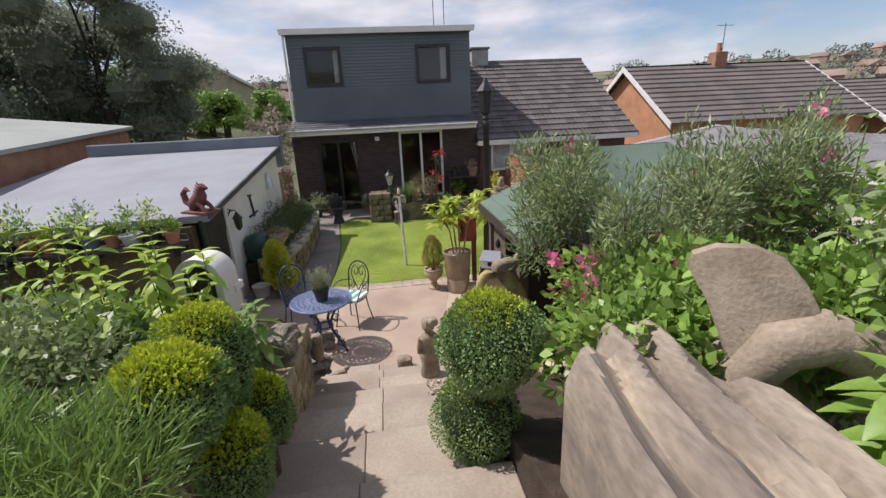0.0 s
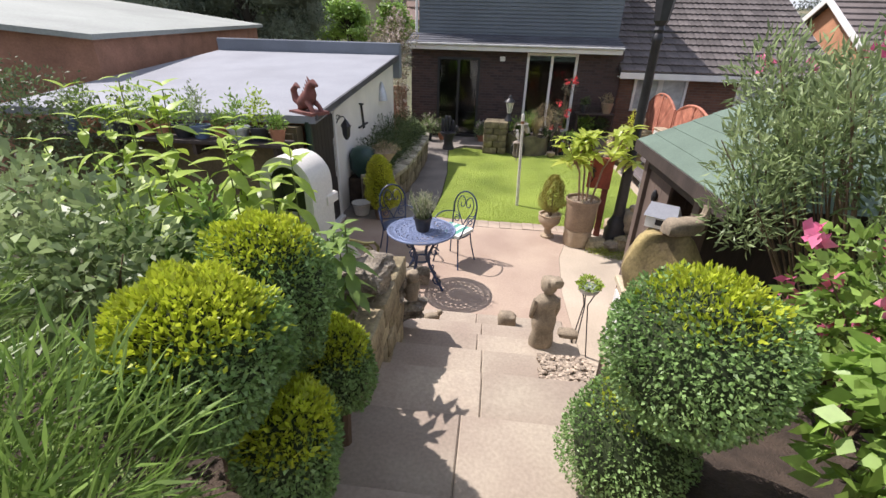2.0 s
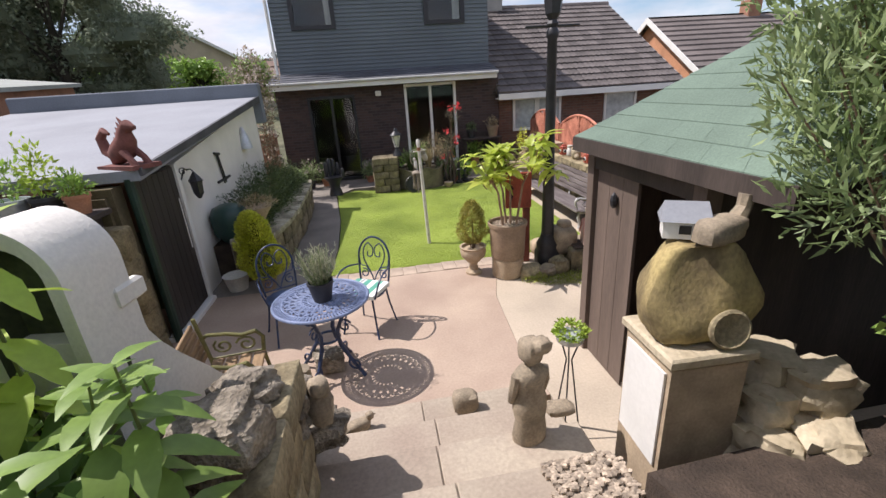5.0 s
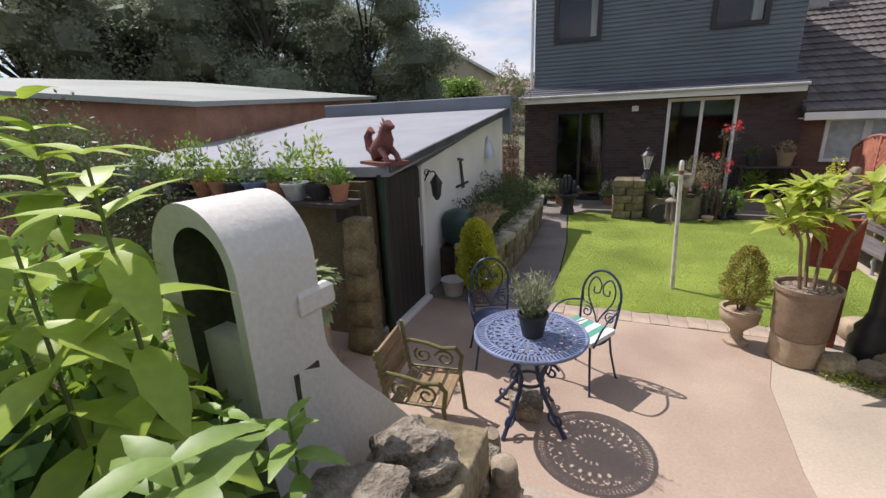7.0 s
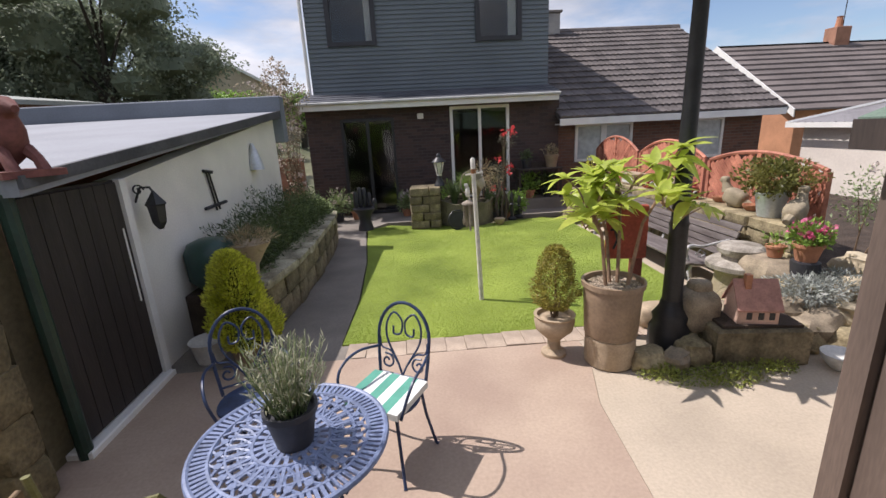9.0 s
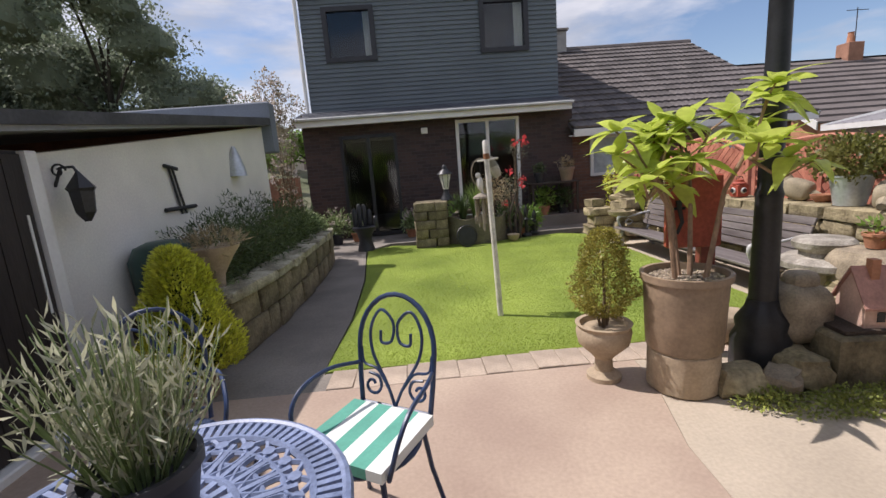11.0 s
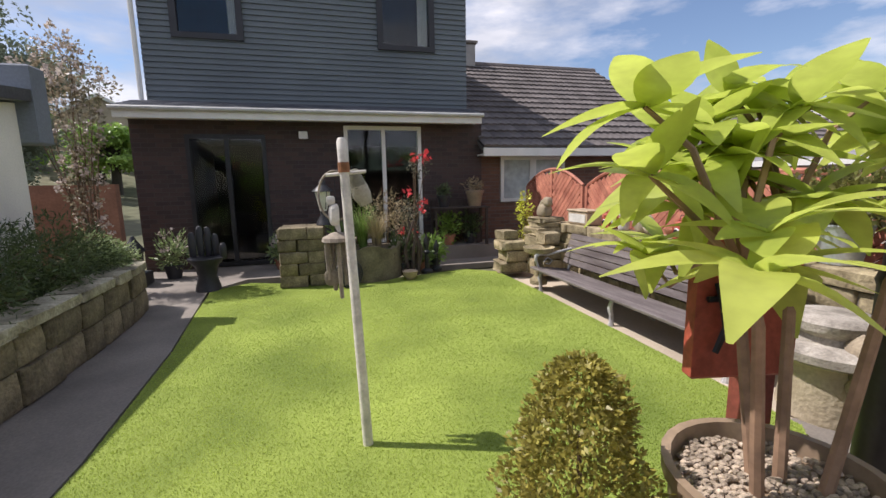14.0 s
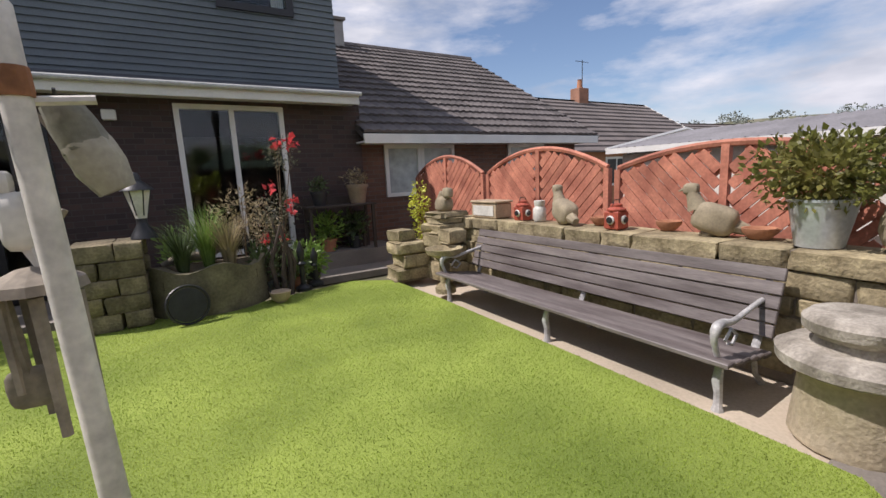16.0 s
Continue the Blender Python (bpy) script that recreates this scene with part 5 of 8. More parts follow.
# rocks and small statues on the left of the steps
for k, (x, y, z, s) in enumerate(((-1.18, 2.95, 1.32, 0.2), (-1.2, 3.3, 1.22, 0.17), (-1.12, 3.55, 0.95, 0.2), (-1.25, 2.6, 1.36, 0.17), (-1.02, 3.72, 0.62, 0.17), (-1.3, 3.85, 0.5, 0.24), (-1.15, 4.1, 0.2, 0.2))):
    solid("boulder", Geo().rock((0, 0, 0), (s * 0.78, s * 0.64, s * 0.6), k + 20, 30, 0.5), M_TUFA, "pitted weathered rock beside the steps", "rock", group="rocks beside the steps", smooth=True, at=pose(x, y, z, 0, 0, 50 * k))
solid("squirrel_ornament", Geo().rock((0, 0, 0.1), (0.07, 0.09, 0.12), 31, 10, 0.2).rock((0, -0.06, 0.24), (0.05, 0.055, 0.05), 32, 10, 0.1).tube([(0, 0.1, 0.05), (0, 0.16, 0.16), (0, 0.12, 0.26)], [0.04, 0.05, 0.03], 8), M_STATUE, "small weathered stone animal on the rocks", "ornament", smooth=True, at=pose(-0.98, 3.62, 0.78, 0, 0, 30))

def weathered(geo, cuts, amount):
    """Splits a faceted stone finely and wears its faces and edges."""
    bm = bmesh.new()
    vs = [bm.verts.new(v) for v in geo.v]
    for f in geo.f:
        bm.faces.new([vs[i] for i in f])
    bmesh.ops.triangulate(bm, faces=bm.faces[:])
    bmesh.ops.subdivide_edges(bm, edges=bm.edges[:], cuts=cuts, use_grid_fill=True)
    for _ in range(2):
        bmesh.ops.smooth_vert(bm, verts=bm.verts[:], factor=0.5, use_axis_x=True, use_axis_y=True, use_axis_z=True)
    bm.normal_update()
    for v in bm.verts:
        v.co += v.normal * amount * (noise.noise(v.co * 6) + 0.6 * noise.noise(v.co * 15) - 1.6 * max(0, noise.noise(v.co * 3 + Vector((4, 1, 2))) - 0.25))
    out = Geo()
    bm.verts.index_update()
    out.v = [tuple(v.co) for v in bm.verts]
    out.f = [tuple(v.index for v in f.verts) for f in bm.faces]
    bm.free()
    return out


# plinth with a great carved rock, a stone duck and a little house
pl = thing("stone_plinth", pose(0.83, 3.29, 0.585, 0, 0, -2) @ Matrix.Diagonal((0.92, 0.92, 1, 1)), "square white-painted plinth beside the steps", "plinth")
part("block", Geo().box(-0.2, 0.2, -0.2, 0.2, -0.42, 0.58, b=0.012), M_POT_STONE, pl)
part("cap", Geo().box(-0.225, 0.225, -0.225, 0.225, 0.583, 0.64, b=0.012), M_STONE_PALE, pl)
part("panel", Geo().box(-0.215, -0.203, -0.17, 0.17, 0.0, 0.54), M_WHITE, pl, "white painted panel")
g = Geo()
g.v = [(-0.30, -0.24, 0), (0.32, -0.22, 0), (0.36, 0.2, 0), (-0.28, 0.22, 0), (-0.42, -0.18, 0.2), (0.02, -0.3, 0.1), (0.42, -0.2, 0.24), (0.34, 0.24, 0.26), (-0.3, 0.24, 0.24), (-0.26, -0.1, 0.48), (-0.02, -0.1, 0.47), (0.2, -0.16, 0.52), (0.2, 0.14, 0.5), (-0.16, 0.14, 0.5)]
g.f = [(3, 2, 1, 0), (0, 1, 5), (0, 5, 4), (1, 6, 5), (1, 2, 6), (2, 7, 6), (2, 3, 7), (3, 8, 7), (3, 0, 4), (3, 4, 8), (4, 5, 10), (4, 10, 9), (5, 6, 11), (5, 11, 10), (6, 7, 12), (6, 12, 11), (7, 8, 13), (7, 13, 12), (8, 4, 9), (8, 9, 13), (9, 10, 11), (9, 11, 12), (9, 12, 13)]
g = weathered(g, 4, 0.02)
solid("carved_rock", g, mat("mossy_yellow_stone", (0.24, 0.18, 0.09), 0.9, 0.35, 3, 40, 0.35, second=(0.46, 0.36, 0.15), depth=0.01), "large faceted yellow sandstone rock on the plinth", "rock", at=pose(0.84, 3.31, 1.228, 0, 0, -8) @ Matrix.Diagonal((0.66, 0.62, 0.92, 1)), smooth=True)
solid("stone_disc", Geo().lathe([(0.001, 0), (0.1, 0), (0.115, 0.012), (0.115, 0.035), (0.1, 0.045), (0.085, 0.035), (0.001, 0.035)], 24, pose(0, 0, 0.115, 90, 0, 0)), M_STONE, "round carved stone disc leaning on the rock", "ornament", smooth=True, at=pose(0.9, 3.125, 1.228, -10, 0, -8) @ Matrix.Scale(0.8, 4))
for k, (x, y, z, c) in enumerate(((1.2, 3.12, 0.86, 0.13), (1.3, 3.25, 0.98, 0.15), (1.12, 3.0, 0.74, 0.12), (1.42, 3.1, 0.95, 0.16), (1.34, 2.95, 0.76, 0.16), (1.15, 3.15, 0.6, 0.2), (1.4, 3.1, 0.6, 0.25))):
    solid("pale_rock", Geo().rock((0, 0, 0), (c, c * 0.8, c * 0.7), k + 140, 16, 0.5), M_STONE_PALE, "pale lichened rock beside the plinth", "rock", group="pale rocks by the plinth", smooth=True, at=pose(x, y, z, 0, 0, 60 * k))
solid("stone_duck", Geo().rock((0, 0, 0.06), (0.14, 0.07, 0.06), 41, 12, 0.1).tube([(0.11, 0, 0.08), (0.16, 0, 0.13), (0.17, 0, 0.19)], [0.04, 0.032, 0.035], 8).tube([(0.18, 0, 0.19), (0.24, 0, 0.18)], [0.02, 0.008], 6), M_STATUE, "grey stone duck lying on the carved rock", "ornament", smooth=True, at=pose(0.9, 3.27, 1.675, 0, 0, 20))
cot = thing("model_cottage", pose(0.80, 3.37, 1.69, 0, 0, -30) @ Matrix.Scale(0.8, 4), "small white model cottage on the rock", "ornament")
part("wall", Geo().box(-0.11, 0.11, -0.08, 0.08, 0, 0.11), M_WHITE, cot)
part("roof", Geo().add([(-0.13, -0.1, 0.1), (0.13, -0.1, 0.1), (0.13, 0.1, 0.1), (-0.13, 0.1, 0.1), (-0.11, 0, 0.2), (0.11, 0, 0.2)], [(0, 1, 5, 4), (2, 3, 4, 5), (1, 2, 5), (3, 0, 4), (3, 2, 1, 0)]), M_FELT, cot)
part("window", Geo().box(-0.03, 0.03, -0.084, -0.081, 0.03, 0.08).box(0.05, 0.09, -0.084, -0.081, 0.03, 0.08), M_BLACK, cot)

# ---------------------------------------------------------------- big pots at the lawn's corner
pot = thing("large_pot", pose(1.02, 6.76, 0) @ Matrix.Diagonal((0.95, 0.95, 0.93, 1)), "tall brown clay pot standing on a clay drum", "plant pot")
part("drum", Geo().lathe([(0.2, 0), (0.215, 0.015), (0.215, 0.27), (0.2, 0.285)], 28, None, 0.02), M_POT_STONE, pot, smooth=True)
part("vessel", Geo().lathe([(0.215, 0.285), (0.225, 0.3), (0.245, 0.74), (0.262, 0.745), (0.265, 0.79), (0.24, 0.79), (0.235, 0.73), (0.001, 0.73)], 28), M_CLAY, pot, smooth=True)
rg = np.random.default_rng(7)
g = Geo()
for k in range(900):
    a, r = rg.uniform(0, 6.28), 0.225 * math.sqrt(rg.random())
    g.rock((r * math.cos(a), r * math.sin(a), 0.738 + 0.012 * rg.random()), (0.010, 0.008, 0.007), k, 5, 0.2)
tagged(part("gravel_top", g, M_GRAVEL, pot), kind="stuff")
rh = thing("rhododendron", pose(1.02, 6.76, 0.68), "leggy shrub with long glossy lime-green leaves in the tall pot", "shrub")
branches, whorls = Geo(), []
rng = random.Random(11)
for (bx, by, top, ox, oy) in ((-0.06, 0.0, 0.88, -0.24, -0.04), (0.05, 0.03, 0.97, 0.02, 0.1), (0.1, -0.04, 1.05, 0.3, -0.1), (0.0, 0.06, 0.84, -0.1, 0.2)):
    mid = (bx + ox * 0.25, by + oy * 0.25, top * 0.5)
    branches.tube([(bx, by, 0), mid, (bx + ox * 0.7, by + oy * 0.7, top * 0.78)], [0.016, 0.013, 0.009], 7)
    for k in range(8):
        a = rng.uniform(0, 6.28)
        u = rng.uniform(0.05, 0.27)
        e = (bx + ox * 0.8 + u * math.cos(a), by + oy * 0.8 + u * math.sin(a), top * rng.uniform(0.62, 1.05))
        branches.tube([(bx + ox * 0.6, by + oy * 0.6, top * 0.66), ((bx + ox * 0.7 + e[0]) / 2, (by + oy * 0.7 + e[1]) / 2, e[2] - 0.08), e], [0.009, 0.007, 0.005], 5)
        whorls.append(e)
part("stem_frame", branches, mat("pinkish_bark", (0.30, 0.19, 0.12), 0.8, 0.25, 8, 40, 0.3), rh, smooth=True)
long_leaf = [blade_leaf(0.185, 0.076, c, 0.2, 7).mesh("leaf", True) for c in (0.15, 0.4, 0.75)]
L_RHODO = leaf_mat("glossy_lime_leaf", (0.43, 0.54, 0.075), (0.67, 0.73, 0.17), 0.35, 0.55)
for me in long_leaf:
    me.materials.append(L_RHODO)
for e in whorls:
    n = rng.randint(7, 9)
    for k in range(n):
        part("leaf", rng.choice(long_leaf), L_RHODO, rh, at=pose(*e, rng.uniform(-20, 20), -rng.uniform(-18, 55), 360 * k / n + rng.uniform(-15, 15)) @ Matrix.Scale(rng.uniform(0.8, 1.25), 4))

urn = thing("conical_shrub_urn", pose(0.6, 6.95, 0), "clipped golden-olive cone shrub in a footed stone urn", "potted plant")
part("urn", Geo().lathe([(0.11, 0), (0.11, 0.03), (0.06, 0.06), (0.055, 0.14), (0.08, 0.17), (0.16, 0.25), (0.175, 0.33), (0.165, 0.36), (0.18, 0.385), (0.15, 0.385), (0.14, 0.35), (0.001, 0.35)], 24), M_POT_STONE, urn, smooth=True)
part("trunk", Geo().tube([(0, 0, 0.34), (0.01, 0, 0.5), (0, 0, 0.8)], [0.014, 0.012, 0.005], 6).tube([(0.02, 0, 0.36), (0.06, 0.02, 0.55)], [0.01, 0.006], 5).tube([(-0.02, 0, 0.36), (-0.06, 0.02, 0.55)], [0.01, 0.006], 5), M_BARK, urn)
rg = np.random.default_rng(9)
n = 8500
u = rg.random(n) ** 1.1
rad = 0.215 * np.minimum(1.0, (u + 0.05) * 3.4) ** 0.6 * (1.02 - u) ** 0.44
a = rg.uniform(0, 2 * np.pi, n)
rr = rad * (0.5 + 0.55 * rg.random(n) ** 0.5) * (1 + 0.16 * np.sin(a * 4 + u * 11) + 0.1 * np.sin(a * 9 - u * 23))
P = np.stack([rr * np.cos(a), rr * np.sin(a), 0.44 + 0.56 * u], axis=1)
D = np.stack([np.cos(a), np.sin(a), 0.4 * np.ones(n)], axis=1)
part("foliage", quads_mesh("foliage", leaves(rg, P, D, 0.019, 0.010, 0.8)), L_OLIVE, urn)

post = thing("lamp_post", pose(1.6, 6.86, 0.12), "tall black iron lamp post at the lawn corner", "lamp post")
part("base", Geo().lathe([(0.17, -0.12), (0.17, 0.1), (0.14, 0.16), (0.15, 0.22), (0.1, 0.3), (0.085, 0.36)], 12), M_BLACK, post, smooth=True)
part("column", Geo().lathe([(0.08, 0.36), (0.072, 1.0), (0.078, 1.02), (0.066, 1.06), (0.055, 2.70), (0.07, 2.72), (0.07, 2.77), (0.05, 2.81)], 14), M_BLACK, post, smooth=True)
part("ladder_bar", Geo().tube([(-0.32, 0, 2.83), (0.32, 0, 2.83)], 0.012, 6), M_BLACK, post)
part("lantern", Geo().lathe([(0.05, 2.81), (0.07, 2.85), (0.05, 2.89), (0.09, 2.95), (0.13, 3.25), (0.15, 3.27), (0.06, 3.39), (0.02, 3.47)], 6), M_BLACK, post)

# ---------------------------------------------------------------- long bench and what stands behind it
def long_bench():
    b = thing("long_bench", pose(0.02, 0, -0.125), "long weathered slatted bench with silver iron ends", "bench")
    y0, y1 = 8.33, 11.38
    for k in range(6):
        part("seat_slat", Geo().box(2.69 + k * 0.088, 2.772 + k * 0.088, y0, y1, 0.36 - 0.012 * k, 0.39 - 0.012 * k, b=0.006), M_BENCH, b)
    for k in range(5):
        m = pose(3.205 + 0.028 * k, 0, 0.415 + 0.082 * k, 0, -72, 0)
        part("back_slat", Geo().box(-0.004, 0.074, y0, y1, -0.014, 0.014, m, b=0.005), M_BENCH, b)
    for y in (8.42, 9.76, 11.28):
        e = part("end_frame", Geo().tube([(2.80, y, 0.05), (2.80, y, 0.08), (2.80, y, 0.16), (2.78, y, 0.24), (2.80, y, 0.33), (2.95, y, 0.32), (3.2, y, 0.29), (3.24, y, 0.38), (3.36, y, 0.80)], [0.036, 0.026, 0.024, 0.03, 0.024, 0.02, 0.024, 0.024, 0.018], 8).tube([(3.2, y, 0.29), (3.24, y, 0.15), (3.34, y, 0.05)], [0.018, 0.016, 0.022], 7), M_SILVER, b, smooth=True)
        if y != 9.76:
            part("armrest", Geo().tube(smooth_line([(2.79, y, 0.34), (2.75, y, 0.42), (2.72, y, 0.5), (2.735, y, 0.56), (2.80, y, 0.575), (2.92, y, 0.56), (3.08, y, 0.59), (3.26, y, 0.62)], 3), [0.016 + 0.012 * math.exp(-((k - 10) / 4) ** 2) for k in range(22)], 9).tube([(2.84, y + 0.0, 0.46), (2.9, y, 0.52), (2.97, y, 0.47), (2.92, y, 0.42), (2.87, y, 0.44)], 0.01, 6), M_SILVER, e, smooth=True)
    return b


long_bench()


def arched_fence(at, width, low, high, label):
    """A fan-topped lattice panel: frame, centre stile, and two layers of diagonal slats cut to the arch."""
    f = thing("fence_panel", at, label, "fence panel", "red lattice fence panels")
    W = width / 2

    def arch(y):
        return low + (high - low) * (1 - (y / W) ** 2)

    part("top_rail", Geo().tube([(0, -W + width * k / 16, arch(-W + width * k / 16)) for k in range(17)], 0.03, 6), M_RED, f)
    for y in (-W, 0, W):
        part("stile", Geo().box(-0.03, 0.03, y - 0.03, y + 0.03, -0.5, arch(y) - 0.01), M_RED, f)
    part("bottom_rail", Geo().box(-0.025, 0.025, -W + 0.03, W - 0.03, -0.02, 0.05), M_RED, f)
    for layer, sgn in ((-0.012, 1), (0.008, -1)):
        for half in (-1, 1):
            s = sgn * half
            k = -8
            while k < 16:
                c = k * (0.125 if layer < 0 else 0.25)
                k += 1
                pts = []
                for i in range(41):
                    t = -W + width * i / 40
                    if (t < -0.03) == (half < 0) and abs(t) < W - 0.03 and abs(t) > 0.03:
                        z = c + s * t * 1.0
                        if 0.03 < z < arch(t) - 0.02:
                            pts.append((t, z))
                if len(pts) > 2:
                    (ta, za), (tb, zb) = pts[0], pts[-1]
                    L = math.hypot(tb - ta, zb - za)
                    m = pose(layer, ta, za, math.degrees(math.atan2(zb - za, tb - ta)), 0, 0)
                    part("slat", Geo().box(-0.008, 0.008, 0, L, -0.0395, 0.0395, m), M_RED, f)
    return f


arched_fence(pose(4.06, 13.2, 0.6), 1.95, 0.74, 1.03, "red-stained lattice fence panel with fan top")
arched_fence(pose(4.06, 11.12, 0.6), 1.95, 0.74, 0.99, "red-stained lattice fence panel with fan top")
arched_fence(pose(4.06, 9.04, 0.6), 1.95, 0.72, 0.88, "red-stained lattice fence panel with fan top")
prism("ground_behind_wall", [(3.8, 7.5), (5.6, 6.75), (8.0, 6.7), (8.0, 14.2), (3.8, 14.2)], -0.1, 0.3, M_EARTH, "raised soil behind the bench wall", "flower bed")


def stone_pigeon(at, label):
    g = Geo()
    g.lathe([(0.001, 0), (0.05, 0.0), (0.055, 0.02), (0.03, 0.05)], 12)
    g.rock((0, 0, 0.13), (0.10, 0.15, 0.11), 3, 14, 0.06, pose(0, 0, 0.0, -18, 0, 0))
    g.tube([(0, -0.07, 0.2), (0, -0.1, 0.28), (0, -0.115, 0.33)], [0.075, 0.05, 0.047], 10)
    g.rock((0, -0.12, 0.345), (0.047, 0.055, 0.045), 4, 10, 0.04)
    g.tube([(0, -0.165, 0.345), (0, -0.205, 0.33)], [0.017, 0.004], 6)
    g.tube([(0, 0.1, 0.1), (0, 0.26, 0.04)], [0.07, 0.035], 8)
    return solid("stone_pigeon", g, M_PIGEON, label, "ornament", group="stone pigeons on the wall", smooth=True, at=at)


M_PIGEON = mat("buff_cast_stone", (0.30, 0.25, 0.17), 0.9, 0.2, 8, 70, 0.4)
stone_pigeon(pose(3.62, 10.33, 0.80, 0, 0, 160), "buff cast-stone pigeon on the wall top")
stone_pigeon(pose(3.66, 8.95, 0.80, 0, 0, 200), "buff cast-stone pigeon on the wall top")
stone_pigeon(pose(3.62, 7.92, 0.80, 0, 0, 120), "buff cast-stone pigeon on the wall top")


def lantern(at, label):
    l = thing("oil_lantern", at, label, "lantern", "red lanterns on the wall")
    part("body", Geo().box(-0.07, 0.07, -0.07, 0.07, 0, 0.16, b=0.012), M_RED_PAINT, l)
    part("hood", Geo().lathe([(0.08, 0.16), (0.082, 0.175), (0.05, 0.195), (0.052, 0.215), (0.03, 0.225)], 12), M_RED_PAINT, l)
    for m in (pose(-0.072, 0, 0.085, 0, -90, 0), pose(0, -0.072, 0.085, 90, 0, 0)):
        part("lens", Geo().lathe([(0.036, 0), (0.04, 0.012), (0.028, 0.02), (0.001, 0.022)], 14, m), M_WHITE_POT, l)
        part("bullseye", Geo().lathe([(0.03, 0.021), (0.026, 0.03), (0.001, 0.032)], 12, m), M_BLACK, l)
    part("handle", Geo().tube([(-0.05, 0, 0.2), (-0.035, 0, 0.255), (0.035, 0, 0.255), (0.05, 0, 0.2)], 0.005, 5), M_BLACK, l)
    return l


lantern(pose(3.6, 10.9, 0.80), "small red bullseye signal lantern on the wall")
lantern(pose(3.58, 9.68, 0.80), "small red bullseye signal lantern on the wall")
tr = thing("stone_trough", pose(3.62, 11.5, 0.80), "pale carved rectangular trough on the wall", "planter")
part("body", Geo().box(-0.12, 0.12, -0.24, 0.24, 0, 0.18, b=0.012), M_POT_STONE, tr)
part("rim", Geo().box(-0.135, 0.135, -0.255, 0.255, 0.182, 0.21, b=0.008), M_POT_STONE, tr)
part("carving", Geo().box(-0.128, -0.121, -0.2, 0.2, 0.03, 0.15, b=0.003), M_WHITE_POT, tr)
solid("cream_jar", Geo().lathe([(0.06, 0), (0.07, 0.02), (0.07, 0.13), (0.05, 0.16), (0.06, 0.18), (0.06, 0.22)], 16), M_WHITE_POT, "small cream banded jar on the wall", "jar", smooth=True, at=pose(3.66, 10.7, 0.80))
for x, y, r in ((3.72, 9.95, 0.1), (3.74, 9.3, 0.1), (3.68, 8.62, 0.11)):
    solid("clay_bowl", Geo().lathe([(r * 0.5, 0), (r * 0.95, 0.05), (r, 0.08), (r * 0.85, 0.08), (r * 0.6, 0.03), (0.001, 0.03)], 16), M_TERRA, "shallow dark clay bowl on the wall", "bowl", group="clay bowls on the wall", smooth=True, at=pose(x, y, 0.80))
bk = thing("bucket_planter", pose(3.62, 8.28, 0.80), "galvanised bucket planted with a leafy bronze-green shrub", "potted plant")
part("bucket", Geo().lathe([(0.12, 0), (0.17, 0.27), (0.18, 0.275), (0.18, 0.29), (0.16, 0.29), (0.15, 0.24), (0.001, 0.24)], 22), M_ZINC, bk, smooth=True)
rg = np.random.default_rng(21)
P, D = ball_points(rg, 2200, (0.3, 0.32, 0.22), 0.3, shell=0.7)
part("foliage", quads_mesh("foliage", leaves(rg, P + np.array((0, 0, 0.46)), D + np.array((0, 0, 0.3)), 0.05, 0.028, 0.7)), leaf_mat("bronze_green_leaf", (0.17, 0.19, 0.04), (0.30, 0.26, 0.08)), bk)

# stacked stones at the wall's far end
STACK = [(2.86, 12.36, 0.09, 0.24, 0.19, 0.09), (2.9, 12.33, 0.265, 0.21, 0.18, 0.085), (2.86, 12.36, 0.43, 0.22, 0.19, 0.08), (2.8, 12.4, 0.585, 0.13, 0.15, 0.075), (3.26, 12.02, 0.12, 0.2, 0.24, 0.12), (3.28, 12.02, 0.34, 0.18, 0.22, 0.1), (3.22, 12.04, 0.53, 0.2, 0.2, 0.09), (3.26, 12.02, 0.68, 0.24, 0.22, 0.06), (3.25, 12.0, 0.775, 0.2, 0.2, 0.035), (3.27, 12.02, 0.845, 0.22, 0.2, 0.035), (3.1, 11.6, 0.62, 0.13, 0.12, 0.08)]
for k, (x, y, z, sx, sy, sz) in enumerate(STACK):
    solid("stacked_stone", Geo().rock((0, 0, 0), (sx, sy, sz), k + 60, 18, 0.22, None, 0.24), M_STONE, "rough sandstone block in a stack by the bench", "stone", group="stacked stones", smooth=True, at=pose(x, y, z, 0, 0, 11 * k % 17 - 8))
solid("stone_animal", Geo().rock((0, 0, 0.1), (0.09, 0.12, 0.1), 71, 12, 0.2).rock((0, -0.1, 0.24), (0.06, 0.07, 0.07), 72, 10, 0.15).tube([(0, 0.05, 0.15), (0, 0.0, 0.25)], [0.07, 0.05], 8), M_PIGEON, "small seated stone animal on the stacked stones", "ornament", smooth=True, at=pose(3.26, 12.02, 0.875))
fp = thing("footed_bowl", pose(2.86, 11.42, 0.0), "stone bowl of dry rosettes beside the bench end", "planter")
part("foot", Geo().lathe([(0.12, 0), (0.12, 0.06), (0.06, 0.12), (0.06, 0.36), (0.1, 0.4)], 14), M_STONE, fp, smooth=True)
part("bowl", Geo().lathe([(0.08, 0.4), (0.2, 0.46), (0.22, 0.52), (0.2, 0.52), (0.15, 0.47), (0.001, 0.47)], 18), M_STONE, fp, smooth=True)

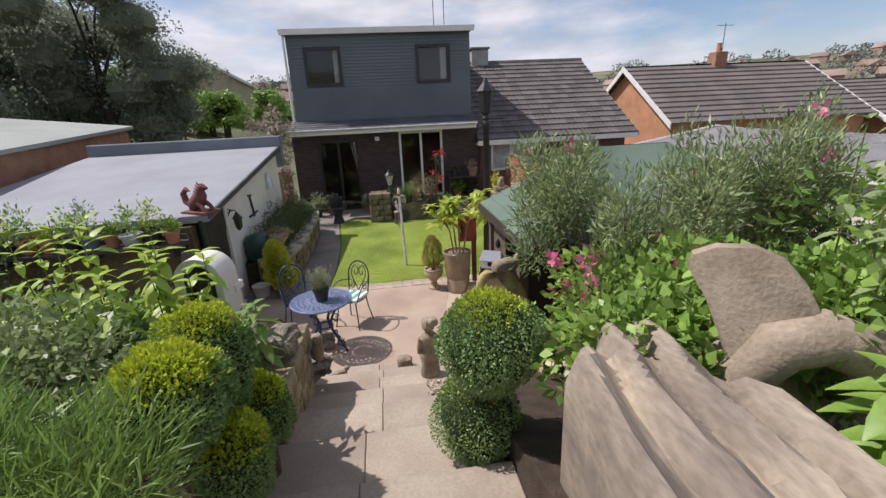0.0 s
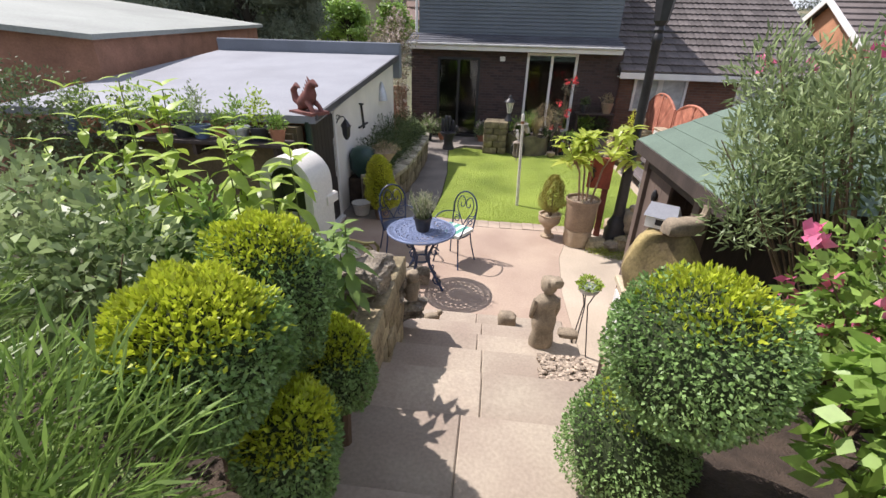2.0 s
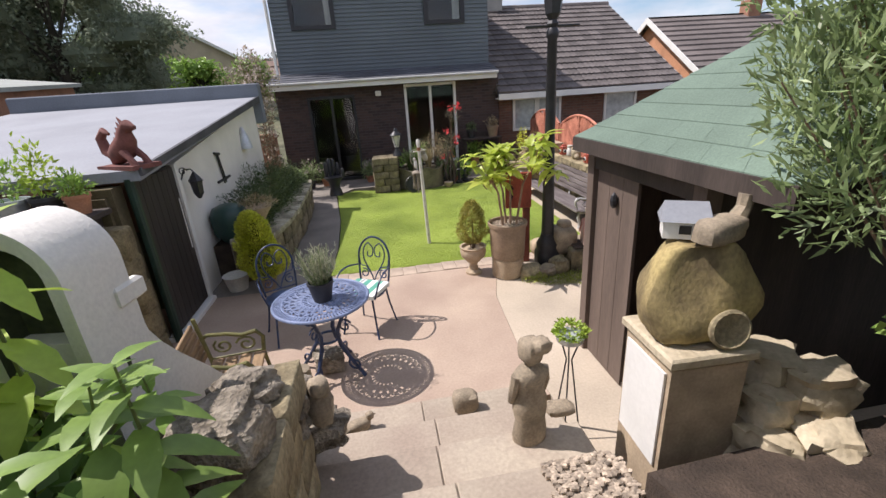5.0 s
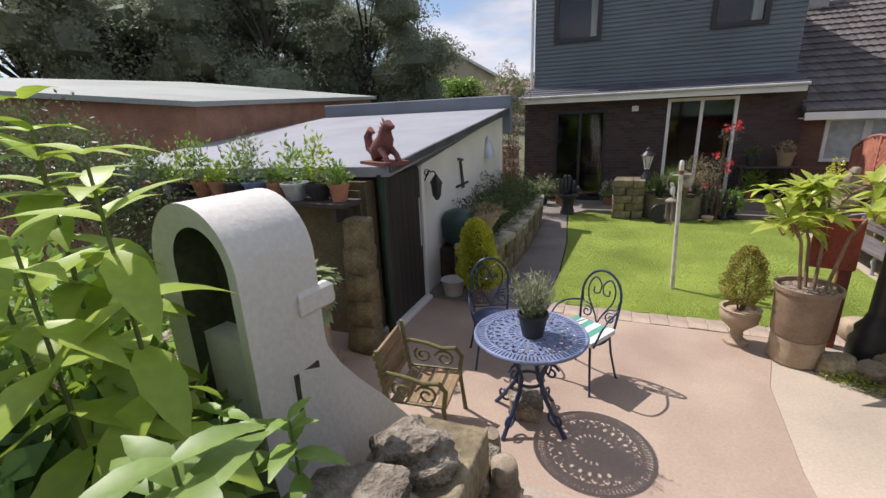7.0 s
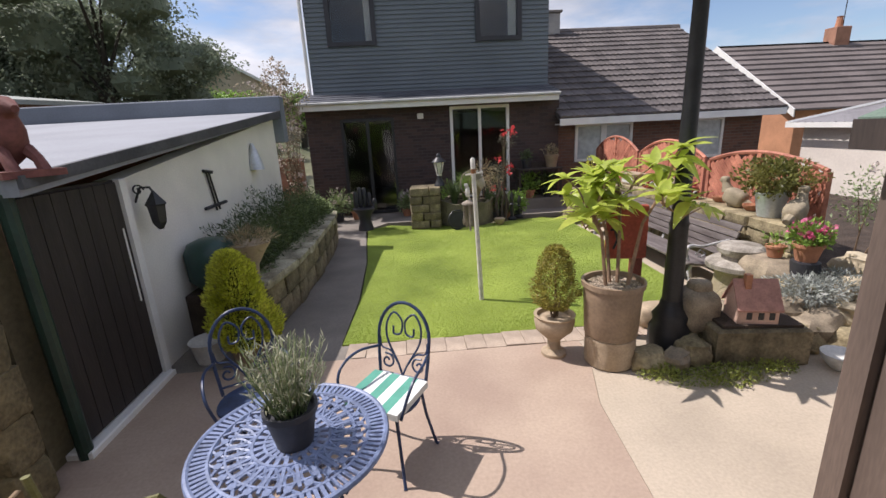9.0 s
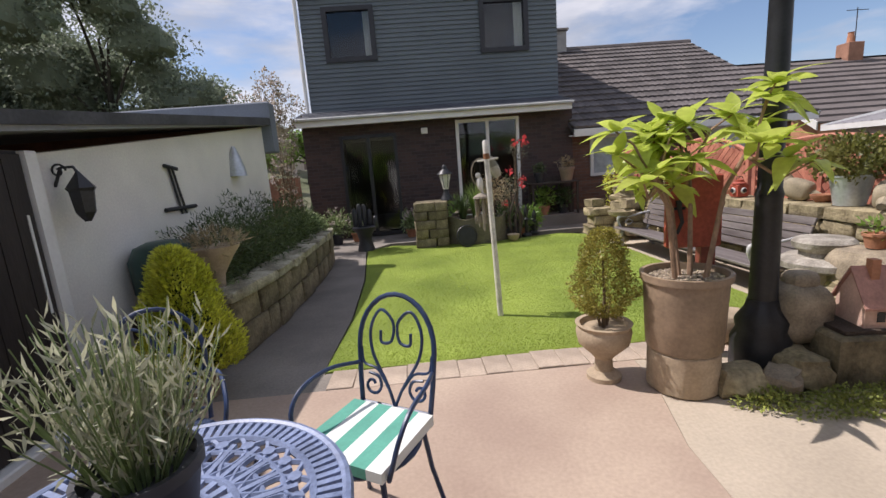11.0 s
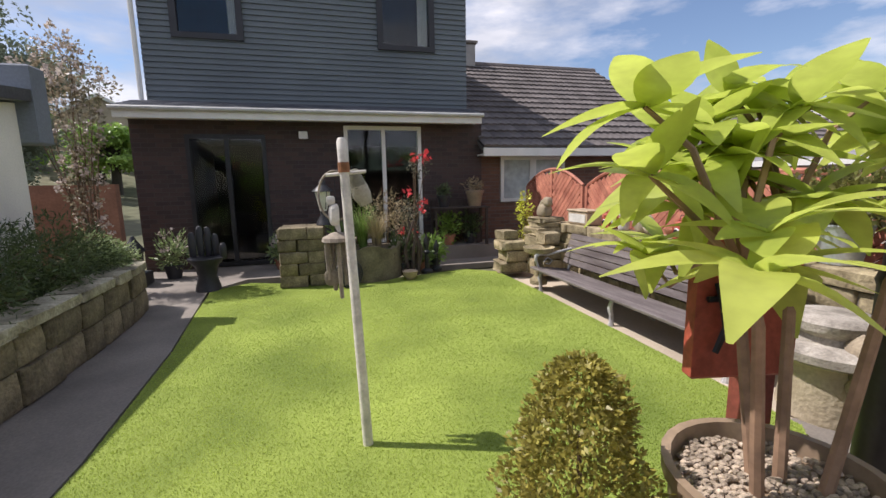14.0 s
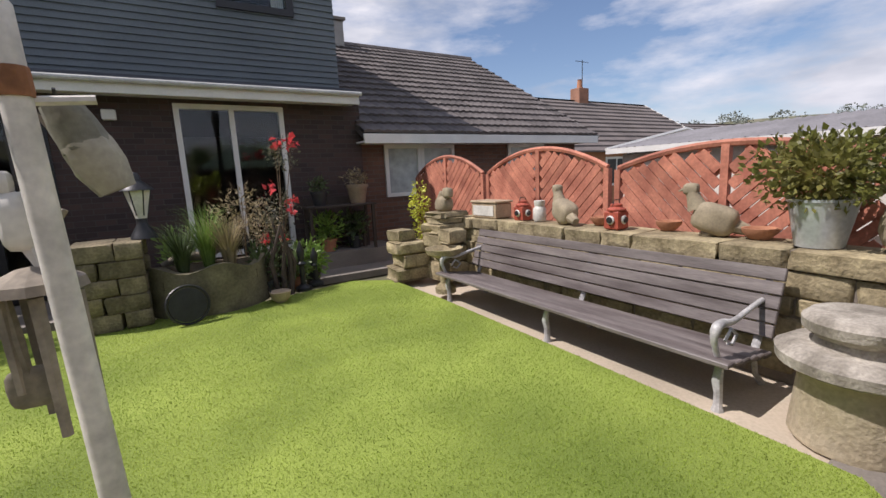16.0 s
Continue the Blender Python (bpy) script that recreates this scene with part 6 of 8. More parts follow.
# millstone pedestal at the bench's near end
M_MILL = mat("grey_lichened_millstone", (0.29, 0.255, 0.205), 0.9, 0.35, 7, 60, 0.7, second=(0.43, 0.39, 0.33), depth=0.008)
ms = thing("millstone_pedestal", pose(3.02, 7.9, -0.06) @ Matrix.Diagonal((0.9, 0.9, 1.0, 1)), "round stone pedestal topped with two worn millstones", "pedestal")
part("drum", Geo().lathe([(0.27, 0), (0.28, 0.03), (0.25, 0.3), (0.27, 0.36)], 24, None, 0.04), M_STONE_PALE, ms, smooth=True)
part("lower_stone", Geo().lathe([(0.27, 0.36), (0.36, 0.40), (0.37, 0.45), (0.30, 0.49), (0.001, 0.49)], 28, None, 0.04), M_MILL, ms, smooth=True)
part("upper_stone", Geo().lathe([(0.2, 0.49), (0.19, 0.53), (0.25, 0.57), (0.26, 0.62), (0.22, 0.65), (0.001, 0.64)], 26, None, 0.04), M_MILL, ms, smooth=True)

# ---------------------------------------------------------------- rockery corner
for k, (x, y, z, s) in enumerate(((1.28, 6.62, 0.08, 0.14), (1.5, 6.56, 0.08, 0.13), (1.68, 6.66, 0.1, 0.17), (2.2, 6.9, 0.14, 0.3), (2.65, 6.72, 0.12, 0.2), (2.85, 6.8, 0.15, 0.26), (3.17, 7.26, 0.22, 0.34), (3.08, 7.52, 0.38, 0.29), (3.1, 7.5, 0.15, 0.3), (3.5, 6.75, 0.15, 0.28), (2.95, 6.62, 0.1, 0.16), (2.7, 7.0, 0.25, 0.22), (2.5, 7.1, 0.2, 0.26), (3.45, 7.2, 0.3, 0.26), (3.3, 6.6, 0.12, 0.22))):
    solid("rockery_stone", Geo().rock((0, 0, 0), (s, s * 0.75, s * 0.62), k + 80, 14, 0.35), M_STATUE if k % 2 else M_STONE, "rough lichened rockery stone", "rock", group="rockery stones", smooth=True, at=pose(x, y, z, 0, 0, 40 * k))
pig = solid("stone_ball", Geo().rock((0, 0, 0.16), (0.17, 0.16, 0.2), 95, 14, 0.1).rock((0.0, -0.02, 0.37), (0.09, 0.08, 0.06), 96, 10, 0.1), M_STATUE, "rounded dark stone ornament beside the lamp post", "ornament", smooth=True, at=pose(1.82, 6.86, 0.22))
trough = thing("trough_planter", pose(2.18, 6.66, 0.02, 0, 0, -8), "low rectangular stone trough in the rockery", "planter")
part("body", Geo().box(-0.36, 0.36, -0.19, 0.19, -0.02, 0.30, b=0.02), M_STONE_BED, trough)
part("soil", Geo().box(-0.31, 0.31, -0.15, 0.15, 0.302, 0.325), M_EARTH, trough)
mh = thing("terracotta_house", pose(2.16, 6.66, 0.345, 0, 0, -13) @ Matrix.Diagonal((0.88, 1.0, 0.98, 1)), "terracotta model house with pitched roof on the trough", "ornament")
part("wall", Geo().box(-0.17, 0.17, -0.12, 0.12, 0, 0.15).add([(-0.17, -0.12, 0.15), (-0.17, 0.12, 0.15), (-0.17, 0, 0.33), (0.17, -0.12, 0.15), (0.17, 0.12, 0.15), (0.17, 0, 0.33)], [(0, 2, 1), (3, 4, 5), (0, 3, 5, 2), (1, 2, 5, 4)]), mat("pink_terracotta", (0.60, 0.40, 0.31), 0.85, 0.15, 6, 60, 0.3), mh)
for s in (-1, 1):
    part("roof", Geo().add([(-0.19, s * 0.145, 0.13), (0.19, s * 0.145, 0.13), (0.19, 0, 0.355), (-0.19, 0, 0.355), (-0.19, s * 0.145, 0.115), (0.19, s * 0.145, 0.115), (0.19, 0, 0.335), (-0.19, 0, 0.335)], [(0, 1, 2, 3), (7, 6, 5, 4), (0, 4, 5, 1), (1, 5, 6, 2), (3, 2, 6, 7), (0, 3, 7, 4)]), mat("clay_roof", (0.42, 0.22, 0.17), 0.85, 0.2, 12, 60, 0.4), mh)
for x in (-0.1, 0.0, 0.09):
    part("window", Geo().box(x, x + 0.045, -0.126, -0.121, 0.04, 0.1), M_BLACK, mh)
part("chimney", Geo().box(-0.1, -0.05, -0.05, 0.0, 0.27, 0.40), M_TERRA, mh)
tagged(bush("lime_sedum", (1.75, 6.36, 0.0), [(0, 0, 0.03, 0.35, 0.14, 0.05), (0.45, 0.08, 0.03, 0.22, 0.1, 0.05), (-0.4, 0.1, 0.03, 0.2, 0.1, 0.06)], mat("moss_leaf", (0.27, 0.30, 0.06), 0.7, 0.2, 3, 30, 0, per_island=0.3), "low mossy mat at the foot of the rockery", "plant", (0.022, 0.012), 3500, 31, False), kind="stuff")
solid("white_bowl", Geo().lathe([(0.06, 0), (0.13, 0.08), (0.14, 0.13), (0.12, 0.13), (0.001, 0.08)], 16), M_WHITE_POT, "small white bowl beside the trough", "bowl", smooth=True, at=pose(2.72, 6.36, 0.0))
bush("silver_alpine", (2.95, 6.95, 0.3), [(0, 0, 0.12, 0.3, 0.22, 0.12), (0.4, 0.1, 0.12, 0.22, 0.2, 0.12)], leaf_mat("silver_leaf", (0.34, 0.37, 0.33), (0.5, 0.52, 0.48)), "silvery cushion plants over the rockery", "plant", (0.05, 0.012), 3500, 32, False)

# red board on a post
rb = thing("red_post_box", pose(1.28, 7.12, 0, 0, 0, -12), "red-painted wooden board with an iron knocker on a post", "post")
part("post", Geo().box(0.07, 0.16, 0.0, 0.09, 0, 1.2, b=0.01), mat("dark_red_post", (0.2, 0.05, 0.035), 0.6, 0.3, 5, 40, 0.25), rb)
part("board", Geo().box(-0.17, 0.17, -0.05, -0.004, 0.80, 1.28, b=0.012), M_RED_PAINT, rb)
part("knocker", Geo().tube([(-0.1, -0.06, 1.12), (-0.1, -0.08, 1.06), (-0.08, -0.07, 0.98), (-0.11, -0.07, 0.9)], [0.02, 0.014, 0.012, 0.01], 6).tube([(-0.14, -0.06, 1.07), (-0.06, -0.06, 1.07)], 0.01, 5), M_BLACK, rb)
solid("stone_block", Geo().rock((0, 0, 0.1), (0.2, 0.14, 0.12), 99, 12, 0.12), M_POT_STONE, "pale stone block at the lawn corner", "stone", smooth=True, at=pose(1.75, 7.35, 0.0))

# pots on the return wall
def flower_pot(at, r, h, pmat, lmat, label, leaf=(0.05, 0.025), count=700, spread=(1.2, 1.2, 0.9), seed=1, flowers=None, group=""):
    p = thing("potted_plant", at, label, "potted plant", group)
    part("pot", Geo().lathe([(r * 0.68, 0), (r * 0.95, h * 0.82), (r * 1.04, h * 0.82), (r * 1.04, h), (r * 0.9, h), (r * 0.85, h * 0.85), (0.001, h * 0.85)], 16), pmat, p, smooth=True)
    rg = np.random.default_rng(seed)
    P, D = ball_points(rg, count, (r * spread[0], r * spread[1], r * spread[2]), 0.3, shell=0.8)
    part("foliage", quads_mesh("foliage", leaves(rg, P + np.array((0, 0, h + r * spread[2] * 0.7)), D + np.array((0, 0, 0.6)), leaf[0], leaf[1], 0.6)), lmat, p)
    if flowers:
        P, D = ball_points(rg, 60, (r * spread[0], r * spread[1], r * spread[2]), 0.3, shell=0.1)
        P = P[D[:, 2] > 0.1]
        P = np.repeat(P, 6, axis=0) + rg.normal(0, 0.012, (len(P) * 6, 3))
        part("blossom", quads_mesh("blossom", leaves(rg, P + np.array((0, 0, h + r * spread[2] * 0.75)), rg.normal(0, 1, P.shape), 0.04, 0.03, 0.5)), flowers, p)
    return p


solid("dark_pot", Geo().lathe([(0.1, 0), (0.13, 0.02), (0.12, 0.16), (0.09, 0.17)], 18), M_BLACK_POT, "dark upturned pot carrying a flower pot", "pot", smooth=True, at=pose(3.17, 7.26, 0.42))
flower_pot(pose(3.17, 7.26, 0.59), 0.125, 0.17, M_TERRA, L_GREEN, "magenta flowers in a terracotta pot", seed=41, flowers=L_PINK, group="pots on the wall")
flower_pot(pose(3.08, 7.52, 0.56), 0.09, 0.12, M_TERRA, L_GREEN, "small green plant in a terracotta pot", seed=42, count=60, group="pots on the wall")
flower_pot(pose(4.15, 7.2, 0.72), 0.12, 0.16, M_TERRA, L_GREY, "trailing plant in a terracotta pot", seed=43, group="pots on the wall")
flower_pot(pose(4.6, 7.0, 0.72), 0.14, 0.2, M_RED_PAINT, L_GREEN, "leafy plant in a red pot", seed=44, group="pots on the wall")
lantern(pose(4.35, 7.08, 0.72), "small red bullseye signal lantern on the wall")

for k, (x, y, z, c) in enumerate(((3.42, 6.98, 0.34, 0.2), (3.75, 6.85, 0.3, 0.22), (3.62, 7.12, 0.52, 0.17), (4.05, 6.8, 0.26, 0.22), (3.25, 6.82, 0.2, 0.17), (4.4, 6.7, 0.24, 0.2))):
    solid("lichened_rock", Geo().rock((0, 0, 0), (c, c * 0.8, c * 0.75), k + 190, 20, 0.6), M_STONE_PALE, "pale lichened rock piled before the wall", "rock", group="pale rocks of the rockery", smooth=True, at=pose(x, y, z, 0, 0, 55 * k))
bush("white_flower_stems", (4.2, 7.75, 0.3), [(0, 0, 0.75, 0.22, 0.2, 0.3), (0.3, -0.15, 0.6, 0.2, 0.2, 0.25)], L_GREY, "airy stems with pale pink flowers behind the wall", "plant", (0.05, 0.018), 700, 38, flowers=(L_WHITEF, 26, 0.035))
flower_pot(pose(5.05, 6.85, 0.72), 0.11, 0.15, M_TERRA, L_LIME, "small lime-leaved plant in a terracotta pot", seed=47, count=200, group="pots on the wall")
# ---------------------------------------------------------------- washing pole with hanging ornaments
pole = thing("clothes_pole", pose(0.17, 8.32, 0, 0, -2.0, 0), "leaning peeling white wooden clothes pole in the lawn", "pole")
part("shaft", Geo().lathe([(0.028, -0.1), (0.027, 0.3), (0.025, 0.9), (0.024, 1.5), (0.026, 1.52), (0.026, 1.65), (0.016, 1.67)], 12, None, 0.05), M_PEEL, pole, smooth=True)
part("cross_peg", Geo().tube([(-0.09, 0.0, 1.49), (0.11, 0.02, 1.5)], 0.009, 7), M_PEEL, pole)
part("rusty_band", Geo().lathe([(0.028, 1.5), (0.029, 1.51), (0.029, 1.54), (0.028, 1.55)], 12), mat("rust", (0.28, 0.12, 0.05), 0.85, 0.3, 20, 60, 0.3), pole)
ch = thing("wind_chime", pose(0.13, 8.43, 0), "driftwood wind chime with a hanging bird and trowel", "wind chime")
part("hoop", Geo().tube([(-0.06 + 0.085 * math.cos(a * 0.2), 0, 1.38 + 0.13 * math.sin(a * 0.2)) for a in range(3, 29)], 0.006, 6), M_DRIFT, ch)
part("line", Geo().tube([(-0.06, 0, 1.49), (-0.06, 0, 1.15)], 0.003, 4), M_BLACK, ch)
part("roof_piece", Geo().lathe([(0.001, 1.13), (0.085, 1.14), (0.08, 1.16), (0.03, 1.185), (0.001, 1.19)], 12, pose(-0.06, 0, 0)), M_DRIFT, ch)
for k, (x, y, l) in enumerate(((-0.12, 0, 0.2), (-0.09, 0.04, 0.27), (-0.06, -0.03, 0.3), (-0.03, 0.03, 0.24), (0.0, 0.0, 0.32))):
    part("chime_stick", Geo().tube([(x, y, 1.13), (x + 0.006, y, 1.13 - l)], [0.014, 0.011], 6), M_DRIFT, ch)
part("bird", Geo().rock((-0.07, 0, 1.28), (0.028, 0.035, 0.06), 5, 10, 0.1).rock((-0.085, 0, 1.355), (0.024, 0.026, 0.025), 6, 8, 0.05).tube([(-0.06, 0, 1.23), (-0.045, 0, 1.17)], [0.016, 0.007], 6), M_WHITE_POT, ch, smooth=True)
part("trowel", Geo().rock((-0.1, 0, 0.94), (0.04, 0.008, 0.045), 7, 12, 0.05).tube([(-0.1, 0, 0.97), (-0.105, 0, 1.04), (-0.11, 0, 1.14)], [0.008, 0.012, 0.008], 6), mat("rusty_steel", (0.2, 0.17, 0.12), 0.7, 0.3, 14, 60, 0.3), ch, smooth=True)
sk = thing("sun_hat", pose(0.195, 8.41, 0), "grey-green cloth sun hat hanging from the pole", "hat")
tilt = pose(0, 0, 1.42, 0, -22, 0)
part("crown", Geo().lathe([(0.045, 0.0), (0.044, 0.05), (0.03, 0.095), (0.001, 0.105)], 16, tilt, 0.25), M_FABRIC, sk, smooth=True)
part("brim", Geo().lathe([(0.044, 0.012), (0.047, 0.0), (0.05, -0.04), (0.03, -0.095), (0.024, -0.06), (0.03, 0.0)], 16, tilt, 0.35), mat("buff_cloth", (0.36, 0.33, 0.25), 0.9, 0.2, 6, 70, 0.3), sk, smooth=True)
part("cord", Geo().tube([(-0.04, 0, 1.5), (-0.035, -0.02, 1.53)], 0.004, 4), M_BLACK, sk)

# ---------------------------------------------------------------- planter group before the house
wl_ = thing("corner_planter", pose(-0.32, 12.62, 0), "square dry-stone planter before the house", "planter")
rng = random.Random(77)
for r in range(5):
    for i, (x, y, w) in enumerate(((-0.16, -0.14, 0.16), (0.15, -0.14, 0.15), (-0.14, 0.14, 0.14), (0.16, 0.14, 0.16))):
        w += 0.035 * (-1) ** (r + i)
        part("stone", Geo().rock((0, 0, 0), (w, 0.15, 0.086), rng.random() * 40, 14, 0.12, None, 0.18), M_STONE_BED, wl_, at=pose(x + 0.035 * (-1) ** (r + i) * (1 if x < 0 else -1), y, 0.085 + 0.17 * r, 0, 0, rng.uniform(-3, 3)), smooth=True)
ct = thing("curved_trough", pose(0.55, 12.75, 0), "long curved stone trough planted with strappy leaves", "planter")
g = Geo()
n = 14
for k in range(n + 1):
    a = math.pi * (1.12 + 0.76 * k / n)
    for r in (0.62, 0.54):
        for z in (0.0, 0.5 + 0.04 * math.sin(k)):
            g.v.append((r * 1.05 * math.cos(a), 0.62 * math.sin(a) * (r / 0.62) + 0.15, z))
for k in range(n):
    a, b = 4 * k, 4 * k + 4
    g.f += [(a, b, b + 1, a + 1), (a + 1, b + 1, b + 3, a + 3), (a + 3, b + 3, b + 2, a + 2)]
part("shell", g, mat("mossy_stone", (0.15, 0.13, 0.08), 0.9, 0.35, 4, 40, 0.5), ct, smooth=True)
part("back", Geo().box(-0.6, 0.6, 0.0, 0.08, 0, 0.5), M_STATUE, ct)
part("soil", Geo().box(-0.45, 0.45, -0.3, 0.0, 0.3, 0.4), M_EARTH, ct)
solid("cart_wheel_rim", Geo().tube([(0.19 * math.cos(0.2618 * k), 0, 0.2 + 0.19 * math.sin(0.2618 * k)) for k in range(24)], 0.014, 6, closed=True).lathe([(0.17, -0.005), (0.17, 0.005)], 20, pose(0, 0, 0.2, 90, 0, 0)), M_BLACK, "dark round iron lid leaning on the trough", "lid", at=pose(0.3, 12.08, 0, -8, 0, 12))
for k, (x, y, z, h, m_, seed) in enumerate(((0.55, 12.65, 0.4, 1.3, L_FEATHER, 1), (0.75, 12.55, 0.4, 1.15, L_DRY, 2), (0.3, 12.6, 0.4, 1.0, L_BED, 3))):
    rg = np.random.default_rng(seed)
    n = 190
    a = rg.uniform(0, 6.28, n)
    q = []
    for i in range(n):
        l = h * rg.uniform(0.6, 1.1)
        o = rg.uniform(0.15, 0.45)
        base = np.array((0.04 * math.cos(a[i]), 0.04 * math.sin(a[i]), 0))
        side = np.array((-math.sin(a[i]), math.cos(a[i]), 0)) * 0.008
        prev = base
        for t in (0.35, 0.7, 1.0):
            p = base + np.array((math.cos(a[i]) * o * t * t, math.sin(a[i]) * o * t * t, l * t * (1 - 0.45 * t)))
            w0, w1 = 1 - (t - 0.33), 1.02 - t
            q.append([prev - side * w0, prev + side * w0, p + side * w1, p - side * w1])
            prev = p
    ob = thing("strappy_plant", pose(x, y, z), "clump of arching strap leaves in the trough" if k == 0 else "clump of dry buff strap leaves in the trough", "plant")
    part("foliage", quads_mesh("foliage", np.array(q)), m_, ob)


drift = thing("driftwood_sculpture", pose(1.28, 12.62, 0.0), "dark twisted driftwood standing among the pots", "sculpture")
M_DARK_DRIFT = mat("dark_driftwood", (0.07, 0.05, 0.04), 0.85, 0.35, 6, 40, 0.5)
rg = np.random.default_rng(140)
for k in range(9):
    a = rg.uniform(0, 6.28)
    r = rg.uniform(0.1, 0.3)
    h = rg.uniform(0.5, 1.0)
    part("branch", Geo().tube([(0.1 * math.cos(a), 0.08 * math.sin(a), 0), (r * math.cos(a), r * 0.6 * math.sin(a), h * 0.5), (r * 0.5 * math.cos(a + 0.8), 0.1 * math.sin(a), h)], [0.035, 0.026, 0.012], 7), M_DARK_DRIFT, drift, smooth=True)
solid("driftwood_log", Geo().tube([(-0.3, 0, 0.0), (-0.1, 0.02, 0.07), (0.12, 0, 0.05), (0.34, 0.03, 0.12)], [0.03, 0.055, 0.05, 0.02], 9).tube([(0.1, 0, 0.06), (0.2, 0, 0.2)], [0.03, 0.012], 6), M_DRIFT, "weathered driftwood log lying across the trough", "driftwood", smooth=True, at=pose(0.4, 12.78, 0.52))
bk2 = thing("wire_basket", pose(1.2, 12.32, 0), "small pale hanging basket set down by the trough", "basket")
part("bowl", Geo().lathe([(0.05, 0), (0.1, 0.05), (0.12, 0.13), (0.1, 0.13), (0.001, 0.08)], 14), M_POT_STONE, bk2, smooth=True)
part("handle", Geo().tube([(-0.11, 0, 0.12), (-0.08, 0, 0.24), (0, 0, 0.34), (0.08, 0, 0.24), (0.11, 0, 0.12)], 0.006, 5), M_BLACK, bk2)
for x, y, h in ((1.55, 12.7, 0.62), (1.75, 12.85, 0.5), (0.98, 12.9, 0.8)):
    solid("iron_finial", Geo().lathe([(0.1, 0), (0.1, 0.04), (0.035, 0.08), (0.03, h * 0.5), (0.06, h * 0.55), (0.03, h * 0.6), (0.05, h * 0.8), (0.01, h)], 12), M_BLACK, "dark iron garden finial among the pots", "ornament", group="iron finials", smooth=True, at=pose(x, y, 0))


def stone_lantern(at):
    l = thing("pedestal_lamp", at, "black and white glazed pedestal lantern among the planters", "lantern")
    part("foot", Geo().lathe([(0.12, 0), (0.1, 0.05), (0.05, 0.14), (0.05, 0.2)], 12), M_BLACK, l, smooth=True)
    part("cage", Geo().lathe([(0.05, 0.2), (0.06, 0.24), (0.11, 0.46), (0.11, 0.48)], 6), M_WHITE_POT, l, "pale frosted glass body")
    for k in range(6):
        a = math.pi / 3 * k
        part("cage_bar", Geo().tube([(0.062 * math.cos(a), 0.062 * math.sin(a), 0.23), (0.114 * math.cos(a), 0.114 * math.sin(a), 0.48)], 0.006, 5), M_BLACK, l)
    part("hood", Geo().lathe([(0.15, 0.48), (0.14, 0.5), (0.05, 0.58), (0.05, 0.62), (0.02, 0.66)], 12), M_BLACK, l, smooth=True)
    return l


stone_lantern(pose(0.0, 12.6, 0.855))
hc = solid("hand_chair", Geo().lathe([(0.001, 0), (0.17, 0), (0.16, 0.05), (0.12, 0.2), (0.15, 0.34), (0.22, 0.42), (0.24, 0.46), (0.2, 0.47), (0.001, 0.44)], 20).rock((-0.15, 0.12, 0.62), (0.05, 0.05, 0.2), 1, 10, 0.05).rock((-0.05, 0.16, 0.66), (0.05, 0.05, 0.24), 2, 10, 0.05).rock((0.05, 0.16, 0.65), (0.05, 0.05, 0.23), 3, 10, 0.05).rock((0.14, 0.12, 0.6), (0.048, 0.05, 0.18), 4, 10, 0.05).rock((0.22, -0.06, 0.54), (0.045, 0.045, 0.12), 5, 10, 0.05), M_BLACK_POT, "black sculpted bowl chair on the path by the lawn", "chair", smooth=True, at=pose(-1.62, 12.65, 0, 0, 0, 15))
bush("red_fuchsia", (1.42, 13.2, 0.0), [(0, 0, 1.0, 0.25, 0.2, 0.3), (0.15, 0, 1.72, 0.2, 0.15, 0.2), (-0.1, 0.1, 0.6, 0.25, 0.2, 0.25)], leaf_mat("dusky_leaf", (0.10, 0.12, 0.06), (0.24, 0.22, 0.16)), "sparse shrub with red flowers before the sliding door", "shrub", (0.05, 0.02), 700, 33, flowers=(L_REDF, 9, 0.085))
bush("dry_climber", (0.95, 12.85, 0.3), [(0, 0, 0.7, 0.3, 0.2, 0.35), (0.25, 0.1, 0.5, 0.2, 0.2, 0.3)], L_DRY, "tangle of dry stems and buff leaves in the planter", "plant", (0.06, 0.015), 700, 34)
for k, (x, y, s) in enumerate(((1.15, 12.72, 1.0), (1.5, 12.9, 0.8), (1.75, 13.0, 0.9), (-1.95, 13.9, 1.0), (-2.35, 13.7, 1.1), (2.3, 14.0, 1.0), (2.75, 14.05, 1.0), (-0.75, 13.9, 0.9), (0.3, 13.6, 1.2))):
    zb = 0.24 if x > 0.8 and y > 13.75 else 0.0
    flower_pot(pose(x, y, zb), 0.13 * s, 0.2 * s, M_TERRA if k % 2 else M_BLACK_POT, (L_DARK, L_GREY, L_GREEN)[k % 3], "potted plant standing before the house", flowers=L_WHITEF if k in (3, 4, 7) else None, seed=60 + k, count=420, spread=(1.4, 1.4, 1.9), leaf=(0.09, 0.03), group="pots before the house")
gt = thing("garden_bench_seat", pose(2.5, 14.2, 0.24), "dark slatted bench against the house wall", "bench")
part("seat", Geo().box(-0.45, 0.45, -0.2, 0.18, 0.40, 0.44, b=0.008), M_WOOD_DARK, gt)
part("backrest", Geo().box(-0.45, 0.45, 0.15, 0.19, 0.5, 0.85, b=0.008), M_WOOD_DARK, gt)
for x in (-0.42, 0.42):
    part("leg", Geo().box(x - 0.025, x + 0.025, -0.18, -0.13, 0, 0.4), M_WOOD_DARK, gt)
    part("leg", Geo().box(x - 0.025, x + 0.025, 0.14, 0.19, 0, 0.5), M_WOOD_DARK, gt)
pt = thing("potting_table", pose(2.5, 13.98, 0.24), "dark slatted table with pots under the eave", "table")
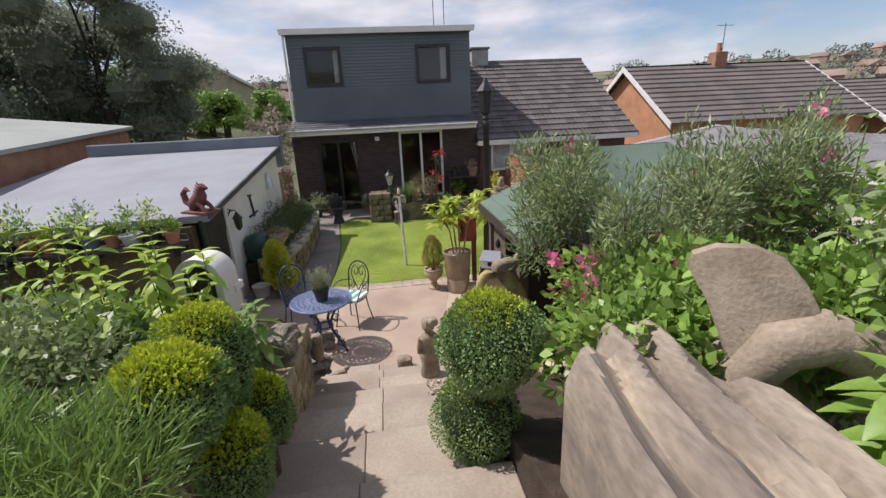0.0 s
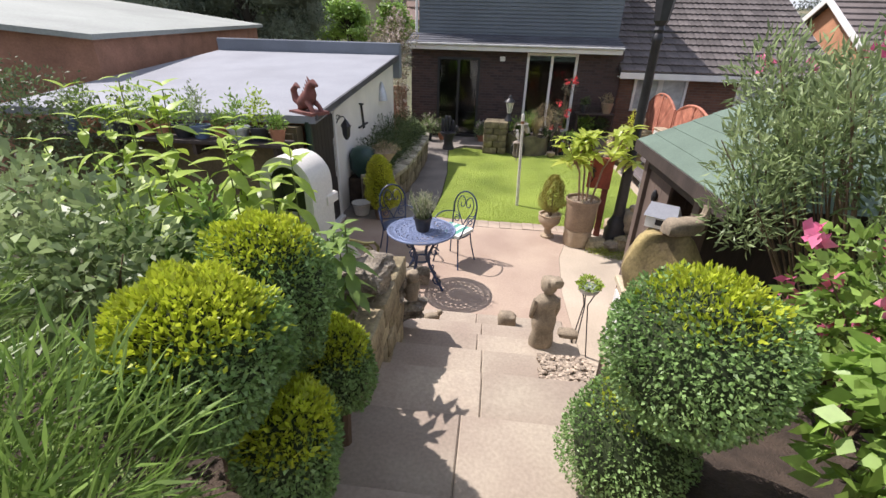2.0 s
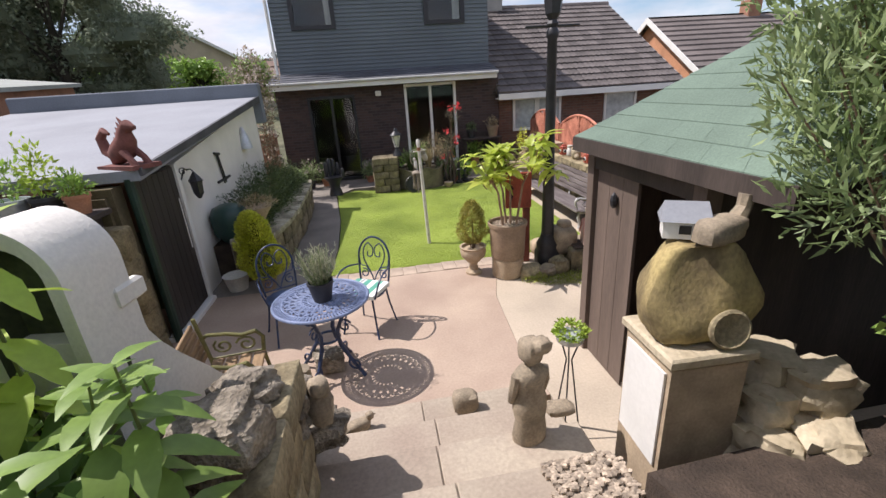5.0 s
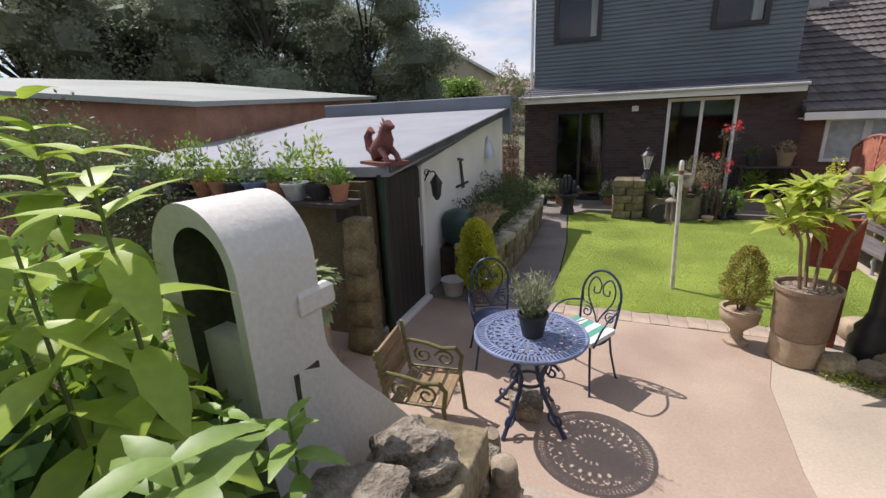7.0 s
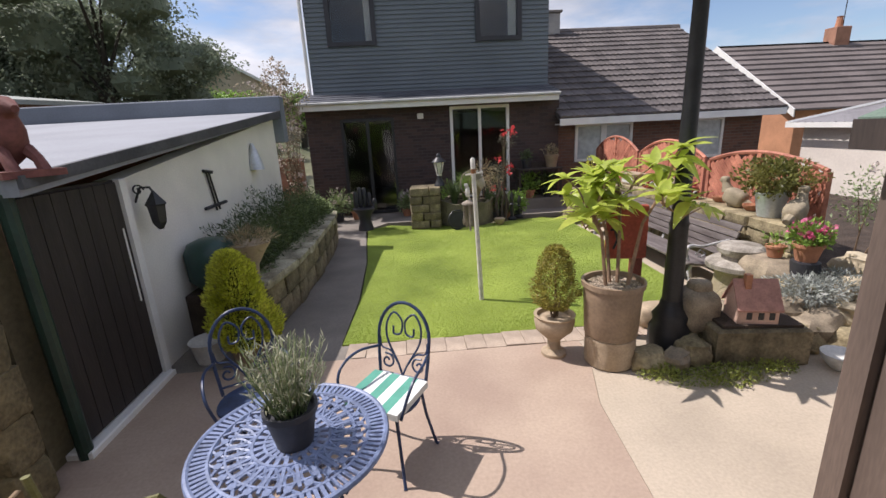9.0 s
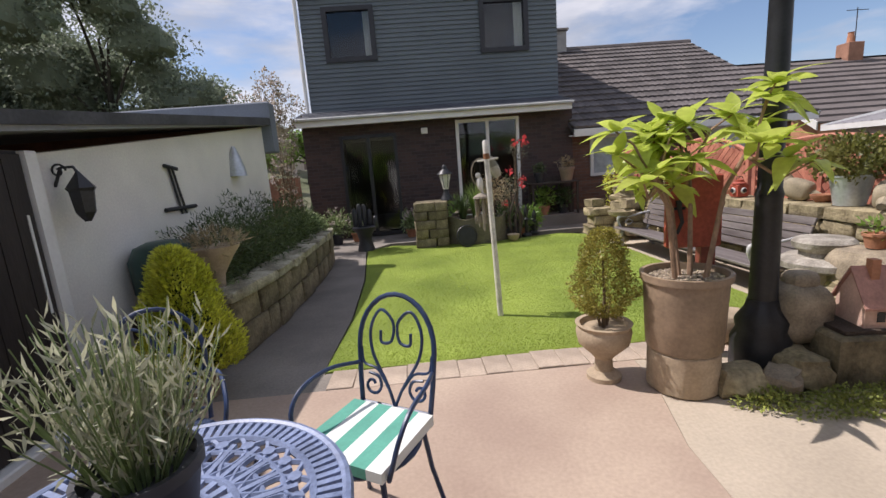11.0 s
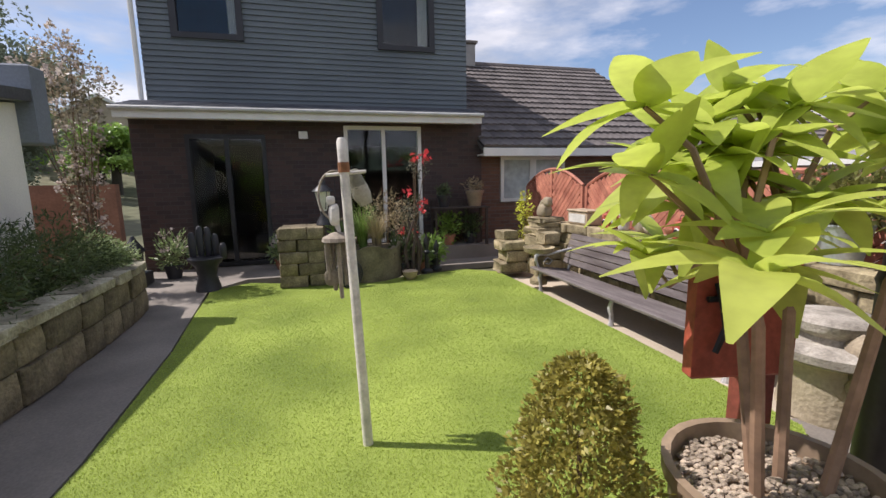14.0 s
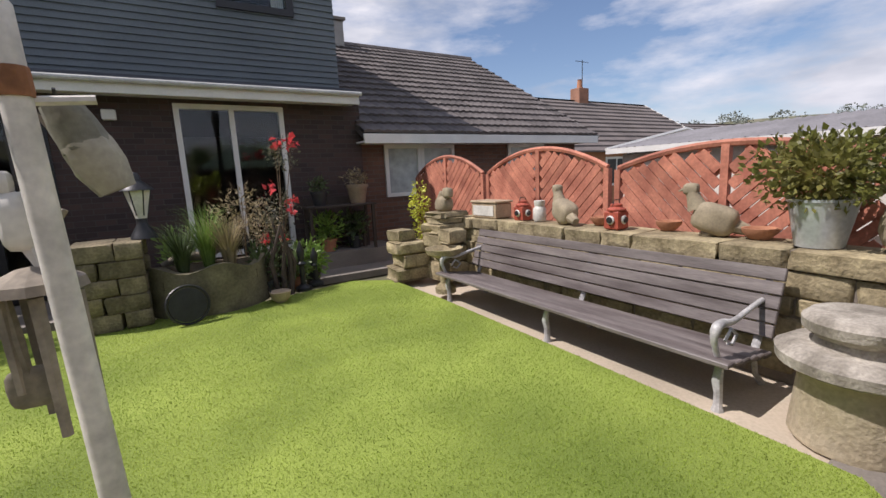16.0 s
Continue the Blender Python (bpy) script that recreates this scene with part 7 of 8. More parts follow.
for k in range(4):
    part("top_slat", Geo().box(-0.55, 0.55, -0.24 + 0.1 * k, -0.15 + 0.1 * k, 0.70, 0.73, b=0.004), M_WOOD_DARK, pt)
for x in (-0.5, 0.5):
    for y in (-0.2, 0.12):
        part("leg", Geo().box(x - 0.022, x + 0.022, y - 0.022, y + 0.022, 0, 0.70, b=0.004), M_WOOD_DARK, pt)
for x, r, h, m_, l_ in ((2.2, 0.13, 0.22, M_BLACK_POT, L_DARK), (2.82, 0.17, 0.3, M_CLAY, L_DRY)):
    flower_pot(pose(x, 13.95, 0.97), r, h, m_, l_, "plant in a round pot on the dark table", seed=int(x * 50), count=260, spread=(1.0, 1.0, 0.8), group="pots on the porch table")
bush("yellow_privet", (3.3, 12.75, 0.0), [(0, 0, 0.95, 0.14, 0.14, 0.3), (0.05, 0.05, 0.5, 0.12, 0.12, 0.3)], L_YELLOW, "narrow golden shrub at the end of the bench wall", "shrub", (0.05, 0.028), 520, 37)
cage = thing("bird_table", pose(-2.72, 13.3, 0), "black lantern-shaped bird house on a base", "bird house")
part("base", Geo().box(-0.16, 0.16, -0.16, 0.16, 0, 0.2, b=0.015), M_BLACK, cage)
part("cage", Geo().lathe([(0.1, 0.2), (0.12, 0.5), (0.16, 0.52), (0.05, 0.68), (0.02, 0.74)], 8), M_BLACK, cage)

# ---------------------------------------------------------------- raised bed and outbuilding wall
for k, (x, y, s, m_, lab) in enumerate(((-2.55, 8.5, 0.4, L_BED, "dark spreading evergreen"), (-2.5, 9.3, 0.46, L_BED, "dark feathery conifer"), (-2.55, 10.1, 0.44, L_BED, "dark spreading evergreen"), (-2.5, 10.9, 0.42, L_BED, "bushy dark green herb"), (-2.45, 11.6, 0.26, L_GREY, "grey-leaved edging shrub"))):
    bush("bed_shrub", (x, y, 0.5), [(0, 0, s * 0.7, s, s * 1.2, s * 0.95), (0.12, s * 0.9, s * 0.55, s * 0.7, s * 0.7, s * 0.7), (0.15, -s * 0.7, s * 0.3, s * 0.6, s * 0.6, s * 0.5)], m_, lab + " in the raised bed", "shrub", (0.06, 0.012), 4200, 100 + k, group="raised bed shrubs")
rg = np.random.default_rng(55)
for k in range(14):
    x, y = -2.32 + rg.uniform(-0.06, 0.05), 8.1 + k * 0.27
    bush("edging_plant", (x, y, 0.5), [(0, 0, 0.07, 0.11, 0.12, 0.08)], (L_GREY, L_BED, L_BED)[k % 3], "small edging plant along the raised bed", "plant", (0.03, 0.012), 260, 130 + k, False, group="edging plants", flowers=(L_WHITEF, 3, 0.02) if k % 3 == 0 else None)
solid("white_tub", Geo().lathe([(0.12, 0), (0.16, 0.2), (0.17, 0.21), (0.15, 0.21), (0.001, 0.16)], 20), M_WHITE_POT, "empty white plastic tub at the foot of the wall", "pot", smooth=True, at=pose(-2.56, 7.36, 0))
yc = thing("golden_conifer", pose(-2.16, 7.24, 0), "golden yellow dwarf conifer in a low pot", "potted plant")
part("pot", Geo().lathe([(0.11, 0), (0.15, 0.2), (0.16, 0.21), (0.14, 0.21), (0.001, 0.18)], 18), M_CLAY, yc, smooth=True)
n = 11000
u = rg.random(n)
a = rg.uniform(0, 2 * np.pi, n)
rad = 0.29 * (1 - u) ** 0.42 * np.minimum(1.0, 0.62 + 2 * u) * (0.62 + 0.45 * np.sqrt(rg.random(n))) * (1 + 0.16 * np.sin(a * 3 + u * 7) + 0.1 * np.sin(a * 5 - u * 17))
P = np.stack([rad * np.cos(a) + 0.1 * (0.5 - u), rad * np.sin(a), 0.2 + 0.86 * u], axis=1)
part("foliage", quads_mesh("foliage", leaves(rg, P, np.stack([np.cos(a), np.sin(a), 1.2 * np.ones(n)], axis=1), 0.04, 0.014, 0.5)), L_YELLOW, yc)
# Dark solid standing for the shade inside the conifer.
part("shade_core", Geo().lathe([(0.17, 0.2), (0.15, 0.5), (0.08, 0.8), (0.01, 0.98)], 10), M_CORE, yc)
un = thing("bronze_sedge_urn", pose(-2.3, 8.05, 0.5), "cream urn planted with bronze sedge", "potted plant")
part("urn", Geo().lathe([(0.1, 0), (0.1, 0.03), (0.05, 0.08), (0.06, 0.2), (0.14, 0.34), (0.2, 0.42), (0.21, 0.45), (0.18, 0.45), (0.001, 0.4)], 20), M_POT_STONE, un, smooth=True)
P, D = ball_points(rg, 500, (0.2, 0.2, 0.09), 0.2)
part("foliage", quads_mesh("foliage", leaves(rg, P + np.array((0, 0, 0.48)), D + np.array((0, 0, 0.4)), 0.09, 0.012, 0.5)), L_DRY, un)
sc = thing("wall_lantern", pose(-2.84, 7.35, 1.42), "black iron wall lantern on the white wall", "lantern")
part("body", Geo().lathe([(0.02, -0.14), (0.06, -0.08), (0.075, 0.06), (0.09, 0.08), (0.03, 0.16), (0.01, 0.19)], 6, pose(0.1, 0, 0)), M_BLACK, sc)
part("bracket", Geo().tube([(-0.06, 0, 0.1), (0.0, 0, 0.22), (0.08, 0, 0.22), (0.1, 0, 0.18)], 0.01, 6).tube(curl(-0.02, 0.2, 0.05), 0.007, 5), M_BLACK, sc)
wb = thing("wall_bracket", pose(-2.88, 8.75, 1.2), "black iron weathervane bracket on the white wall", "wall ornament")
for ends, r in ((((0, 0.1, 0), (0, -0.02, 0.45)), 0.012), (((0, 0.02, 0), (0, -0.08, 0.45)), 0.012), (((0, -0.25, 0.06), (0, 0.3, 0.06)), 0.02), (((0, -0.14, 0.47), (0, 0.06, 0.44)), 0.02)):
    part("bar", Geo().tube(ends, r, 6), M_BLACK, wb)
hb = thing("hanging_basket", pose(-2.86, 10.2, 1.75), "dark metal bell shape hung on the white wall", "wall ornament")
part("body", Geo().lathe([(0.13, -0.2), (0.11, -0.08), (0.06, 0.08), (0.02, 0.18)], 10), M_ZINC, hb, smooth=True)
bn = thing("water_butt", pose(-2.66, 7.95, 0.5), "dark green rounded tub against the white wall", "tub")
part("tub", Geo().lathe([(0.12, 0), (0.24, 0.14), (0.25, 0.4), (0.2, 0.5), (0.1, 0.54)], 18), mat("dark_green_glaze", (0.015, 0.05, 0.04), 0.4, 0.2, 4, 30, 0.1), bn, smooth=True)

# climbing shrub at the house corner
cl = bush("flowering_climber", (-2.95, 12.75, 0.0), [(0, 0, 2.2, 0.3, 0.35, 0.45), (-0.1, 0.1, 1.5, 0.22, 0.25, 0.5), (0.05, 0.2, 2.8, 0.35, 0.35, 0.35), (-0.5, 0.2, 2.75, 0.5, 0.4, 0.35), (0, 0.0, 0.8, 0.18, 0.2, 0.5), (-0.2, 0.2, 3.15, 0.25, 0.25, 0.3)], leaf_mat("climber_leaf", (0.24, 0.22, 0.12), (0.44, 0.36, 0.26)), "straggly climbing rose with faded pale blooms", "climber", (0.05, 0.03), 2600, 35, flowers=(L_WHITEF, 170, 0.045))
fence = thing("side_fence", pose(0, 0, 0), "pinkish brick side wall beyond the climber", "wall", kind="structure")
part("brickwork", Geo().box(-4.6, -3.05, 13.8, 13.95, -0.1, 1.5), M_BRICK_RED, fence)

# ---------------------------------------------------------------- shelf of pots on the outbuilding
shelf = thing("pot_shelf", pose(0, 0, 0), "long weathered shelf along the outbuilding eave", "shelf")
part("board", Geo().box(-6.2, -2.95, 5.62, 5.93, 1.50, 1.55, b=0.006), M_WOOD_DARK, shelf)
for x in (-3.1, -4.2, -5.3):
    part("bracket", Geo().box(x - 0.025, x + 0.025, 5.65, 5.955, 1.36, 1.497), M_WOOD_DARK, shelf)
POTS = ((M_TERRA, L_GREEN), (M_BLACK_POT, L_LIME), (M_ZINC, L_GREEN), (M_TERRA, L_FEATHER), (mat("blue_glaze", (0.12, 0.17, 0.27), 0.35, 0.2, 5, 30, 0.1), L_GREY), (M_BLACK_POT, L_GREEN), (M_TERRA, L_LIME))
for k in range(12):
    pm, lm = POTS[k % 7]
    flower_pot(pose(-3.1 - k * 0.26, 5.78 + 0.03 * (k % 2), 1.55), 0.10 + 0.02 * (k % 3), 0.17, pm, lm, "leafy plant in a small pot on the shelf", seed=160 + k, count=260, spread=(0.95, 0.95, 1.0 + 0.7 * (k * 5 % 3)), leaf=(0.055, 0.022), group="pots on the shelf")
g = Geo()
g.tube([(0, 0.2, 0.03), (0, 0.12, 0.1), (0, 0.02, 0.16), (0, -0.05, 0.25), (0, -0.06, 0.33), (0, -0.12, 0.37), (0, -0.2, 0.35)], [0.03, 0.09, 0.11, 0.085, 0.06, 0.055, 0.02], 12)
g.tube([(0, 0.14, 0.08), (0, 0.26, 0.14), (0, 0.29, 0.26), (0, 0.22, 0.33), (0, 0.16, 0.30)], [0.05, 0.05, 0.045, 0.035, 0.015], 9)
for k in range(5):
    g.tube([(0, 0.06 - 0.03 * k, 0.2 + 0.045 * k), (0, 0.11 - 0.03 * k, 0.27 + 0.045 * k)], [0.025, 0.004], 5)
for e in (-1, 1):
    g.tube([(e * 0.06, -0.04, 0.14), (e * 0.07, -0.12, 0.08), (e * 0.07, -0.17, 0.0)], [0.04, 0.03, 0.035], 7)
g.box(-0.15, 0.15, -0.22, 0.24, -0.02, 0.02)
solid("terracotta_dragon", g, mat("dark_red_terracotta", (0.17, 0.062, 0.05), 0.8, 0.25, 8, 50, 0.3), "dark red terracotta dragon finial on the roof corner", "ornament", smooth=True, at=pose(-2.86, 6.28, 1.86, 0, 0, 62))
bush("dark_hedge", (-6.6, 5.6, 0.8), [(0, 0, 0.9, 0.9, 0.5, 0.8), (-1.3, 0.3, 1.1, 0.9, 0.6, 0.8), (1.2, 0, 0.6, 0.7, 0.4, 0.6), (-2.6, 0.2, 1.2, 1.0, 0.6, 0.9)], L_DARK, "dark evergreen hedge beside the outbuilding", "hedge", (0.06, 0.03), 9000, 220)

# ---------------------------------------------------------------- topiary and planting beside the steps
topiary("clipped_box_ball", (-1.2, 1.43, 1.92), (0.25, 0.25, 0.28), "large clipped box ball with yellow new growth", 9000, 0.026, 0.3, "clipped box bushes", 1)
topiary("clipped_box_ball", (-1.22, 1.88, 1.86), (0.26, 0.26, 0.34), "clipped box dome behind a wall plant", 8000, 0.026, 0.18, "clipped box bushes", 2)
topiary("clipped_box_ball", (-1.03, 2.02, 1.38), (0.175, 0.175, 0.26), "small clipped box cone with yellow tips", 4500, 0.026, 0.3, "clipped box bushes", 3)
topiary("clipped_box_ball", (-1.0, 1.48, 1.5), (0.18, 0.18, 0.25), "small clipped box cone with yellow tips", 4500, 0.026, 0.35, "clipped box bushes", 4)
topiary("clipped_box_ball", (0.39, 1.8, 1.83), (0.31, 0.31, 0.31), "clipped round box ball with yellow-green crown", 9000, 0.024, 0.13, "clipped box bushes", 5)
topiary("clipped_box_cone", (0.33, 1.95, 1.2), (0.28, 0.28, 0.37), "clipped box cone under the round ball", 6000, 0.024, 0.1, "clipped box bushes", 6)

bush("feathery_shrub", (-1.5, 0.75, 1.5), [(-0.2, 0, 0.55, 0.5, 0.45, 0.35), (0.25, 0.1, 0.42, 0.3, 0.35, 0.28), (-0.7, 0.3, 0.5, 0.5, 0.5, 0.35), (0.1, -0.35, 0.4, 0.4, 0.4, 0.3)], L_FEATHER, "soft feathery green shrub beside the steps", "shrub", (0.13, 0.008), 16000, 201, upright=0.6, spread=0.6)
bush("bank_shrub", (-2.0, 1.9, 1.3), [(0, 0, 0.55, 0.4, 0.4, 0.4), (-0.5, 0.2, 0.5, 0.4, 0.4, 0.4)], L_GREY, "grey-green leafy shrub in the bank", "shrub", (0.06, 0.03), 3000, 202)
bush("mixed_shrub", (-3.0, 2.4, 1.2), [(0, 0, 0.5, 0.6, 0.5, 0.5), (-0.8, 0.2, 0.6, 0.6, 0.5, 0.5), (-1.6, 0, 0.7, 0.6, 0.5, 0.6)], L_GREY, "grey-green mixed shrubs on the bank", "shrub", (0.07, 0.03), 5000, 203)
bush("orange_flower_shrub", (-2.6, 1.0, 1.5), [(0, 0, 0.5, 0.5, 0.4, 0.4), (-0.8, 0.3, 0.6, 0.6, 0.5, 0.5), (-1.6, -0.2, 0.8, 0.6, 0.6, 0.6)], L_GREEN, "green bank shrubs dotted with orange flowers", "shrub", (0.07, 0.03), 5000, 204, flowers=(L_ORANGE, 24, 0.05))
bush("dark_shrub", (-2.4, 3.2, 0.9), [(0, 0, 0.5, 0.35, 0.35, 0.4), (0.5, -0.3, 0.5, 0.3, 0.25, 0.3), (-0.6, 0.0, 0.55, 0.5, 0.3, 0.4)], L_GREEN, "leafy shrub round the white hood", "shrub", (0.08, 0.04), 2200, 205)


def tall_herb(at, height, n, label, seed, lmat, size=0.16, group="tall leafy herbs"):
    """Upright stems with pairs of pointed leaves up their length."""
    rng = random.Random(seed)
    h = thing("tall_herb", at, label, "plant", group)
    me = blade_leaf(size, size * 0.42, 0.35, 0.2, 8, 0.1).mesh("leaf", True)
    for s in range(n):
        bx, by = rng.uniform(-0.22, 0.22), rng.uniform(-0.2, 0.2)
        H = height * rng.uniform(0.75, 1.08)
        lx, ly = rng.uniform(-0.1, 0.1), rng.uniform(-0.1, 0.1)
        part("stem", Geo().tube([(bx, by, 0), (bx + lx * 0.5, by + ly * 0.5, H * 0.5), (bx + lx, by + ly, H)], [0.008, 0.006, 0.003], 5), M_STEM, h)
        k = 0.35
        turn = rng.uniform(0, 90)
        while k < 1.02:
            for side in (0, 180):
                sc = (1.15 - 0.45 * k) * rng.uniform(0.8, 1.15) if k < 0.95 else 0.5
                part("leaf", me, lmat, h, at=pose(bx + lx * k, by + ly * k, H * k, 0, rng.uniform(-10, 25) - 35 * (k > 0.9), turn + side + rng.uniform(-15, 15)) @ Matrix.Scale(sc, 4))
            turn += 80
            k += 0.085 if k < 0.85 else 0.05
    return h


tall_herb(pose(-1.66, 2.62, 1.05), 1.2, 4, "tall bright green herb with paired pointed leaves", 1, L_LIME, 0.24)
tall_herb(pose(-2.08, 2.8, 1.0), 1.5, 5, "tall bright green herb with paired pointed leaves", 2, L_LIME, 0.24)
tall_herb(pose(-1.40, 2.88, 0.98), 0.72, 2, "tall bright green herb with paired pointed leaves", 3, L_GREEN, 0.16)
tall_herb(pose(-2.35, 2.6, 1.1), 1.35, 5, "tall bright green herb with paired pointed leaves", 4, L_LIME, 0.18)
tall_herb(pose(-1.35, 2.45, 1.12), 0.7, 4, "broad-leaved green herb by the path wall", 5, L_FEATHER, 0.22)

# right-hand planting
rng = random.Random(210)
shoots = []
for k in range(38):
    x, y = rng.uniform(-0.5, 1.55), rng.uniform(-0.35, 0.35)
    shoots.append((x, y, rng.uniform(0.85, 1.8), rng.uniform(0.12, 0.24), rng.uniform(0.12, 0.24), rng.uniform(0.3, 0.5)))
for x, y, z in ((-0.5, 0.75, 1.5), (-0.35, 0.6, 1.3), (-0.65, 0.55, 1.35), (-0.45, 0.45, 1.65), (-0.7, 0.35, 1.1), (-0.55, 0.3, 1.45), (-0.2, 0.7, 1.7), (-0.6, 0.7, 1.75)):
    shoots.append((x, y, z, 0.2, 0.2, 0.25))
bush("willow_shrub", (1.75, 2.55, 0.9), shoots, L_GREY, "large loose grey-green narrow-leaved shrub", "shrub", (0.07, 0.014), 30000, 210, upright=0.9, flowers=(L_PINK, 60, 0.045))
# Darker than L_GREEN: shadow low among the herbs is put into the colour.
L_MINT = leaf_mat("shaded_mint_leaf", (0.10, 0.2, 0.05), (0.22, 0.35, 0.11))
bush("broad_leaf_mint", (-1.5, 2.3, 1.1), [(0, 0, 0.42, 0.32, 0.3, 0.26), (-0.5, 0.1, 0.45, 0.35, 0.3, 0.3), (-0.2, 0.3, 0.3, 0.35, 0.25, 0.25)], L_MINT, "low mass of broad green leaves by the path wall", "plant", (0.075, 0.048), 4200, 219, upright=0.7)
bush("rose_shrub", (1.3, 2.1, 1.1), [(0, 0, 0.8, 0.4, 0.4, 0.3), (0.5, 0.3, 0.75, 0.4, 0.4, 0.35), (0.3, 0.5, 0.4, 0.4, 0.3, 0.3)], L_GREEN, "green rose bush with pink blooms", "shrub", (0.06, 0.035), 3500, 211, flowers=(L_PINK, 60, 0.055))
bush("hydrangea_shrub", (1.15, 1.45, 1.25), [(0, 0, 0.6, 0.45, 0.4, 0.35), (0.5, 0.2, 0.7, 0.45, 0.4, 0.35), (0.9, -0.2, 0.8, 0.45, 0.4, 0.35)], L_GREEN, "broad-leaved bright green shrub beside the steps", "shrub", (0.075, 0.05), 6500, 212)
bush("dark_backing_shrub", (3.0, 1.4, 1.2), [(0, 0, 1.0, 0.8, 0.7, 0.7), (1.0, 0.4, 1.2, 0.8, 0.7, 0.7), (0.4, -1.0, 1.1, 0.8, 0.7, 0.7)], L_GREEN, "tall green shrubs behind the rocks", "shrub", (0.09, 0.04), 6000, 213)
tall_herb(pose(2.1, 1.2, 1.3), 1.85, 6, "tall willowy herb rising above the shrubs", 7, L_GREY, 0.14)
tall_herb(pose(1.75, 0.55, 1.6), 0.75, 5, "broad-leaved green plant behind the rocks", 8, L_GREEN, 0.28)


def slab_rock(at, outline, thick, label, seed, material):
    """A great flat rock with a broken outline and long weathered ridges."""
    g = Geo()
    n0 = len(outline)
    line = []
    for i in range(n0):
        (xa, ya), (xb, yb) = outline[i], outline[(i + 1) % n0]
        for j in range(5):
            u = j / 5
            x, y = xa + (xb - xa) * u, ya + (yb - ya) * u
            w = 0.05 * noise.noise((x * 5, y * 5, seed + 3))
            line.append((x * (1 + w), y * (1 + w)))
    n = len(line)
    cx, cy = sum(p[0] for p in line) / n, sum(p[1] for p in line) / n
    K = 22
    for k in range(K + 2):
        for x, y in line:
            u = max(0, k - 1) / K
            px, py = x + (cx - x) * u, y + (cy - y) * u
            w = px + 0.07 * noise.noise((px * 2, py * 2, seed)) - 0.12 * py
            fold = abs(((w * 4.6) % 1.0) - 0.32)
            z = 0.2 * max(0, 0.55 - fold) + 0.02 * noise.noise((w * 9, py * 1.6, seed)) + 0.008 * noise.noise((px * 20, py * 14, 2))
            z -= 0.08 * max(0, 1 - u * 11) ** 2
            g.v.append((px, py, -thick if k == 0 else z))
    for k in range(K + 1):
        for i in range(n):
            j = (i + 1) % n
            g.f.append((k * n + i, k * n + j, k * n + n + j, k * n + n + i))
    return solid("flat_rock", g, material, label, "rock", smooth=True, at=at)


M_ROCKY = mat("streaked_sandstone", (0.22, 0.178, 0.15), 0.9, 0.35, 1.9, 24, 0.35, second=(0.39, 0.325, 0.24), stretch=(2.4, 0.5, 1.0), depth=0.015)
slab_rock(pose(0.92, 0.62, 2.03, 0, 0, 0), [(-0.42, -1.2), (0.1, -1.2), (0.66, -1.15), (0.56, -0.6), (0.42, -0.25), (0.32, 0.08), (0.22, 0.4), (0.16, 0.75), (0.06, 0.9), (-0.12, 0.72), (-0.34, 0.55), (-0.42, -0.3)], 0.65, "huge streaked sandstone slab beside the steps", 3, M_ROCKY)
M_WING = mat("smooth_buff_rock", (0.33, 0.26, 0.18), 0.9, 0.25, 3, 45, 0.5, second=(0.41, 0.335, 0.245), depth=0.012)
g = Geo()
wing = [(-0.03, -0.06), (-0.1, 0.12), (-0.17, 0.28), (-0.25, 0.4), (-0.24, 0.47), (-0.15, 0.515), (0.0, 0.52), (0.12, 0.47), (0.21, 0.37), (0.27, 0.25), (0.17, 0.15), (0.08, 0.06), (0.05, -0.06)]
for y, inset in ((-0.045, 0.88), (-0.03, 0.98), (0.02, 1.0), (0.05, 0.85)):
    for x, z in wing:
        g.v.append((x * inset, y + 0.3 * (z - 0.1) + 0.04 * noise.noise((x * 4, z * 4, 1)), 0.22 + (z - 0.22) * inset))
n = len(wing)
for k in range(3):
    g.f += [(k * n + i, k * n + (i + 1) % n, k * n + n + (i + 1) % n, k * n + n + i) for i in range(n)]
g.f += [tuple(range(n))[::-1], tuple(3 * n + i for i in range(n))]
solid("wing_rock", g, M_WING, "upright wing-shaped sandstone piece behind the slab", "rock", smooth=True, at=pose(1.39, 1.12, 1.98, 0, 0, -34))
solid("base_rock", Geo().rock((0, 0, 0), (0.42, 0.2, 0.42), 15, 20, 0.35), M_WING, "rounded rock under the wing stone", "rock", smooth=True, at=pose(1.58, 1.24, 1.58))
g = Geo()
g.tube([(-0.26, 0, -0.2), (-0.24, 0, -0.04), (-0.13, 0, 0.12), (0.04, 0, 0.17), (0.2, 0, 0.1), (0.28, 0, -0.02), (0.3, 0, -0.2)], [0.09, 0.1, 0.12, 0.12, 0.12, 0.1, 0.1], 14)
solid("arched_rock", g, M_WING, "arched sandstone boulder with a dark hollow beneath", "rock", smooth=True, at=pose(1.6, 1.0, 1.98, 0, 0, -16))

# gravel patch beside the statue
g = Geo()
rg = np.random.default_rng(70)
for k in range(420):
    x, y = rg.uniform(0.1, 0.5), rg.uniform(2.86, 3.25)
    g.rock((x, y, 0.595), (0.018, 0.014, 0.012), k, 5, 0.3)
gp = part("gravel", g, M_GRAVEL)
tagged(gp, "patch of brown gravel on the steps", "gravel", "", "stuff")

# ---------------------------------------------------------------- trees and far woods
M_TREE_BARK = mat("dark_tree_bark", (0.055, 0.048, 0.036), 0.9, 0.3, 3, 20, 0.5, stretch=(1, 1, 0.3))


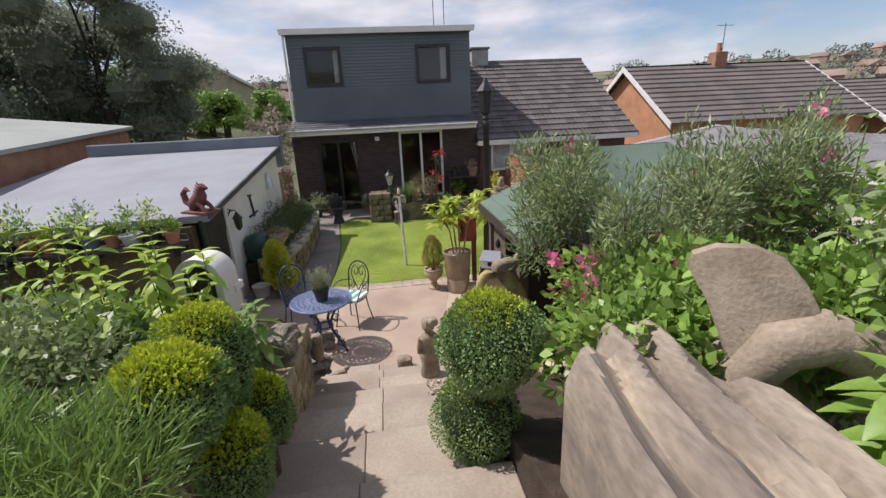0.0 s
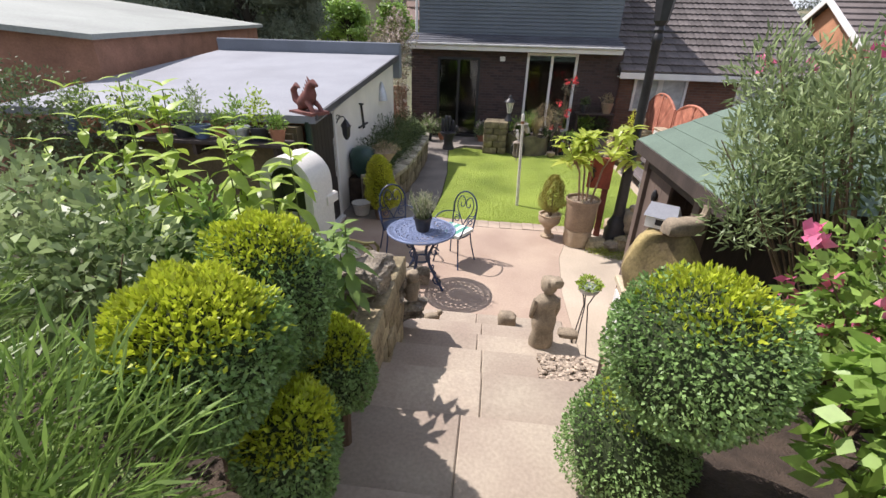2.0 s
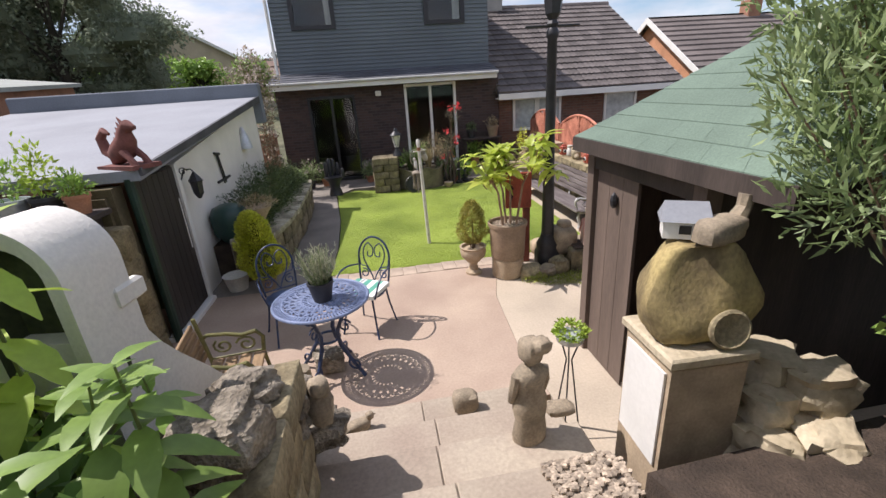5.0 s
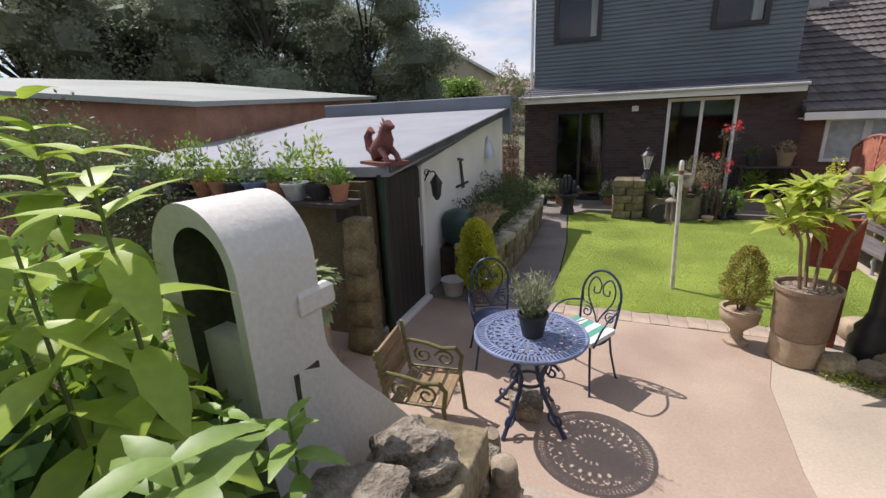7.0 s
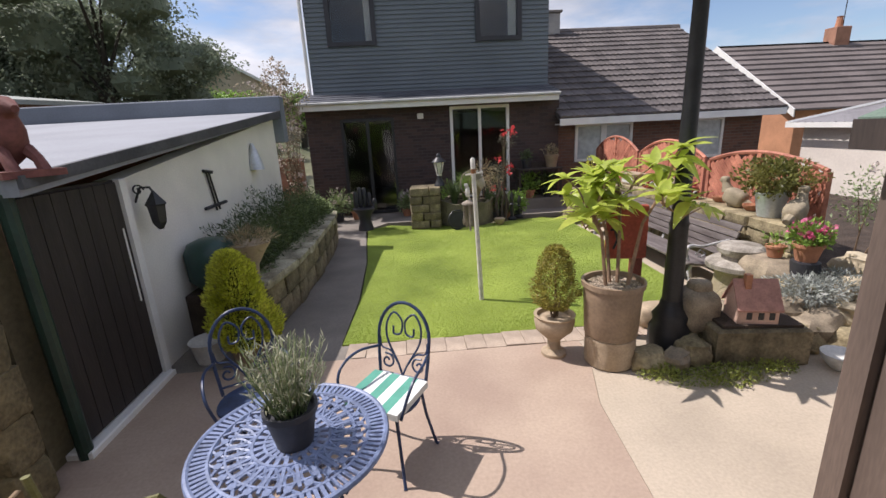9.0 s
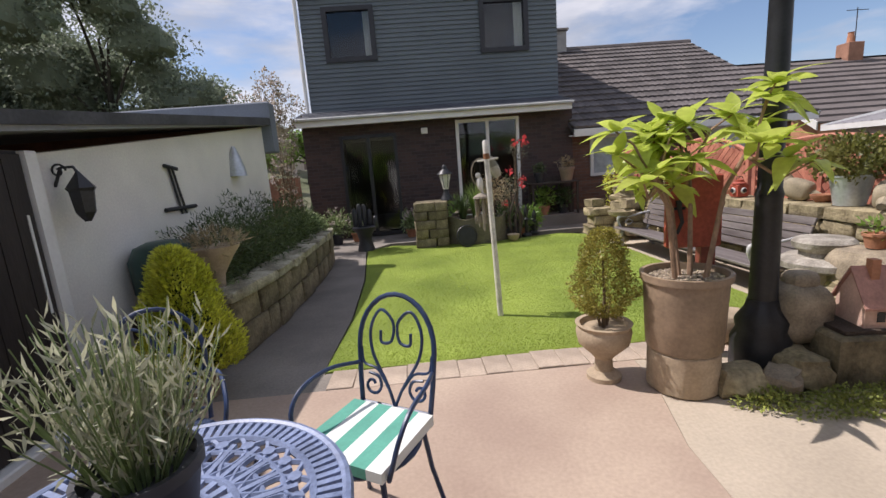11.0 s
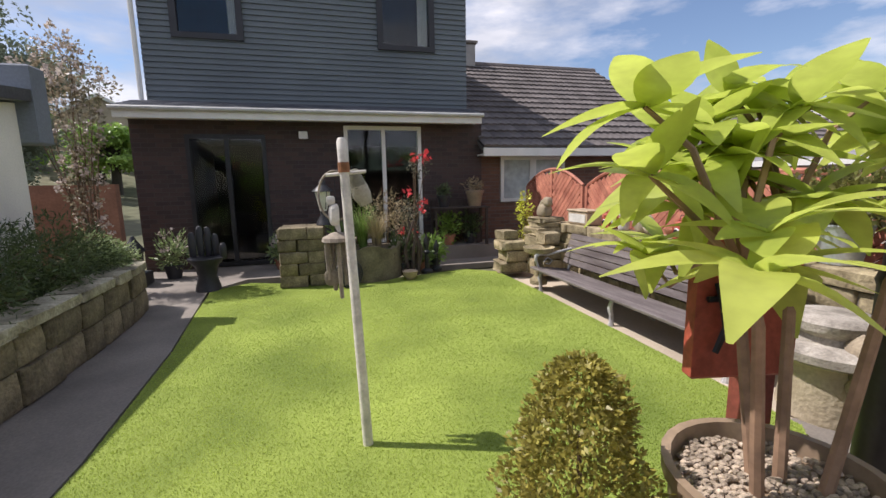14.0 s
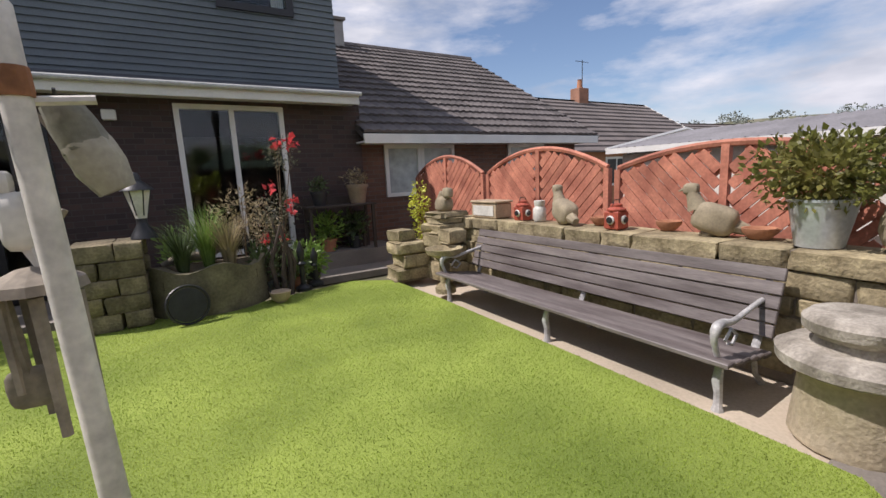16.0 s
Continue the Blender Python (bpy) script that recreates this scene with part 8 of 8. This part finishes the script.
def tree(at, height, crown, label, seed, leaf=0.28, count=5500, lmat=None):
    rg = np.random.default_rng(seed)
    t = thing("tree", at, label, "tree", "trees beyond the outbuilding")
    g = Geo()
    g.tube([(0, 0, -1), (0.1, 0, height * 0.3), (0, 0.15, height * 0.6), (0.1, 0, height * 0.85)], [0.32, 0.24, 0.15, 0.05], 9)
    blobs = []
    for k in range(22):
        a, z = rg.uniform(0, 6.28), rg.uniform(0.22, 1.0) * height
        r = crown * rg.uniform(0.3, 0.85) * (1.15 - 0.6 * abs(z / height - 0.6))
        e = (r * math.cos(a), r * math.sin(a), z)
        g.tube([(0, 0, z * 0.6), (e[0] * 0.5, e[1] * 0.5, z * 0.85), e], [0.1, 0.06, 0.02], 5)
        blobs.append((*e, crown * rg.uniform(0.28, 0.5), crown * rg.uniform(0.28, 0.5), crown * rg.uniform(0.22, 0.4)))
    part("trunk", g, M_TREE_BARK, t, smooth=True)
    inner = Geo()
    for i, b in enumerate(blobs):
        inner.rock(b[:3], (b[3] * 0.6, b[4] * 0.6, b[5] * 0.6), i + seed, 12, 0.5)
    tagged(part("inner_shade", inner, lmat or L_DARK, t, smooth=True), kind="stuff")
    Q = []
    for b in blobs:
        P, D = ball_points(rg, count // 22, b[3:], 0.3, shell=0.6)
        Q.append(leaves(rg, P + np.array(b[:3]), D, leaf, leaf * 0.6, 0.9))
    part("crown", quads_mesh("crown", np.concatenate(Q)), lmat or L_DARK, t)
    return t


for k, (x, y, h, c) in enumerate(((-15, 27, 10, 4.2), (-19, 23, 11, 4.5), (-23, 28, 12, 5), (-28, 22, 11, 5), (-20, 33, 12, 5), (-26, 15, 10, 4.5), (-31, 30, 12, 5), (-24, 20, 9, 4.2))):
    tree(pose(x, y, 0.2), h, c, "tall dense dark green tree beyond the garages", 300 + k, 0.17, 34000, L_SHADE)
for k, (x, y, h, c) in enumerate(((-12.5, 38, 3.0, 1.8), (-15, 42, 3.4, 2.0), (-10, 44, 3.2, 2.0), (-21, 45, 6, 3))):
    tree(pose(x, y, 2.0), h, c, "small bright green garden tree on the slope", 320 + k, 0.22, 2500, L_GREEN)
rg = np.random.default_rng(90)
Q = []
for k in range(420):
    az = radians(rg.uniform(-40, 100))
    r = rg.uniform(230, 470)
    x, y = r * math.sin(az), 8 + r * math.cos(az)
    s = rg.uniform(2, 4.5)
    P, D = ball_points(rg, 110, (s * 1.6, s * 1.6, s), 0.2, shell=0.5)
    Q.append(leaves(rg, P + np.array((x, y, hill_height(x, y) + s * 0.6)), D, s * 0.4, s * 0.32, 0.8))
# Haze over the far hillside is put into this grey leaf colour.
fw = part("far_woods", quads_mesh("far_woods", np.concatenate(Q)), mat("hazy_wood_leaf", (0.20, 0.22, 0.19), 0.9, 0.12, 0.05, 1, 0, per_island=0.08))
tagged(fw, "distant woods and hedges along the hillside", "woods", "", "stuff")
g = Geo()
for k in range(260):
    az = radians(rg.uniform(-30, 95))
    r = rg.uniform(90, 400)
    x, y = r * math.sin(az), 8 + r * math.cos(az)
    z = hill_height(x, y)
    m = pose(x, y, z, 0, 0, rg.uniform(0, 180))
    g.box(-4.5, 4.5, -3.5, 3.5, -1, 4.2, m)
    g.add([(-4.8, -3.9, 4.0), (4.8, -3.9, 4.0), (4.8, 3.9, 4.0), (-4.8, 3.9, 4.0), (-4.8, 0, 6.6), (4.8, 0, 6.6)], [(0, 1, 5, 4), (2, 3, 4, 5), (1, 2, 5), (3, 0, 4)], m)
ft = part("far_houses", g, mat("far_brick_and_tile", (0.27, 0.19, 0.15), 0.9, 0.2, 0.1, 1, 0, per_island=0.35))
tagged(ft, "distant brick houses of the town on the hillside", "houses", "", "stuff")

# ---------------------------------------------------------------- small paving pieces
edge = thing("pavement_lawn_edging", pose(0, 0, 0), "row of buff stone setts along the lawn's edge", "edging", kind="structure")
rng = random.Random(6)
sett = [Geo().box(-0.0925, 0.0925, -0.138, 0.138, -0.06, 0.0, b=0.004).mesh("sett") for _ in range(1)]
x = -1.28
k = 0
while x < 2.45:
    part("sett", sett[0], M_SETT, edge, at=pose(x + 0.09, 7.285 + 0.01 * rng.gauss(0, 1), 0.004 + 0.003 * rng.random(), 0, 0, rng.uniform(-2, 2)))
    x += 0.188
